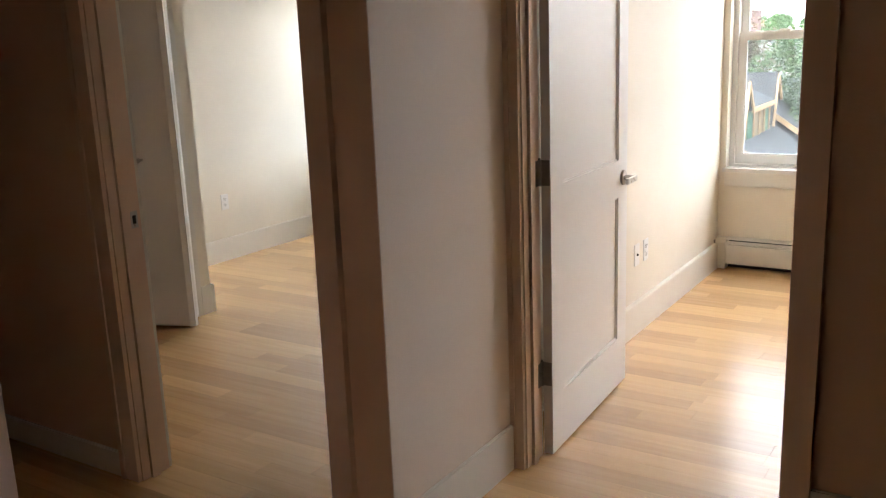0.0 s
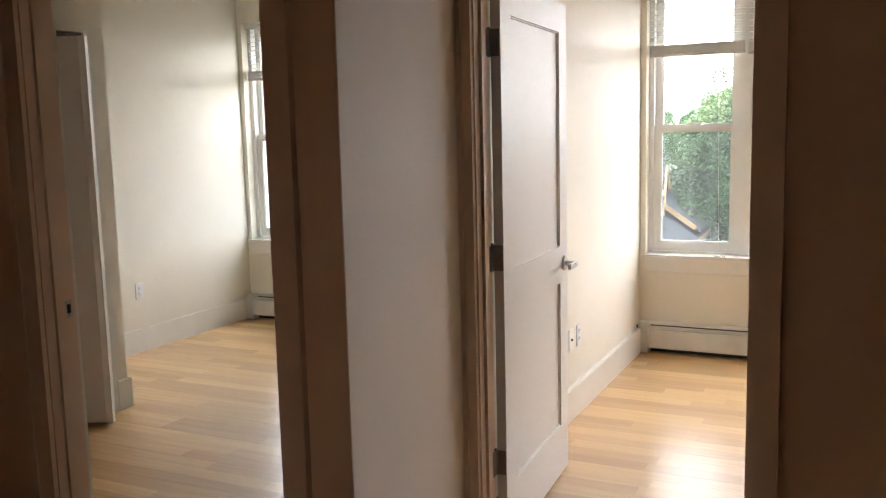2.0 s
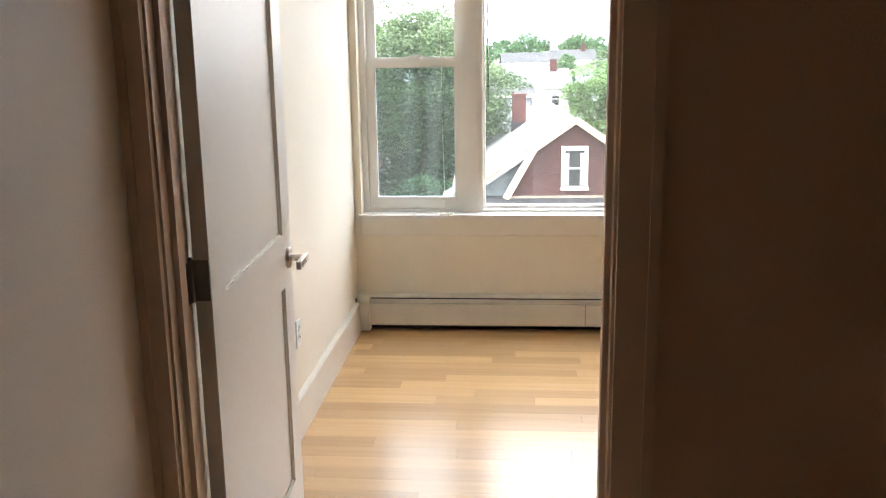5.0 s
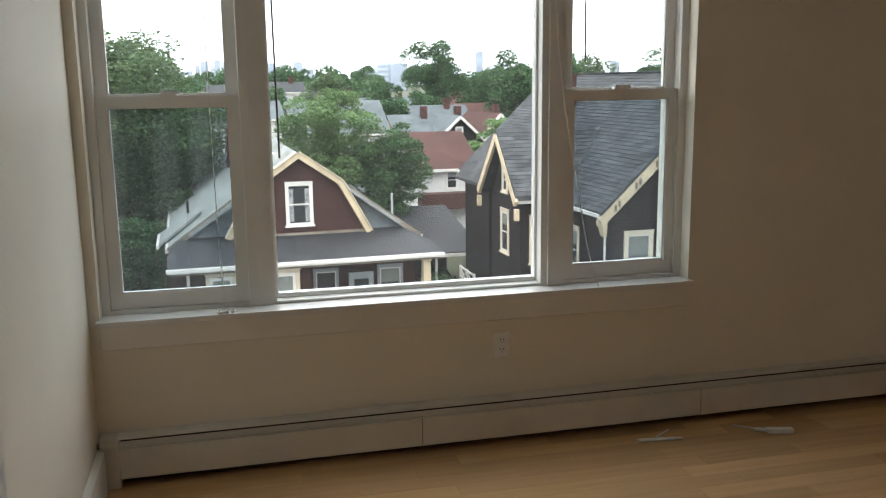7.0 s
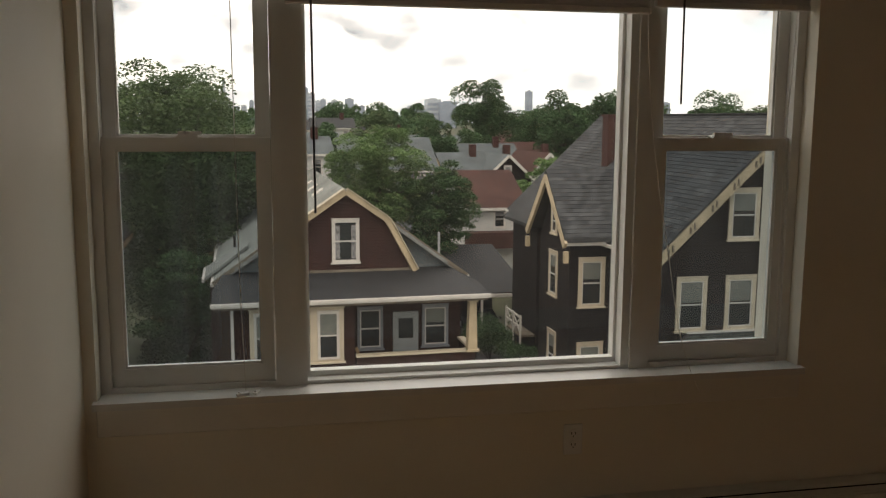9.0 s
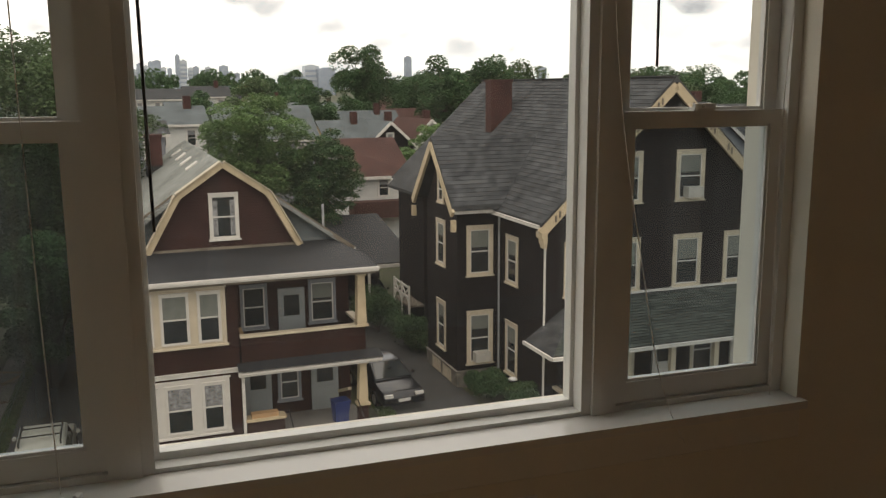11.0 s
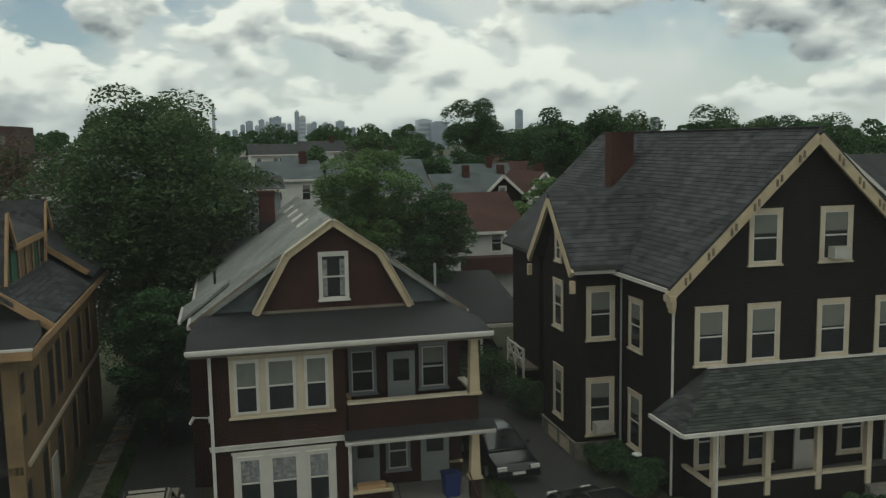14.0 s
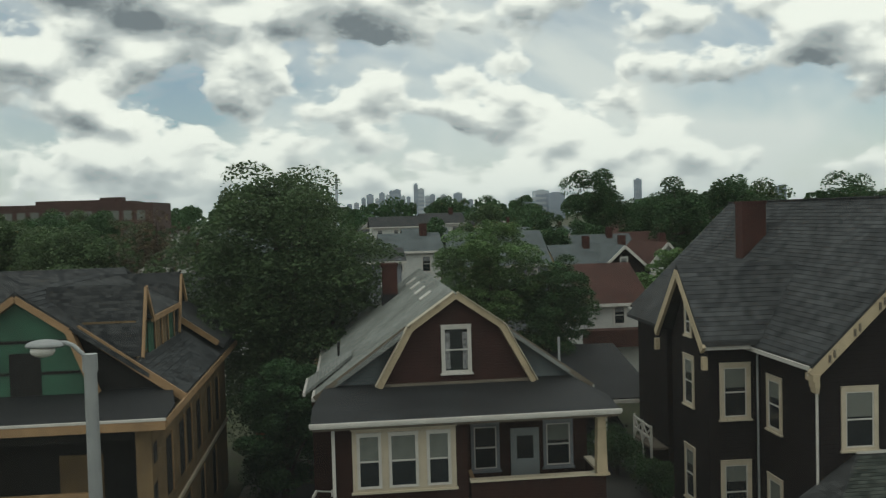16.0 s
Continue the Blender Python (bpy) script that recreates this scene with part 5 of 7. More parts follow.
# ---- the dark three-storey house ----
def dark_house():
    h = thing("house", pose(19.1, 29.85, GROUND, 0, 0, 1.5), "dark brown three-storey gabled house with cream trim and a front porch", "house")
    W, back, ez, pz = 5.0, 17.5, 7.28, 12.05
    part("wall", boxes((-W, W, 0, back, 0.0, ez)), M["dark_clap"], h, "near-black brown shingled wall")
    bm = bmesh.new()
    prism(bm, [(-W, ez), (W, ez), (0, pz + 0.08)], "y", 0.0, 0.3)
    prism(bm, [(-W, ez), (W, ez), (0, pz + 0.08)], "y", back - 0.3, back)
    part("gable", bm, M["dark_clap"], h)
    q = (12.52 - 7.36) / 5.40
    for s in (-1, 1):
        bm = bmesh.new()
        slab(bm, [(0, -0.45, 12.52), (0, back + 0.4, 12.52), (s * 5.40, back + 0.4, 7.36), (s * 5.40, -0.45, 7.36)], 0.20)
        part("roof", bm, M["roof_dark"], h, "slate grey shingled roof slope")
        bm = bmesh.new()
        bar(bm, (0, -0.40, 12.19), (s * 5.40, -0.40, 12.19 - 5.40 * q), 0.34, 0.12, (0, 1, 0))
        part("bargeboard", bm, M["cream"], h, "cream painted bargeboard")
        for k in range(6):
            x = s * (0.75 + 0.82 * k)
            for dx in (0, 0.16):
                bm = boxes((x + dx - 0.035, x + dx + 0.035, -0.50, -0.455, 12.06 - abs(x + dx) * q, 12.30 - abs(x + dx) * q))
                part("dentil", bm, M["weathered"], h)
        bm = boxes((s * 5.3 - 0.11, s * 5.3 + 0.11, -0.5, -0.02, 6.86, 7.08), (s * 5.22 - 0.08, s * 5.22 + 0.08, -0.42, -0.02, 6.64, 6.86), (s * 5.18 - 0.06, s * 5.18 + 0.06, -0.34, -0.02, 6.46, 6.64))
        part("bracket", bm, M["cream"], h)
        bm = bmesh.new()
        bar(bm, (s * 5.43, -0.3, 7.25), (s * 5.43, back + 0.4, 7.25), 0.12, 0.13)
        part("gutter", bm, M["white_trim"], h)
    shingle_field(h, (-5.38, -0.43, 7.38), (-5.38, 17.85, 7.38), (-0.02, 17.85, 12.50), (-0.02, -0.43, 12.50), 0.20, 0.30, M["tab_dark"], 62)
    part("ridge_cap", boxes((-0.14, 0.14, -0.44, back + 0.38, 12.505, 12.55)), M["roof_dark"], h)
    # front windows
    for x, w in ((-4.25, 1.22), (-2.28, 1.25), (0.42, 1.28), (2.75, 1.2)):
        house_window(h, facing(x, -0.001, 4.55), w, 2.0, M["cream_light"], 0.15, 0.45)
    for x, w in ((-2.30, 1.25), (0.42, 1.28)):
        win = house_window(h, facing(x, -0.001, 7.90), w, 1.88, M["cream_light"], 0.15, 0.4)
    part("air_conditioner", boxes((0.74, 1.42, -0.42, -0.05, 8.02, 8.42)), M["ac_unit"], h, "beige window air conditioner")
    # side windows, corner boards and pipe
    for z0, z1 in ((4.5, 6.4), (0.75, 2.9)):
        house_window(h, facing(-W + 0.001, 3.45, z0, -90), 1.12, z1 - z0, M["cream_light"], 0.15, 0.35)
    bm = bmesh.new()
    tube(bm, (-W - 0.06, -0.06, 0.1), (-W - 0.06, -0.06, 6.65), 0.045, n=8)
    tube(bm, (-W - 0.06, -0.06, 6.65), (-W - 0.4, -0.2, 7.05), 0.045, n=8)
    part("downspout", bm, M["white_trim"], h)
    bm = bmesh.new()
    tube(bm, (-W - 0.08, 4.02, 0.1), (-W - 0.08, 4.02, 7.0), 0.045, n=8)
    part("downspout", bm, M["galv"], h)
    # side wing with a gable of its own
    wx, y0, y1 = -6.85, 4.15, 7.8
    ym = (y0 + y1) / 2
    part("wing_wall", boxes((wx, -W - 0.001, y0, y1, 0.65, ez)), M["dark_clap"], h)
    part("wing_foundation", boxes((wx - 0.05, -W - 0.002, y0 - 0.05, y1 + 0.05, 0, 0.648)), M["stone"], h, "grey stone foundation")
    part("foundation_ledge", boxes((wx - 0.09, -W - 0.003, y0 - 0.09, y1 + 0.09, 0.648, 0.72)), M["stone"], h)
    bm = bmesh.new()
    prism(bm, [(y0, ez), (y1, ez), (ym, 9.8)], "x", wx, wx + 0.3)
    part("wing_gable", bm, M["dark_clap"], h)
    rz = 10.2
    for s in (-1, 1):
        ye = ym + s * 2.45
        bm = bmesh.new()
        slab(bm, [(wx - 0.45, ym, rz), (-2.3, ym, rz), (-5.15, ye, 7.6), (wx - 0.45, ye, 7.6)], 0.18)
        part("wing_roof", bm, M["roof_dark"], h, "slate grey shingled wing roof")
        bm = bmesh.new()
        bar(bm, (wx - 0.42, ym, rz - 0.30), (wx - 0.42, ye, 7.3), 0.12, 0.30)
        part("bargeboard", bm, M["cream"], h, "cream painted bargeboard")
        bm = boxes((wx - 0.48, wx - 0.30, ye - 0.09, ye + 0.09, 6.62, 7.08))
        part("bracket", bm, M["cream"], h)
    shingle_field(h, (wx - 0.43, ym - 2.43, 7.62), (-5.18, ym - 2.43, 7.62), (-2.35, ym - 0.02, 10.18), (wx - 0.43, ym - 0.02, 10.18), 0.20, 0.30, M["tab_dark"], 63)
    part("wing_gutter", boxes((wx - 0.3, -5.5, y0 - 0.52, y0 - 0.40, 7.28, 7.42)), M["white_trim"], h)
    house_window(h, facing(-6.45, y0 - 0.001, 4.68), 1.15, 2.02, M["cream_light"], 0.16, 0.4)
    house_window(h, facing(-6.45, y0 - 0.001, 0.98), 1.15, 2.2, M["cream_light"], 0.16, 0.3)
    part("air_conditioner", boxes((-6.2, -5.55, y0 - 0.45, y0 - 0.05, 1.12, 1.52)), M["ac_unit"], h, "beige window air conditioner")
    for z0, z1 in ((4.85, 6.75), (1.25, 3.3)):
        house_window(h, facing(wx + 0.001, ym + 0.55, z0, -90), 1.05, z1 - z0, M["cream_light"], 0.15, 0.3)
    house_window(h, facing(wx + 0.001, ym + 0.35, 7.5, -90), 0.7, 1.1, M["cream_light"], 0.13, 0.0)
    for k in range(2):
        part("lattice", boxes((wx - 0.07, wx - 0.051, y0 + 0.6 + 1.3 * k, y0 + 1.6 + 1.3 * k, 0.1, 0.6)), M["cream_light"], h)
    # back porch stairs and rear wing eave
    part("rear_wing", boxes((-5.75, -W - 0.001, 11.5, 15.5, 0, 7.2)), M["dark_clap"], h)
    bm = bmesh.new()
    slab(bm, [(-6.15, 11.0, 7.2), (-6.15, 16.0, 7.2), (-4.4, 16.0, 8.8), (-4.4, 11.0, 8.8)], 0.15)
    part("rear_wing_roof", bm, M["roof_dark"], h)
    rail = bmesh.new()
    for z in (2.1, 2.6):
        bar(rail, (-6.5, 11.6, z), (-6.5, 14.0, z), 0.08, 0.08)
    bar(rail, (-6.5, 11.6, 1.8), (-6.5, 12.8, 2.6), 0.05, 0.06)
    bar(rail, (-6.5, 11.6, 2.6), (-6.5, 12.8, 1.8), 0.05, 0.06)
    bar(rail, (-6.5, 12.8, 1.8), (-6.5, 14.0, 2.6), 0.05, 0.06)
    bar(rail, (-6.5, 12.8, 2.6), (-6.5, 14.0, 1.8), 0.05, 0.06)
    for y in (11.6, 12.8, 14.0):
        bar(rail, (-6.5, y, 0.0), (-6.5, y, 2.7), 0.09, 0.09, (0, 1, 0))
    part("back_porch_rail", rail, M["white_trim"], h, "white crossed back porch railing")
    part("back_porch_floor", boxes((-6.5, -5.76, 11.6, 14.0, 1.6, 1.7)), M["weathered"], h)
    # chimney
    bm = boxes((-2.62, -1.55, 10.6, 11.3, 9.2, 12.40), (-2.66, -1.51, 10.56, 11.34, 12.40, 12.52))
    part("chimney", bm, M["brick"], h, "red brick chimney")
    part("flashing", boxes((-2.68, -1.5, 10.54, 11.36, 9.6, 9.93)), M["galv"], h)
    # front porch
    px0, px1, py = -5.05, 5.45, -2.15
    for z0, z1, mat, nm in ((0.0, 1.05, M["dark_clap"], "porch_skirt"),):
        part(nm, boxes((px0 + 0.45, px1 - 0.3, py + 0.35, py + 0.45, z0, z1), (px0 + 0.45, px0 + 0.55, py + 0.45, 0, z0, z1), (px1 - 0.4, px1 - 0.3, py + 0.45, 0, z0, z1)), mat, h)
    part("porch_rail", boxes((px0 + 0.40, 1.2, py + 0.28, py + 0.48, 1.05, 1.15), (2.6, px1 - 0.28, py + 0.28, py + 0.48, 1.05, 1.15), (px0 + 0.40, px0 + 0.58, py + 0.48, 0, 1.05, 1.15), (px1 - 0.45, px1 - 0.28, py + 0.48, 0, 1.05, 1.15)), M["cream_light"], h, "pale porch rail cap")
    part("porch_deck", boxes((px0 + 0.56, px1 - 0.41, py + 0.46, -0.001, 0.0, 0.55)), M["concrete"], h)
    for x in (-4.45, -2.55, -0.65, 1.25, 3.1, 5.0):
        bm = boxes((x - 0.10, x + 0.10, py + 0.28, py + 0.48, 0.55, 3.0), (x - 0.14, x + 0.14, py + 0.24, py + 0.52, 2.85, 3.0))
        part("porch_post", bm, M["cream_light"], h, "pale square porch post")
    bm = bmesh.new()
    slab(bm, [(px0 - 0.75, py - 0.1, 3.06), (px1 + 0.2, py - 0.1, 3.06), (px1 - 1.2, -0.02, 4.45), (-3.75, -0.02, 4.45)], 0.14)
    part("porch_roof", bm, M["roof_dark"], h, "grey shingled porch roof")
    bm = bmesh.new()
    slab(bm, [(px0 - 0.75, py - 0.1, 3.06), (-3.75, -0.02, 4.45), (px0 - 0.75, -0.02, 3.06)], 0.14)
    part("porch_hip", bm, M["roof_dark"], h)
    bm = bmesh.new()
    slab(bm, [(px1 + 0.2, py - 0.1, 3.06), (px1 + 0.2, -0.02, 3.06), (px1 - 1.2, -0.02, 4.45)], 0.14)
    part("porch_hip", bm, M["roof_dark"], h)
    shingle_field(h, (px0 - 0.73, py - 0.09, 3.065), (px1 + 0.18, py - 0.09, 3.065), (px1 - 1.2, -0.13, 4.38), (-3.75, -0.13, 4.38), 0.17, 0.30, M["tab_green"], 64)
    part("porch_gutter", boxes((px0 - 0.8, px1 + 0.25, py - 0.22, py - 0.105, 2.92, 3.04), (px0 - 0.85, px0 - 0.755, py - 0.1, 0, 2.92, 3.04)), M["white_trim"], h)
    part("porch_ceiling", boxes((px0 - 0.6, px1 + 0.1, py, -0.03, 2.86, 2.91)), M["cream_light"], h)
    part("flashing", boxes((-3.8, px1 - 1.1, -0.12, -0.02, 4.44, 4.52)), M["white_trim"], h, "white flashing strip above the porch roof")
    for x in (-4.2, -2.3):
        house_window(h, facing(x, -0.001, 0.95), 1.15, 1.9, M["cream_light"], 0.14, 0.3)
    for x in (-0.35, 3.3):
        d = part("door", boxes((x, x + 1.0, -0.08, -0.001, 0.55, 2.65)), M["white_trim"], h, "white front door")
        part("door_light", boxes((x + 0.2, x + 0.8, -0.095, -0.081, 1.6, 2.4)), M["dark_glass"], d)
    house_window(h, facing(1.4, -0.001, 0.95), 1.15, 1.9, M["cream_light"], 0.14, 0.3)
    bm = bmesh.new()
    tube(bm, (-4.6, py - 0.05, 0.25), (-4.6, py - 0.05, 2.95), 0.045, n=8)
    tube(bm, (-4.6, py - 0.05, 0.25), (-4.45, py - 0.35, 0.08), 0.045, n=8)
    part("downspout", bm, M["white_trim"], h)
    for i in range(3):
        part("step", boxes((1.2, 2.6, py + 0.4 - 0.3 * (3 - i), py + 0.4 - 0.3 * (2 - i), 0, 0.17 * (i + 1))), M["concrete"], h)
    return h


dark_house()


# ---- the house under repair ----
def bare_house():
    h = thing("house", pose(-10.55, 29.0, GROUND + 0.02, 0, 0, 2.3), "tan half-stripped house under repair with green sheathing and a grey roof", "house")
    back, gy = 15.5, 2.6
    part("wall", boxes((-4.3, -1.0, 0.2, back, 0, 6.3), (-1.0, 3.9, 1.9, back, 0, 6.3), (3.9, 4.35, 0.0, back, 0, 6.3)), M["osb"], h, "tan stripped sheathing wall")
    ez, ex, rz = 6.74, 4.85, 10.25
    gam = [(-2.45, 6.95), (-1.6, 8.98), (-0.1, 10.05), (1.45, 8.98), (2.2, 6.95)]
    bm = bmesh.new()
    prism(bm, gam, "y", gy, gy + 0.25)
    part("gable", bm, M["green_sheath"], h, "green sheathed gable")
    # a near-black panel; the unlit attic is painted by its colour
    part("gable_opening", boxes((-0.45, 0.5, gy - 0.02, gy - 0.001, 6.9, 8.3)), M["black_and_unlit"], h)
    for z in (7.6, 8.6):
        part("batten", boxes((-1.8, 1.7, gy - 0.03, gy - 0.002, z, z + 0.10)), M["black_and_unlit"], h)
    for a, b in zip(gam, gam[1:]):
        bm = bmesh.new()
        bar(bm, (a[0], gy - 0.15, a[1]), (b[0], gy - 0.15, b[1]), 0.4, 0.20)
        part("gable_trim", bm, M["lumber"], h, "raw timber gable board")
    for s in (-1, 1):
        bm = bmesh.new()
        prism(bm, [(s * 4.6, 6.8), (s * 2.1, 6.9), (s * 1.5, 8.9)] if s > 0 else [(-4.6, 6.8), (-1.6, 8.9), (-2.3, 6.9)], "y", gy + 0.35, gy + 0.5)
        # set-back gable side in plain near-black
        part("gable_side", bm, M["black_and_unlit"], h)
        bm = bmesh.new()
        slab(bm, [(-0.1, gy - 0.3, rz), (-0.1, back + 0.4, rz), (s * ex, back + 0.4, ez), (s * ex, gy + 0.1, ez), (s * 1.62, gy - 0.3, rz - 1.62 * (rz - ez) / ex)], 0.16)
        part("roof", bm, M["roof_dark"], h, "slate grey shingled roof slope")
        bm = bmesh.new()
        bar(bm, (s * 1.6, gy + 0.02, rz - 1.62 * (rz - ez) / ex - 0.06), (s * (ex + 0.02), gy + 0.02, ez - 0.08), 0.10, 0.26)
        part("rake_board", bm, M["lumber"], h, "raw timber rake board")
        bm = bmesh.new()
        bar(bm, (s * (ex + 0.03), -0.5, ez - 0.18), (s * (ex + 0.03), back + 0.4, ez - 0.18), 0.07, 0.24)
        part("eave_board", bm, M["lumber"], h)
    shingle_field(h, (4.84, 2.72, 6.75), (4.84, 15.85, 6.75), (-0.08, 15.85, 10.24), (-0.08, 2.32, 10.24), 0.19, 0.30, M["tab_dark"], 65)
    # roof of the cross wing behind
    bm = bmesh.new()
    slab(bm, [(-7.0, 12.0, 10.45), (0.9, 12.0, 10.45), (2.6, 8.6, 8.3), (-7.0, 8.0, 8.0)], 0.14)
    slab(bm, [(-7.0, 12.0, 10.45), (0.9, 12.0, 10.45), (2.6, 15.0, 8.3), (-7.0, 15.0, 8.0)], 0.14)
    part("cross_roof", bm, M["roof_dark"], h)
    # long dormer facing sideways on the right slope, a small gable at each end
    dx, zb, ze = 3.28, 7.5, 9.12
    part("dormer_wall", boxes((1.6, dx, 3.3, 10.6, zb, ze)), M["osb"], h, "tan sheathed dormer wall")
    for y0, yp, y1, zl in ((2.95, 3.75, 4.65, 8.0), (9.25, 10.05, 10.95, 8.0)):
        bm = bmesh.new()
        prism(bm, [(y0 + 0.1, zl), (y1 - 0.05, zl), (y1 - 0.05, ze), (yp, 10.05), (y0 + 0.1, 8.3)], "x", dx - 0.1, dx + 0.04)
        part("dormer_gable", bm, M["green_sheath"], h, "green sheathed dormer gable")
        bm = bmesh.new()
        slab(bm, [(dx + 0.25, y0, 8.1), (0.4, y0, 8.1), (0.4, yp, 10.28), (dx + 0.25, yp, 10.28)], 0.10)
        slab(bm, [(dx + 0.25, y1, ze), (0.4, y1, ze), (0.4, yp, 10.28), (dx + 0.25, yp, 10.28)], 0.10)
        part("dormer_roof", bm, M["roof_dark"], h, "grey shingled dormer roof")
        bm = bmesh.new()
        bar(bm, (dx + 0.27, yp, 10.16), (dx + 0.27, y0 - 0.02, 7.95), 0.08, 0.18)
        bar(bm, (dx + 0.27, yp, 10.16), (dx + 0.27, y1 + 0.02, ze - 0.06), 0.08, 0.18)
        part("dormer_trim", bm, M["lumber"], h, "raw timber dormer board")
    bm = bmesh.new()
    slab(bm, [(dx + 0.25, 4.5, ze + 0.02), (dx + 0.25, 9.4, ze + 0.02), (1.2, 9.7, 10.25), (1.2, 4.2, 10.25)], 0.10)
    part("dormer_roof", bm, M["roof_dark"], h)
    part("dormer_fascia", boxes((dx + 0.22, dx + 0.30, 4.55, 9.35, ze - 0.2, ze + 0.0)), M["lumber"], h, "raw timber dormer fascia")
    for k in range(4):
        y = 4.75 + 1.15 * k
        part("dormer_panel", boxes((dx + 0.041, dx + 0.055, y, y + 0.85, 7.6, 8.9)), M["osb"] if k in (1, 2) else M["green_sheath"], h)
        # near-black strip drawing the dark of the gap between panels
        part("dormer_gap", boxes((dx + 0.041, dx + 0.058, y + 0.87, y + 0.98, 7.6, 8.9)), M["black_and_unlit"], h)
        part("stud", boxes((dx + 0.001, dx + 0.09, y + 1.0, y + 1.12, 7.5, 8.95)), M["lumber"], h)
    bm = bmesh.new()
    bar(bm, (3.0, 11.1, 8.45), (4.75, 11.1, 7.2), 0.10, 0.22)
    part("lower_rake", bm, M["lumber"], h)
    bm = bmesh.new()
    slab(bm, [(2.4, 11.1, 8.95), (2.4, 15.5, 8.95), (4.95, 15.5, 7.12), (4.95, 11.1, 7.12)], 0.12)
    part("lower_roof", bm, M["roof_dark"], h)
    # front skirt roof
    bm = bmesh.new()
    slab(bm, [(-4.85, -0.5, 6.70), (4.88, -0.5, 6.70), (4.88, 0.9, 6.82), (4.4, gy + 0.5, 6.98), (-4.4, gy + 0.5, 6.98), (-4.85, 0.9, 6.82)], 0.08)
    part("skirt_roof", bm, M["roof_felt"], h, "black felt roof above the open porch")
    part("front_fascia", boxes((-4.85, 4.88, -0.58, -0.502, 6.38, 6.64)), M["lumber"], h, "raw timber fascia board")
    part("drip_edge", boxes((-4.87, 4.90, -0.60, -0.501, 6.641, 6.71)), M["white_trim"], h)
    # porch floor, ceiling and back are near-black: porch shade in their colour
    part("porch_floor", boxes((-1.0, 4.3, 0.0, 1.9, 2.9, 3.15)), M["black_and_unlit"], h)
    part("porch_ceiling", boxes((-1.0, 3.9, 0.0, 1.9, 6.0, 6.35)), M["black_and_unlit"], h)
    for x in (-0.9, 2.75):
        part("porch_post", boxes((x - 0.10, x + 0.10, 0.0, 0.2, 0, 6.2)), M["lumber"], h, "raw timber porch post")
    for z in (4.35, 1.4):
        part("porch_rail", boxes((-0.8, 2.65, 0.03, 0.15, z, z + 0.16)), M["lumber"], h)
    part("porch_back", boxes((-0.9, 3.85, 1.80, 1.899, 0.0, 6.0)), M["black_and_unlit"], h)
    part("boarded_panel", boxes((1.2, 2.5, 1.74, 1.799, 3.2, 5.2), (0.0, 0.9, 1.74, 1.799, 0.4, 2.6)), M["osb"], h)
    # side openings, belt, staining
    for x, z0, z1 in ((2.0, 3.7, 5.5), (4.2, 3.7, 5.5), (5.6, 3.7, 5.6), (7.6, 3.7, 5.5), (10.2, 3.7, 5.5), (12.4, 3.7, 5.5), (2.4, 0.9, 2.7), (5.0, 0.9, 2.7), (8.0, 0.9, 2.7), (11.0, 0.9, 2.7)):
        # the opening is a near-black panel, unlit rooms painted by its colour
        part("window_opening", boxes((4.351, 4.37, x, x + 0.75, z0, z1)), M["black_and_unlit"], h)
        part("window_stud", boxes((4.351, 4.40, x + 0.78, x + 0.92, z0 - 0.1, z1 + 0.1)), M["lumber"], h)
    part("belt_board", boxes((4.351, 4.43, 0.4, back, 3.0, 3.14)), M["cream_light"], h)
    part("side_door", boxes((4.351, 4.40, 3.6, 4.5, 0.1, 2.1)), M["white_trim"], h)
    for y, z in ((0.15, 2.0), (0.1, 4.0), (0.2, 5.2)):
        part("torn_patch", boxes((4.351, 4.36, y, y + 0.5, z, z + 0.6)), M["black_and_unlit"], h)
    return h


bare_house()


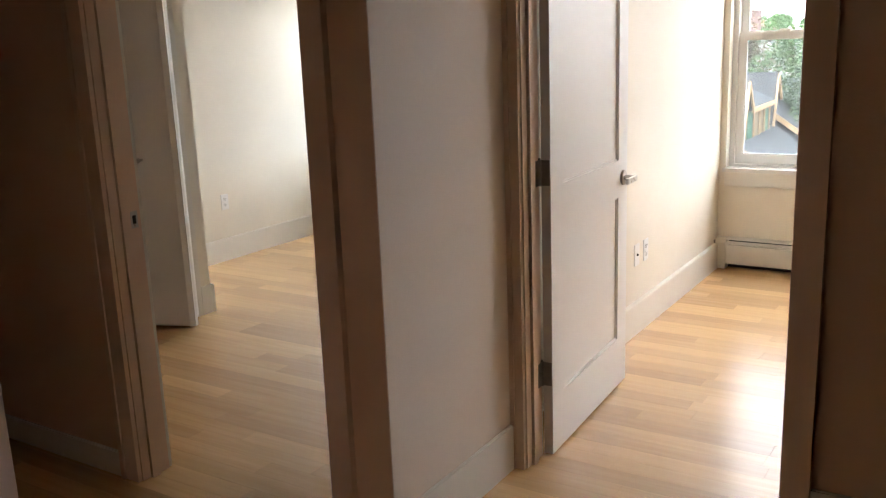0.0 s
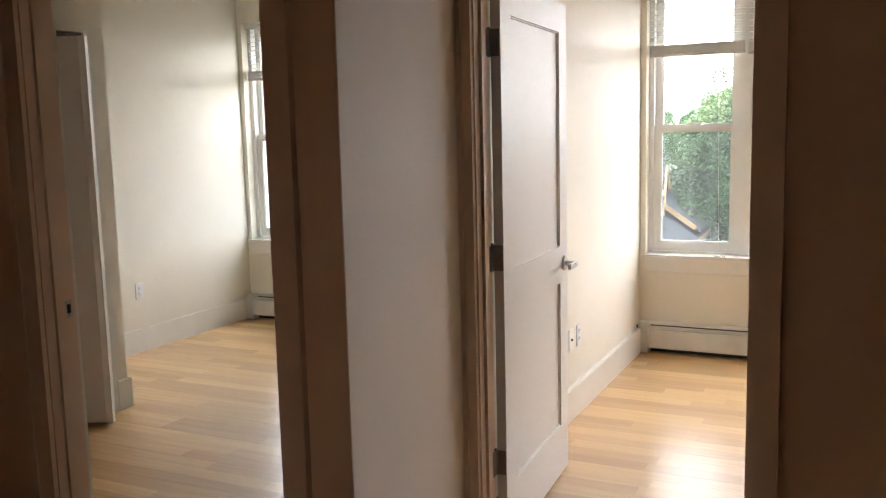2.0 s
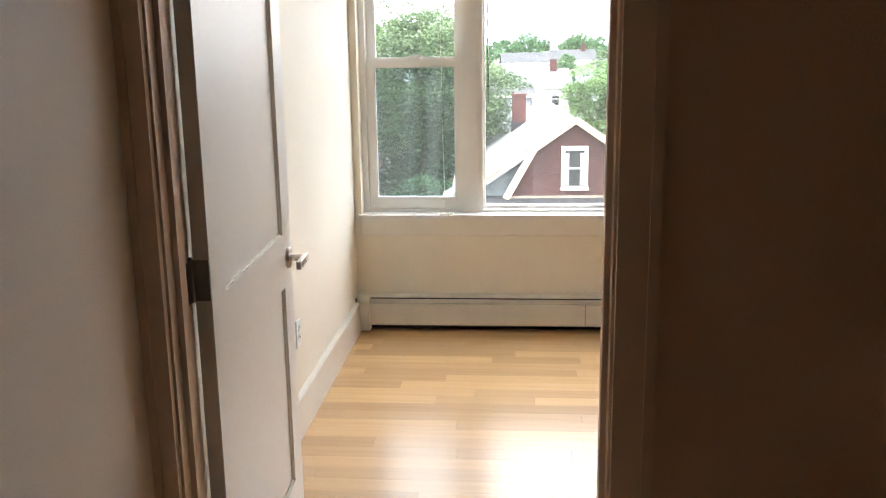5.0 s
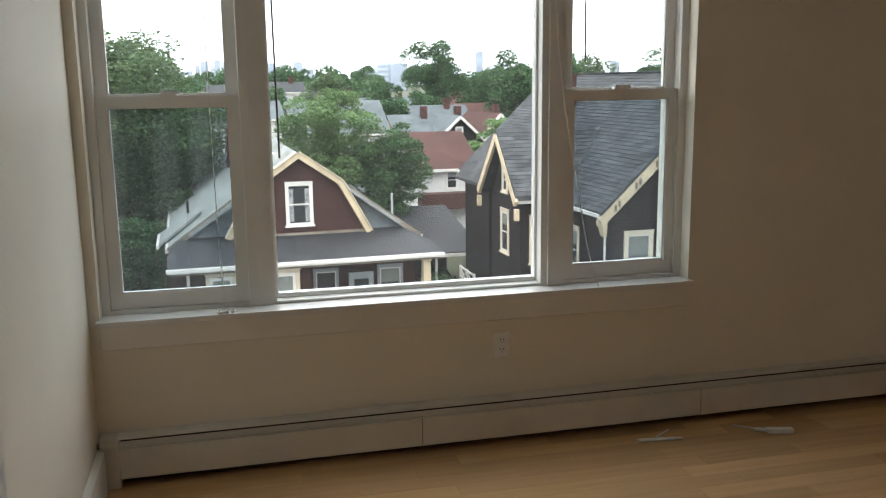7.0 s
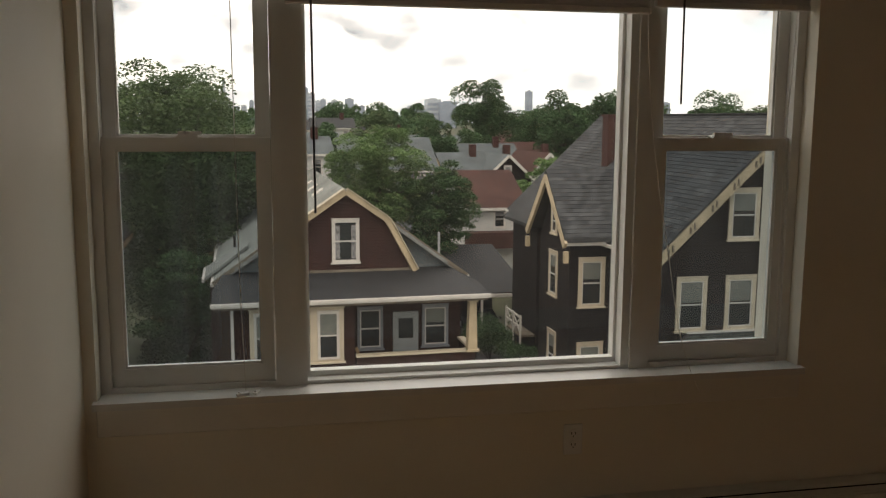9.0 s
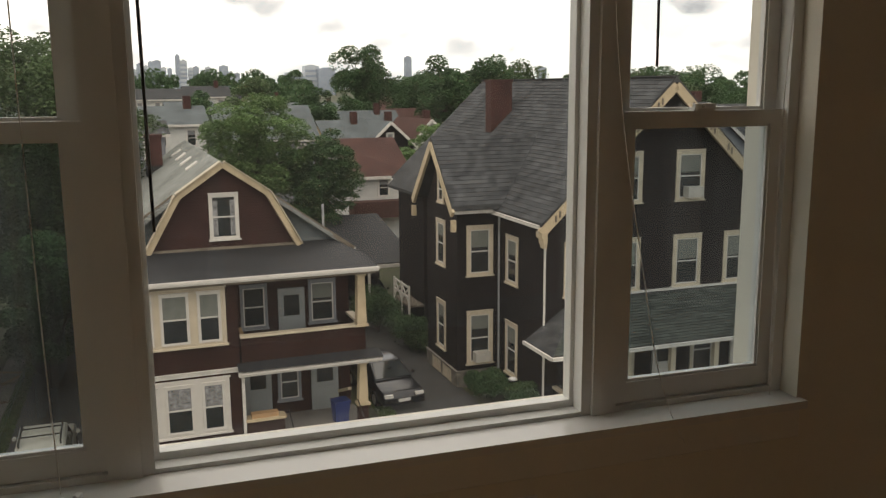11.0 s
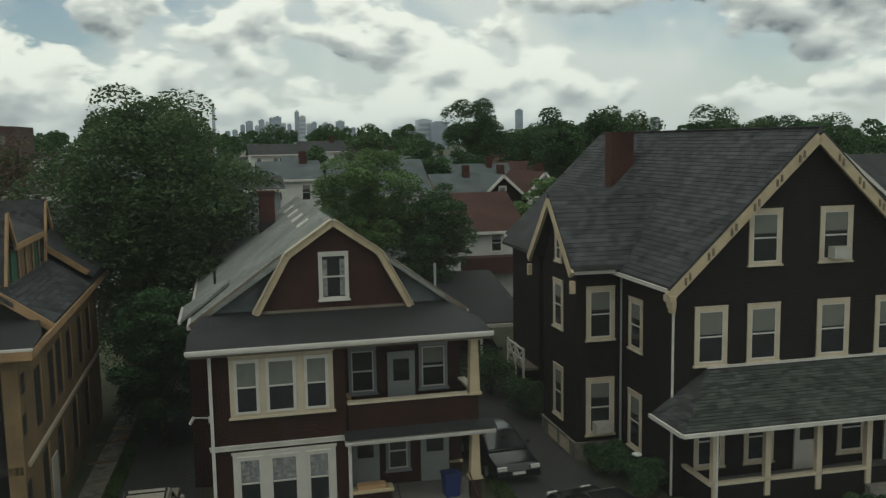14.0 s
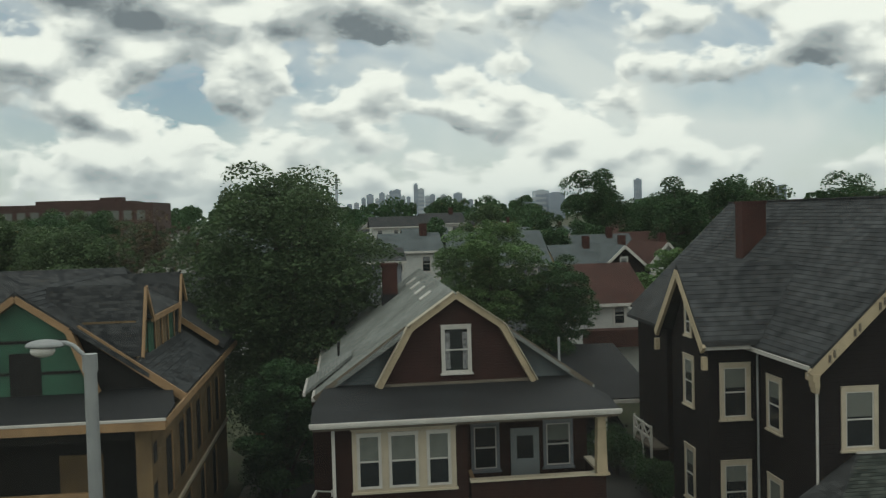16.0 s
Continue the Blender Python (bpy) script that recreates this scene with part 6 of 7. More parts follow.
# ---- cars ----
def car(m, paint, label, wagon=False, rack=False, group=""):
    """A car along +y (nose towards +y), wheels on the ground at z=0."""
    c = thing("car", m, label, "car", group)
    hw = 0.88
    L2 = 2.3
    if wagon:
        low = [(-L2, 0.35), (-L2 - 0.05, 0.75), (-L2 + 0.02, 1.02), (1.05, 1.02), (2.15, 0.86), (L2 + 0.03, 0.62), (L2, 0.35)]
        cab = [(-L2 + 0.05, 1.02), (-L2 + 0.35, 1.64), (0.1, 1.68), (1.0, 1.02)]
    else:
        low = [(-L2, 0.35), (-L2 - 0.05, 0.72), (-L2 + 0.08, 0.98), (-1.3, 1.02), (0.95, 0.98), (2.1, 0.78), (L2 + 0.05, 0.58), (L2, 0.32)]
        cab = [(-1.75, 1.0), (-0.95, 1.42), (0.25, 1.45), (1.25, 0.96)]

    def loft(profile, w_low, w_high, z_lo, z_hi):
        bm = bmesh.new()
        rows = []
        for s in (-1, -0.92, 0.92, 1):
            row = []
            for y, z in profile:
                f = (z - z_lo) / max(1e-6, z_hi - z_lo)
                w = w_low + (w_high - w_low) * f
                inset = 0.0 if abs(s) < 1 else 0.05
                cy = sum(p[0] for p in profile) / len(profile)
                zz = z - (inset * 0.6 if z > z_lo + 0.2 else -inset * 0.4)
                row.append(bm.verts.new((s * w, cy + (y - cy) * (1 - inset * 0.7), zz)))
            rows.append(row)
        n = len(profile)
        fs = []
        for a, b in zip(rows, rows[1:]):
            for i in range(n):
                fs.append(bm.faces.new((a[i], a[(i + 1) % n], b[(i + 1) % n], b[i])))
        fs.append(bm.faces.new(rows[0][::-1]))
        fs.append(bm.faces.new(rows[-1]))
        bmesh.ops.recalc_face_normals(bm, faces=fs)
        bmesh.ops.bevel(bm, geom=bm.edges[:], offset=0.045, segments=2, affect="EDGES", profile=0.6)
        for f in bm.faces:
            f.smooth = True
        return bm

    part("body", loft(low, hw, hw * 0.94, 0.33, 1.02), paint, c)
    part("cabin", loft(cab, hw * 0.92, hw * (0.80 if wagon else 0.70), 0.98, 1.6), paint, c)
    # glass lies just proud of the cabin
    def pane(name, pts):
        bm = bmesh.new()
        n = (Vector(pts[1]) - Vector(pts[0])).cross(Vector(pts[2]) - Vector(pts[0])).normalized() * 0.012
        lo = [bm.verts.new(Vector(p) - n) for p in pts]
        hi = [bm.verts.new(Vector(p) + n) for p in pts]
        k = len(pts)
        fs = [bm.faces.new(lo[::-1]), bm.faces.new(hi)] + [bm.faces.new((lo[i], lo[(i + 1) % k], hi[(i + 1) % k], hi[i])) for i in range(k)]
        bmesh.ops.recalc_face_normals(bm, faces=fs)
        part(name, bm, M["car_glass"], c)
    (ya, za), (yb, zb), (yc, zc), (yd, zd) = cab
    ww, wt_ = hw * 0.82, hw * (0.70 if wagon else 0.62)

    def on(p, q, f):
        return p[0] + (q[0] - p[0]) * f, p[1] + (q[1] - p[1]) * f
    f0, f1 = on(cab[3], cab[2], 0.08), on(cab[3], cab[2], 0.9)
    pane("windscreen", [(-ww, f0[0], f0[1] + 0.015), (ww, f0[0], f0[1] + 0.015), (wt_, f1[0], f1[1] + 0.015), (-wt_, f1[0], f1[1] + 0.015)])
    f0, f1 = on(cab[0], cab[1], 0.10), on(cab[0], cab[1], 0.9)
    pane("rear_window", [(ww, f0[0] - 0.01, f0[1] + 0.015), (-ww, f0[0] - 0.01, f0[1] + 0.015), (-wt_, f1[0] - 0.01, f1[1] + 0.015), (wt_, f1[0] - 0.01, f1[1] + 0.015)])
    zt = zb - 0.10
    xa, xb = hw * 0.905, hw * (0.80 if wagon else 0.745)
    for s in (-1, 1):
        for y0, y1, y2, y3 in ((ya + 0.42, -0.38, -0.38, yb + 0.12), (-0.30, yd - 0.28, yc + 0.02, -0.30)):
            pane("side_window", [(s * xa, y0, 1.04), (s * xa, y1, 1.04), (s * xb, y2, zt), (s * xb, y3, zt)])
        bm = boxes((min(s * 0.90, s * 1.02), max(s * 0.90, s * 1.02), 0.75, 0.93, 0.98, 1.10))
        bmesh.ops.bevel(bm, geom=bm.edges[:], offset=0.03, segments=2, affect="EDGES")
        part("mirror", bm, paint, c)
        part("headlight", boxes((min(s * 0.45, s * 0.80), max(s * 0.45, s * 0.80), L2 - 0.08, L2 + 0.035, 0.60, 0.72)), M["lamp_clear"], c, "clear headlight")
        part("tail_light", boxes((min(s * 0.50, s * 0.82), max(s * 0.50, s * 0.82), -L2 - 0.065, -L2 + 0.1, 0.70, 0.88)), M["lamp_red"], c, "red tail light")
        for y in (-1.35, 1.40):
            bm = bmesh.new()
            tube(bm, (s * 0.70, y, 0.32), (s * 0.90, y, 0.32), 0.32, 0.32, 20)
            w = part("wheel", bm, M["tyre"], c)
            bm = bmesh.new()
            tube(bm, (s * 0.895, y, 0.32), (s * 0.915, y, 0.32), 0.21, 0.19, 14)
            part("rim", bm, M["rim"], w)
    part("number_plate", boxes((-0.25, 0.25, L2 + 0.03, L2 + 0.05, 0.42, 0.54), (-0.25, 0.25, -L2 - 0.07, -L2 - 0.05, 0.52, 0.64)), M["lamp_clear"], c)
    part("bumper", boxes((-0.84, 0.84, L2 - 0.1, L2 + 0.03, 0.30, 0.45), (-0.84, 0.84, -L2 - 0.05, -L2 + 0.1, 0.32, 0.5)), paint, c)
    if rack:
        bm = bmesh.new()
        for s in (-1, 1):
            bar(bm, (s * 0.58, -1.7, 1.76), (s * 0.58, -0.1, 1.79), 0.05, 0.05)
            for y in (-1.65, -0.15):
                bar(bm, (s * 0.58, y, 1.62), (s * 0.58, y, 1.77), 0.05, 0.05, (0, 1, 0))
        for y in (-1.2, -0.5):
            bar(bm, (-0.58, y, 1.79), (0.58, y, 1.79), 0.05, 0.03)
        part("roof_rack", bm, M["tyre"], c, "black roof rack")
    return c


Z0 = GROUND + 0.03
car(pose(9.08, 34.2, Z0, 0, 0, 186), M["black_car"], "black saloon car parked nose out in the driveway")
rear = car(pose(10.75, 27.3, Z0, 0, 0, 10), M["black_car"], "black saloon car parked in the driveway with its tail out")
part("window_sticker", boxes((-0.42, -0.26, -1.62, -1.50, 1.14, 1.145)), M["siding_tan"], rear)
car(pose(-3.05, 30.3, Z0, 0, 0, 2), M["silver_car"], "champagne estate car with a roof rack in the shaded driveway", True, True)
car(pose(12.1, 48.9, Z0, 0, 0, 180), M["black_car"], "dark car parked under the carport")
car(pose(38.8, 47.5, Z0, 0, 0, 70), M["siding_grey"], "grey car parked in the lot")
car(pose(44.5, 48.5, Z0, 0, 0, 75), M["black_car"], "dark car parked in the lot")


# ---- carport behind ----
cp = thing("carport", pose(11.6, 47, GROUND), "low carport with a black flat roof and a white gutter", "carport")
bm = bmesh.new()
slab(bm, [(-4.6, 0, 2.75), (2.9, 0, 2.75), (2.9, 9.0, 4.2), (-4.6, 9.0, 4.2)], 0.15)
part("roof", bm, M["roof_felt"], cp)
part("gutter", boxes((-4.6, 2.9, -0.12, -0.001, 2.5, 2.68)), M["white_trim"], cp)
for x in (-4.4, 0.15, 2.7):
    part("post", boxes((x - 0.06, x + 0.06, 0.05, 0.17, 0, 2.6)), M["white_trim"], cp)
part("back_wall", boxes((-4.6, 2.9, 8.6, 8.8, 0, 3.9)), M["dark_clap"], cp)


# ---- street lamp ----
sl = thing("street_lamp", pose(-3.86, 17.0, GROUND), "galvanised steel street lamp with a curved arm", "street lamp")
bm = bmesh.new()
tube(bm, (0, 0, 0), (0, 0, 10.25), 0.13, 0.095, 16)
tube(bm, (0, 0, 0), (0, 0, 0.35), 0.2, 0.19, 16)
part("pole", bm, M["galv"], sl)
bm = bmesh.new()
tube(bm, (0, 0, 10.05), (0, 0, 10.32), 0.115, 0.11, 14)
part("pole_cap", bm, M["galv"], sl)
bm = bmesh.new()
pts = [(0.02, 0, 10.1), (-0.10, 0, 10.32), (-0.24, 0, 10.46), (-0.36, 0, 10.51), (-0.5, 0, 10.50)]
for a, b in zip(pts, pts[1:]):
    tube(bm, a, b, 0.035, 0.035, 10)
part("arm", bm, M["galv"], sl)
bm = bmesh.new()
bmesh.ops.create_uvsphere(bm, u_segments=20, v_segments=12, radius=1.0)
for v in bm.verts:
    v.co = Vector((v.co.x * 0.30 - 0.66, v.co.y * 0.14, (v.co.z * 0.10 if v.co.z > 0 else v.co.z * 0.05) + 10.47))
part("lamp_head", bm, M["galv"], sl)
bm = bmesh.new()
bmesh.ops.create_uvsphere(bm, u_segments=18, v_segments=10, radius=1.0)
for v in bm.verts:
    v.co = Vector((v.co.x * 0.19 - 0.70, v.co.y * 0.115, v.co.z * 0.10 + 10.39))
part("lens", bm, M["lamp_clear"], sl, "clear glass lamp lens")


# ---- hedges, grass, clutter ----
def bush(x, y, rx, ry, h, seed, count, label, mat="leaf_mid"):
    rng = np.random.default_rng(seed)
    lb = [(rng.uniform(-rx, rx) * 0.7, rng.uniform(-ry, ry) * 0.7, h * rng.uniform(0.35, 0.75), h * rng.uniform(0.28, 0.42)) for _ in range(16)]
    b = thing("bush", pose(x, y, GROUND), label, "bush")
    bm = bmesh.new()
    for p in lb[::2]:
        tube(bm, (0, 0, 0), p[:3], 0.03, 0.01, 6)
    part("stem", bm, M["bark"], b)
    pts = crown_points(rng, count, lb)
    pts[:, 2] = np.maximum(pts[:, 2], 0.03)
    o = new("foliage", leaves("foliage", pts, 0.055 * rng.uniform(0.6, 1.4, count), M[mat], seed))
    o.parent = b


bush(12.9, 32.3, 0.9, 1.1, 1.05, 1, 6000, "clipped green bush against the dark house", "leaf_deep")
bush(13.5, 30.3, 0.9, 1.2, 1.15, 2, 7000, "round green bush against the dark house", "leaf_deep")
bush(15.6, 26.2, 1.5, 0.8, 0.9, 3, 6000, "low green hedge in front of the porch", "leaf_deep")
bush(19.0, 26.4, 1.8, 0.8, 0.8, 4, 6000, "low green hedge in front of the porch", "leaf_deep")
bush(11.2, 43.0, 0.9, 1.4, 2.2, 5, 6000, "dark green shrub at the driveway edge", "leaf_deep")
bush(11.9, 39.6, 0.6, 1.2, 1.7, 6, 5000, "dark green shrub at the driveway edge", "leaf_deep")
bush(28.0, 28.2, 2.4, 1.0, 1.0, 7, 6000, "dark green hedge beside the porch", "leaf_deep")
bush(-4.3, 41.5, 0.9, 1.3, 2.6, 8, 5000, "dark overgrown shrub in the alley", "leaf_deep")
bush(-6.2, 49.0, 1.8, 1.5, 5.4, 10, 9000, "dark overgrown shrub behind the alley", "leaf_deep")
bush(-2.9, 44.5, 1.6, 1.3, 3.4, 9, 6000, "dark overgrown shrub behind the alley", "leaf_deep")


def grass_patch(x0, x1, y0, y1, seed, count):
    rng = np.random.default_rng(seed)
    pts = np.stack([rng.uniform(x0, x1, count), rng.uniform(y0, y1, count), np.full(count, GROUND + 0.06)], 1)
    o = new("grass", leaves("grass", pts, rng.uniform(0.05, 0.11, count), M["grass"], seed))
    tagged(o, "short green grass beside the driveway", "grass", kind="stuff")


grass_patch(8.3, 8.9, 23.6, 33.5, 30, 6000)
grass_patch(12.4, 24.0, 23.6, 27.0, 31, 16000)
grass_patch(-1.6, 4.8, 23.6, 28.6, 32, 10000)
grass_patch(-5.1, -4.6, 26, 46, 33, 6000)

# buckets and bins
bm = bmesh.new()
tube(bm, (0, 0, 0), (0, 0, 0.36), 0.13, 0.15, 16)
o = part("bucket", bm, M["plastic"])
o.matrix_basis = pose(12.35, 27.9, GROUND + 0.03)
tagged(o, "white plastic bucket beside the driveway", "bucket")
bm = bmesh.new()
tube(bm, (0, 0, 0.12), (0.38, 0.05, 0.14), 0.12, 0.13, 16)
o = part("bucket", bm, M["plastic"])
o.matrix_basis = pose(12.5, 27.4, GROUND + 0.03, 0, 0, 40)
tagged(o, "white plastic bucket lying on its side", "bucket")
bm = boxes((-0.28, 0.28, -0.25, 0.25, 0, 0.75))
for v in bm.verts:
    if v.co.z < 0.1:
        v.co.x *= 0.8
        v.co.y *= 0.8
box(bm, -0.30, 0.30, -0.27, 0.27, 0.75, 0.80)
o = part("recycling_bin", bm, M["blue_bin"])
o.matrix_basis = pose(6.55, 30.45, GROUND + 0.55, 0, 0, 8)
tagged(o, "blue plastic recycling bin on the porch", "bin")
bm = boxes((-0.3, 0.3, -0.3, 0.3, 0, 0.9), (-0.32, 0.32, -0.32, 0.32, 0.9, 0.96))
o = part("recycling_bin", bm, M["blue_bin"])
o.matrix_basis = pose(23.2, 27.2, GROUND, 0, 0, 4)
tagged(o, "blue plastic bin beside the porch steps", "bin")
bm = boxes((-0.55, 0.55, -0.55, 0.55, 0, 2.1))
prism(bm, [(-0.58, 2.1), (0.58, 2.1), (0.4, 2.35), (-0.4, 2.35)], "y", -0.58, 0.58)
o = part("portable_toilet", bm, M["orange"])
o.matrix_basis = pose(-5.1, 46.0, GROUND, 0, 0, 10)
tagged(o, "faded orange portable toilet behind the building site", "toilet")
for i, (x, y, l, r) in enumerate(((-5.6, 40.5, 1.8, 30), (-5.4, 41.0, 1.4, 60), (-5.7, 38.0, 1.2, 10), (-5.3, 42.0, 1.6, -20))):
    bm = boxes((-l / 2, l / 2, -0.07, 0.07, 0, 0.04))
    o = part("scrap_board", bm, M["lumber"] if i % 2 else M["osb"])
    o.matrix_basis = pose(x, y, GROUND + 0.04, 0, 0, r)
    tagged(o, "scrap board lying in the alley", "board")
for x, y, l, r, mt in ((13.1, 28.6, 2.2, 62, "cream_light"), (13.6, 27.6, 1.6, 20, "lumber"), (13.0, 27.0, 1.4, -30, "stone"), (13.9, 28.3, 1.2, 100, "stone"), (12.8, 26.3, 1.8, 75, "lumber")):
    bm = boxes((-l / 2, l / 2, -0.09, 0.09, 0, 0.08))
    o = part("scrap_board", bm, M[mt])
    o.matrix_basis = pose(x, y, GROUND + 0.01, 0, 0, r)
    tagged(o, "scrap board lying on bare earth by the dark house", "board")
# small white thing of unknown kind on the bush, shaped as a lump
bm = bmesh.new()
bmesh.ops.create_icosphere(bm, subdivisions=2, radius=0.14)
for v in bm.verts:
    v.co = Vector((v.co.x * 1.3, v.co.y, v.co.z * 0.6)) * (1 + 0.25 * noise.noise(v.co * 9))
o = part("paper_bag", bm, M["plastic"])
o.matrix_basis = pose(13.35, 30.9, GROUND + 1.18)
tagged(o, "small crumpled white thing on the bush", "bag")
sheet("bare_earth", 12.4, 14.2, 25.6, 29.4, GROUND + 0.006, M["bark"], "bare brown earth beside the dark house", "earth", 0.02)
bl = boxes((-0.08, 0.08, -0.08, 0.08, 0, 1.0))
o = part("bollard", bl, M["black_and_unlit"])
o.matrix_basis = pose(39.6, 45.0, GROUND)
tagged(o, "black parking lot bollard", "bollard")


# ---- distant houses ----
def plain_house(x, y, w, d, eave, ridge, wall, roof, rot, label, ridge_along="x", chimney=True, win=True):
    h = thing("house", pose(x, y, GROUND, 0, 0, rot), label, "house", "houses in the distance")
    part("wall", boxes((-w / 2, w / 2, 0, d, 0, eave)), M[wall], h)
    o = 0.4
    if ridge_along == "x":
        bm = bmesh.new()
        slab(bm, [(-w / 2 - o, -o, eave - 0.1), (w / 2 + o, -o, eave - 0.1), (w / 2 + o, d / 2, ridge), (-w / 2 - o, d / 2, ridge)], 0.15)
        slab(bm, [(-w / 2 - o, d + o, eave - 0.1), (w / 2 + o, d + o, eave - 0.1), (w / 2 + o, d / 2, ridge), (-w / 2 - o, d / 2, ridge)], 0.15)
        part("roof", bm, M[roof], h)
        bm = bmesh.new()
        prism(bm, [(0, eave), (d, eave), (d / 2, ridge - 0.15)], "x", -w / 2, -w / 2 + 0.2)
        prism(bm, [(0, eave), (d, eave), (d / 2, ridge - 0.15)], "x", w / 2 - 0.2, w / 2)
        part("gable", bm, M[wall], h)
        part("eave_trim", boxes((-w / 2 - o, w / 2 + o, -o - 0.08, -o - 0.001, eave - 0.3, eave - 0.1)), M["white_trim"], h)
    else:
        bm = bmesh.new()
        slab(bm, [(0, -o, ridge), (0, d + o, ridge), (-w / 2 - o, d + o, eave - 0.1), (-w / 2 - o, -o, eave - 0.1)], 0.15)
        slab(bm, [(0, -o, ridge), (0, d + o, ridge), (w / 2 + o, d + o, eave - 0.1), (w / 2 + o, -o, eave - 0.1)], 0.15)
        part("roof", bm, M[roof], h)
        bm = bmesh.new()
        prism(bm, [(-w / 2, eave), (w / 2, eave), (0, ridge - 0.15)], "y", 0, 0.2)
        part("gable", bm, M[wall], h)
        bm = bmesh.new()
        for s in (-1, 1):
            bar(bm, (0, -o - 0.04, ridge - 0.15), (s * (w / 2 + o), -o - 0.04, eave - 0.25), 0.10, 0.28)
        part("bargeboard", bm, M["white_trim"], h)
        if win:
            house_window(h, facing(-0.45, -0.001, eave + 0.25), 0.9, 1.3, M["white_trim"], 0.12, 0.3, "lace", False)
    if win:
        n = max(2, int(w / 2.6))
        for z in ((eave - 2.1, eave - 5.0) if eave > 5.5 else (eave - 2.1,)):
            for i in range(n):
                house_window(h, facing(-w / 2 + (i + 0.5) * w / n - 0.5, -0.001, z), 1.0, 1.6, M["white_trim"], 0.12, 0.3, "lace", False)
    if chimney:
        part("chimney", boxes((w * 0.2, w * 0.2 + 0.7, d * 0.4, d * 0.4 + 0.7, eave + 0.3, ridge + 0.9)), M["brick"], h, "brick chimney")
    return h


red = plain_house(16.3, 62, 4.1, 9, 6.1, 8.45, "siding_white", "roof_red", 2, "white house with a red-brown shingled roof", "x", False, False)
part("porch_roof", boxes((-2.3, 2.3, -1.2, -0.001, 3.15, 4.3)), M["roof_red"], red)
for z in (4.5, 1.1):
    house_window(red, facing(-0.2, -0.001, z), 0.95, 1.35, M["white_trim"], 0.12, 0.3, "lace", False)
plain_house(22.0, 95, 5.0, 10, 6.0, 8.6, "siding_tan", "roof_blue", 4, "small tan house with a grey roof", "x")
plain_house(25.8, 94, 5.6, 10, 5.8, 8.6, "dark_clap", "roof_blue", 6, "dark house with a white-trimmed gable", "y")
plain_house(27.0, 108, 9.0, 9, 6.4, 9.3, "siding_cream", "roof_blue", 3, "cream house with a grey roof", "x")
plain_house(35.0, 112, 8.0, 9, 6.6, 9.4, "siding_white", "roof_red", 5, "white house with a red-brown roof", "x")
plain_house(32.0, 99, 5.0, 9, 5.6, 8.6, "siding_white", "roof_red", 8, "white house with a red-brown gable roof", "y")
plain_house(3.4, 85, 5.2, 8, 9.1, 10.6, "siding_white", "roof_blue", 3, "white two-storey house with a grey roof", "x")
plain_house(-0.1, 72, 4.4, 8, 8.9, 9.7, "siding_grey", "roof_dark", 2, "white house with a flat grey roof", "x", False)
plain_house(12.4, 90, 9.4, 10, 7.2, 10.4, "siding_grey", "roof_blue", 3, "grey house with a blue-grey roof behind the trees", "x", False)
plain_house(-5.0, 68, 8.0, 9, 3.8, 6.0, "siding_tan", "roof_dark", 2, "house with a brownish roof behind the large tree", "x", False)
plain_house(-12.0, 66, 7.0, 8, 6.0, 8.5, "siding_white", "roof_dark", 2, "white house half hidden behind trees", "x")
plain_house(-20.0, 92, 8.0, 8, 7.0, 9.6, "siding_white", "roof_dark", 2, "white house half hidden behind trees", "y")
plain_house(46.0, 66, 9.0, 10, 7.0, 10.8, "siding_grey", "roof_dark", 2, "grey gabled house beyond the parking lot", "y")
plain_house(57.0, 70, 11.0, 10, 7.0, 10.4, "siding_grey", "roof_dark", 2, "grey house beyond the parking lot", "x")
plain_house(34.0, 68, 10.0, 10, 7.0, 9.8, "siding_grey", "roof_dark", 2, "grey house behind the dark gabled house", "x")
plain_house(-19.5, 31, 8.0, 14, 6.5, 10.0, "siding_cream", "roof_dark", 2, "cream house beside the building site", "y", True, False)
plain_house(38.0, 31, 9.0, 12, 3.2, 5.2, "siding_white", "roof_dark", 2, "low white building beside the parking lot", "x", False, False)
plain_house(3.0, 150, 8.0, 9, 10.6, 12.2, "siding_white", "roof_dark", 3, "long white house among distant roofs", "x", False)
plain_house(11.5, 156, 7.0, 9, 10.9, 12.6, "siding_white", "roof_dark", 5, "long white house among distant roofs", "x")
plain_house(7.0, 128, 6.0, 9, 8.9, 10.4, "siding_cream", "roof_blue", 2, "cream house among distant roofs", "x", False)
rs = random.Random(5)
for i in range(34):
    y = rs.uniform(120, 300)
    x = rs.uniform(-0.34, 0.62) * y
    w = rs.uniform(7, 12)
    plain_house(x, y, w, rs.uniform(8, 11), rs.uniform(6, 8), rs.uniform(9.0, 10.6), rs.choice(("siding_white", "siding_cream", "siding_grey", "siding_white")), rs.choice(("roof_dark", "roof_blue", "roof_red", "roof_dark")), rs.uniform(-6, 10), "distant wood-sided house among trees", rs.choice("xy"))

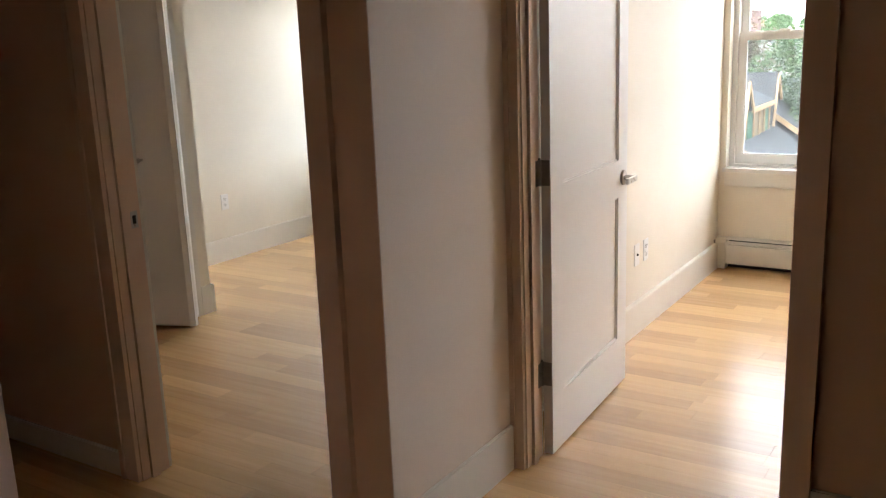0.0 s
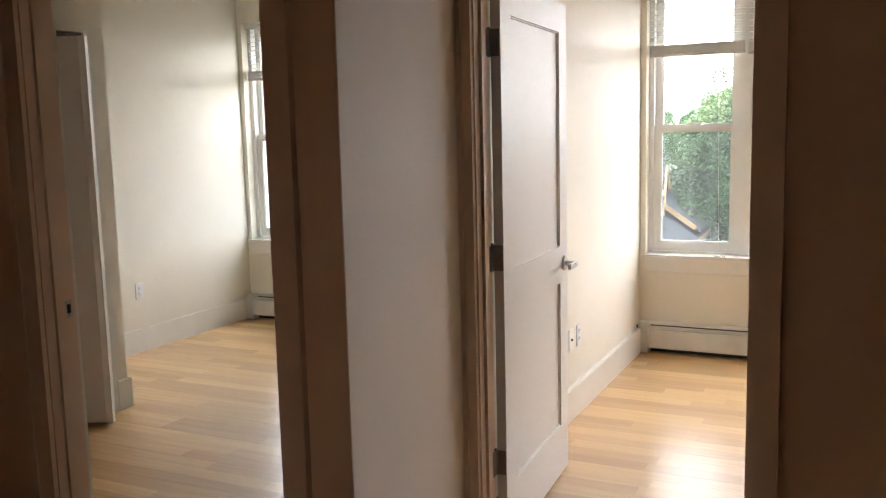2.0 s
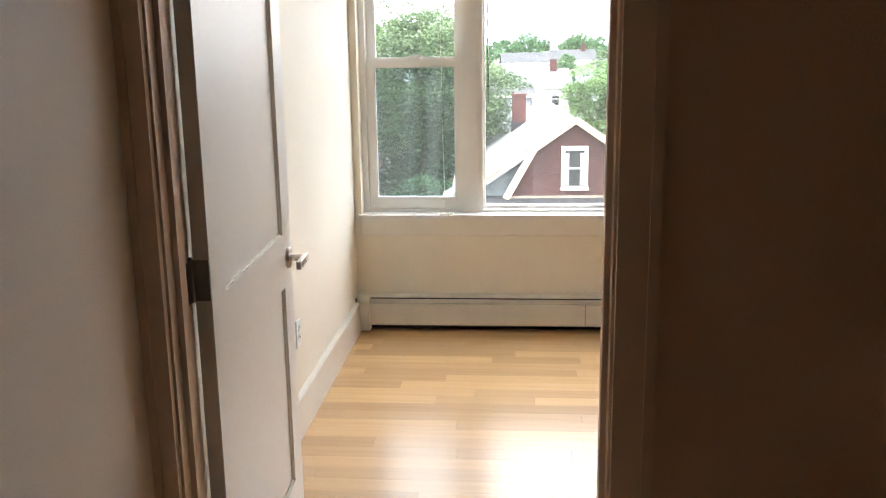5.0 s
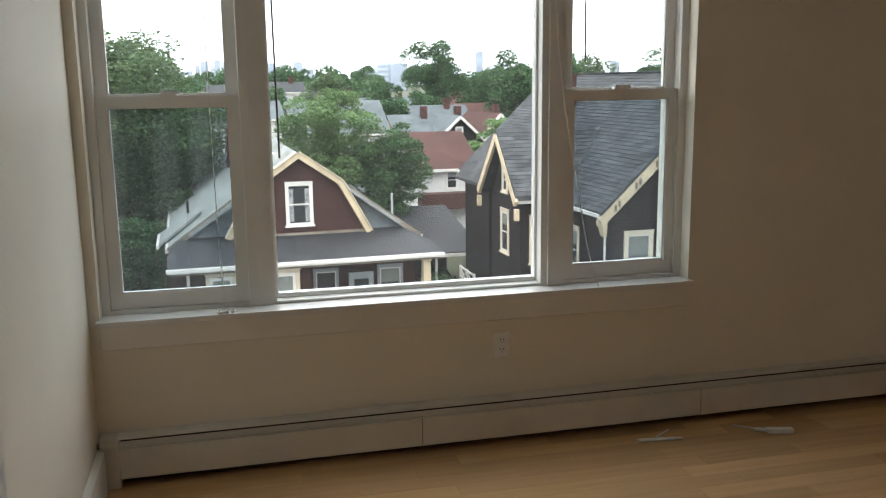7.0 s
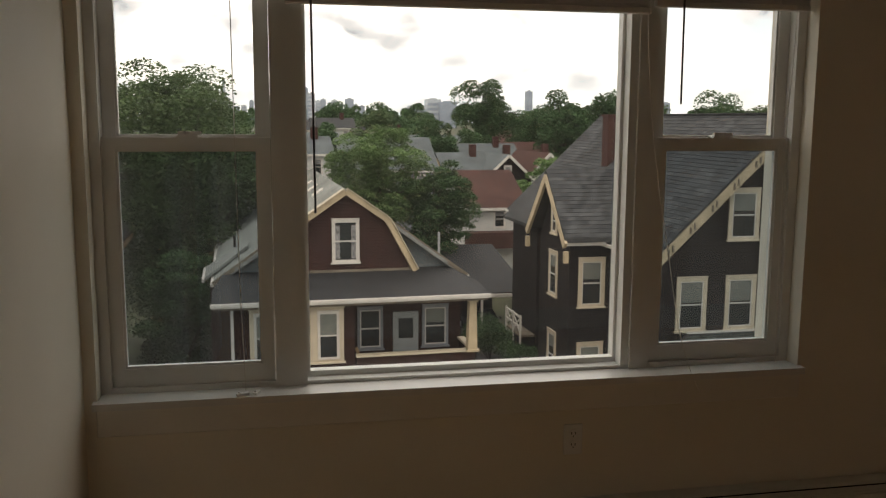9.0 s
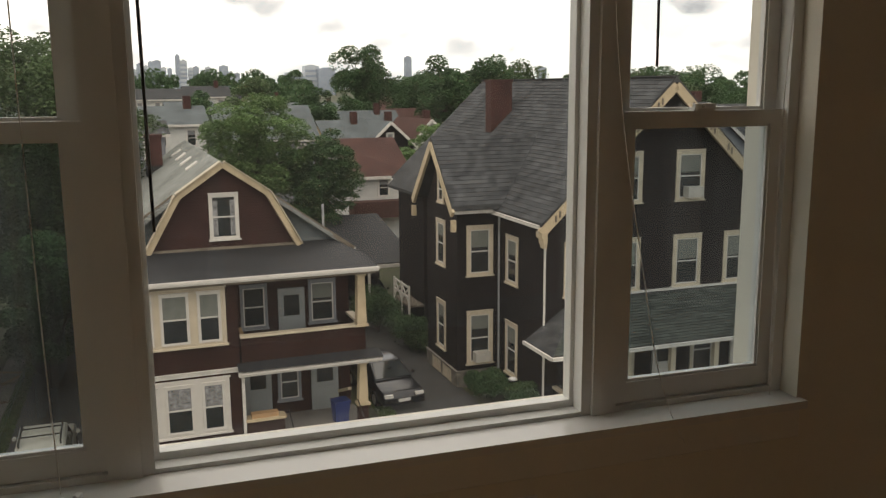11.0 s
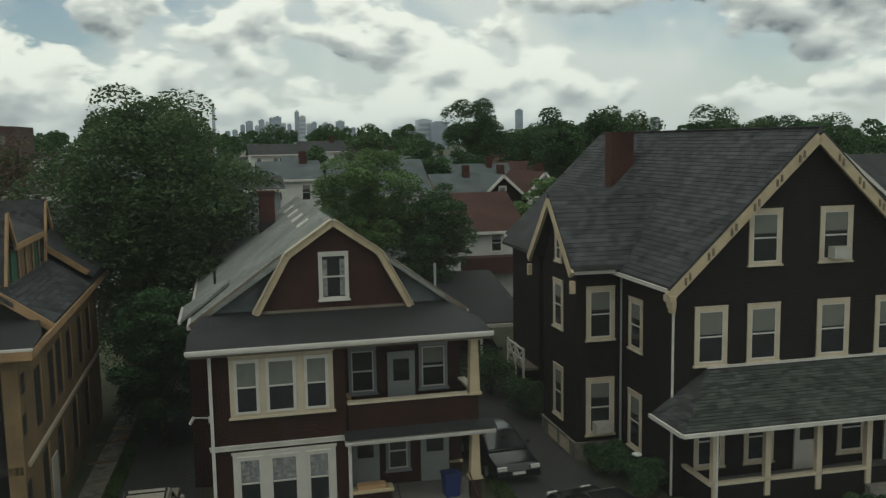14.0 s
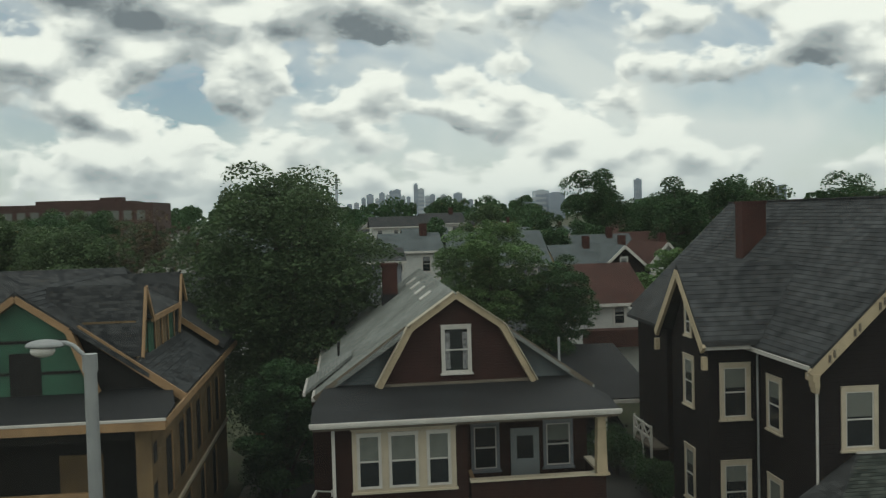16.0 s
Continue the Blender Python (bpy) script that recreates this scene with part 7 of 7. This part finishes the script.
# ---- far buildings ----
def block(x, y, w, d, top, mat, label, bands=0, name="office_building"):
    b = thing(name, pose(x, y, GROUND), label, "building", "far buildings")
    part("tower", boxes((-w / 2, w / 2, 0, d, 0, top - GROUND)), M[mat], b)
    part("roof_plant", boxes((-w * 0.2, w * 0.25, d * 0.3, d * 0.7, top - GROUND, top - GROUND + max(1.0, (top - GROUND) * 0.04))), M[mat], b)
    for i in range(bands):
        z = (top - GROUND) * (0.25 + 0.7 * i / bands)
        part("window_band", boxes((-w * 0.48, w * 0.48, -w * 0.01 - 0.05, -0.01, z, z + (top - GROUND) * 0.35 / bands)), M["dark_glass"] if mat == "brick_far" else M["haze_blue"], b)
    return b


# no air between: these towers carry their haze in the base colour
for x, w, top, mt in ((-88, 22, 95, "haze_blue"), (-55, 36, 112, "haze_blue"), (-20, 20, 90, "haze_pale"), (5, 30, 118, "haze_blue"), (32, 18, 108, "haze_pale"), (52, 20, 126, "haze_blue"), (82, 40, 132, "haze_blue"), (112, 24, 100, "haze_pale"), (140, 20, 96, "haze_blue"), (178, 22, 158, "haze_blue"), (204, 34, 134, "haze_pale"), (236, 24, 98, "haze_pale"), (262, 26, 104, "haze_blue"), (292, 18, 88, "haze_pale"), (318, 28, 102, "haze_pale"), (352, 18, 84, "haze_blue"), (392, 44, 108, "haze_blue"), (425, 20, 82, "haze_pale"), (455, 28, 74, "haze_blue"), (-125, 26, 72, "haze_pale"), (-160, 26, 66, "haze_blue")):
    block(x, 4500, w, 30, top, mt, "distant office tower on the skyline in haze-tinted blue-grey", 5)
block(1181, 4000, 30, 30, 138, "haze_blue", "lone tower on the horizon in haze-tinted blue-grey", 6)
block(1860, 4000, 40, 30, 92, "haze_blue", "far low tower on the horizon", 3)
block(248, 1500, 30, 30, 27, "haze_pale", "office block above the trees, paled for haze", 3)
block(275, 1500, 24, 30, 38, "haze_pale", "tall office block above the trees, paled for haze", 4)
block(296, 1480, 28, 30, 33, "haze_blue", "office block above the trees in haze-tinted blue", 3)
fac = block(-75, 220, 42, 18, 6.6, "brick_far", "long red brick factory building behind trees", 0, "factory_building")
for fz in (5.2, 9.2, 13.0):
    for fk in range(13):
        part("window", boxes((-20 + 3.1 * fk, -18.1 + 3.1 * fk, -0.12, -0.01, fz, fz + 2.4)), M["shade_cloth"], fac)
block(-66, 224, 12, 8, 7.2, "brick_far", "brick roof storey of the factory", 0, "factory_building")
bm = bmesh.new()
tube(bm, (0, 0, 0), (0, 0, 30), 1.0, 0.6, 12)
# the stack shares the haze-paled colour
o = part("smokestack", bm, M["haze_pale"])
o.matrix_basis = pose(-19.0, 400, GROUND)
tagged(o, "slender far smokestack above the trees", "chimney")


# ---- plank floor ----
setting_floor = boxes((-3.62, 4.42, -4.52, Y_OUT, -0.30, -0.022))
floor = tagged(part("floor", setting_floor, M["subfloor"]), "light maple strip floor with satin varnish", "floor", kind="structure")
PW = 0.092
rng_p = random.Random(3)


def plank_mesh(length):
    bm = boxes((0.0003, length - 0.0003, 0.0003, PW - 0.0003, -0.022, 0.0))
    return mesh_of("plank", bm, M["plank"])


LENGTHS = (0.45, 0.65, 0.85, 1.05, 1.25)
PLANKS = [plank_mesh(v) for v in LENGTHS]
far = bmesh.new()
made = 0
y = -4.40
while y < Y_IN:
    x = -3.50 + rng_p.uniform(-0.9, 0.0)
    while x < 4.30:
        k = rng_p.randrange(5)
        ln = LENGTHS[k]
        near = -0.2 < x + ln / 2 < 2.3 and 0.0 <= y < 2.9
        x1 = min(x + ln, 4.30)
        x0 = max(x, -3.50)
        if near and made < 300 and x0 == x and x1 == x + ln:
            ob = new("plank", PLANKS[k])
            ob.location = (x, y, 0)
            ob.parent = floor
            made += 1
        elif x1 - x0 > 0.02:
            box(far, x0 + 0.0003, x1 - 0.0003, y + 0.0003, min(y + PW, Y_IN) - 0.0003, -0.022, 0.0)
        x += ln
    y += PW
rest = part("plank_rest", far, M["plank_far"], floor)
tagged(rest, kind="stuff")
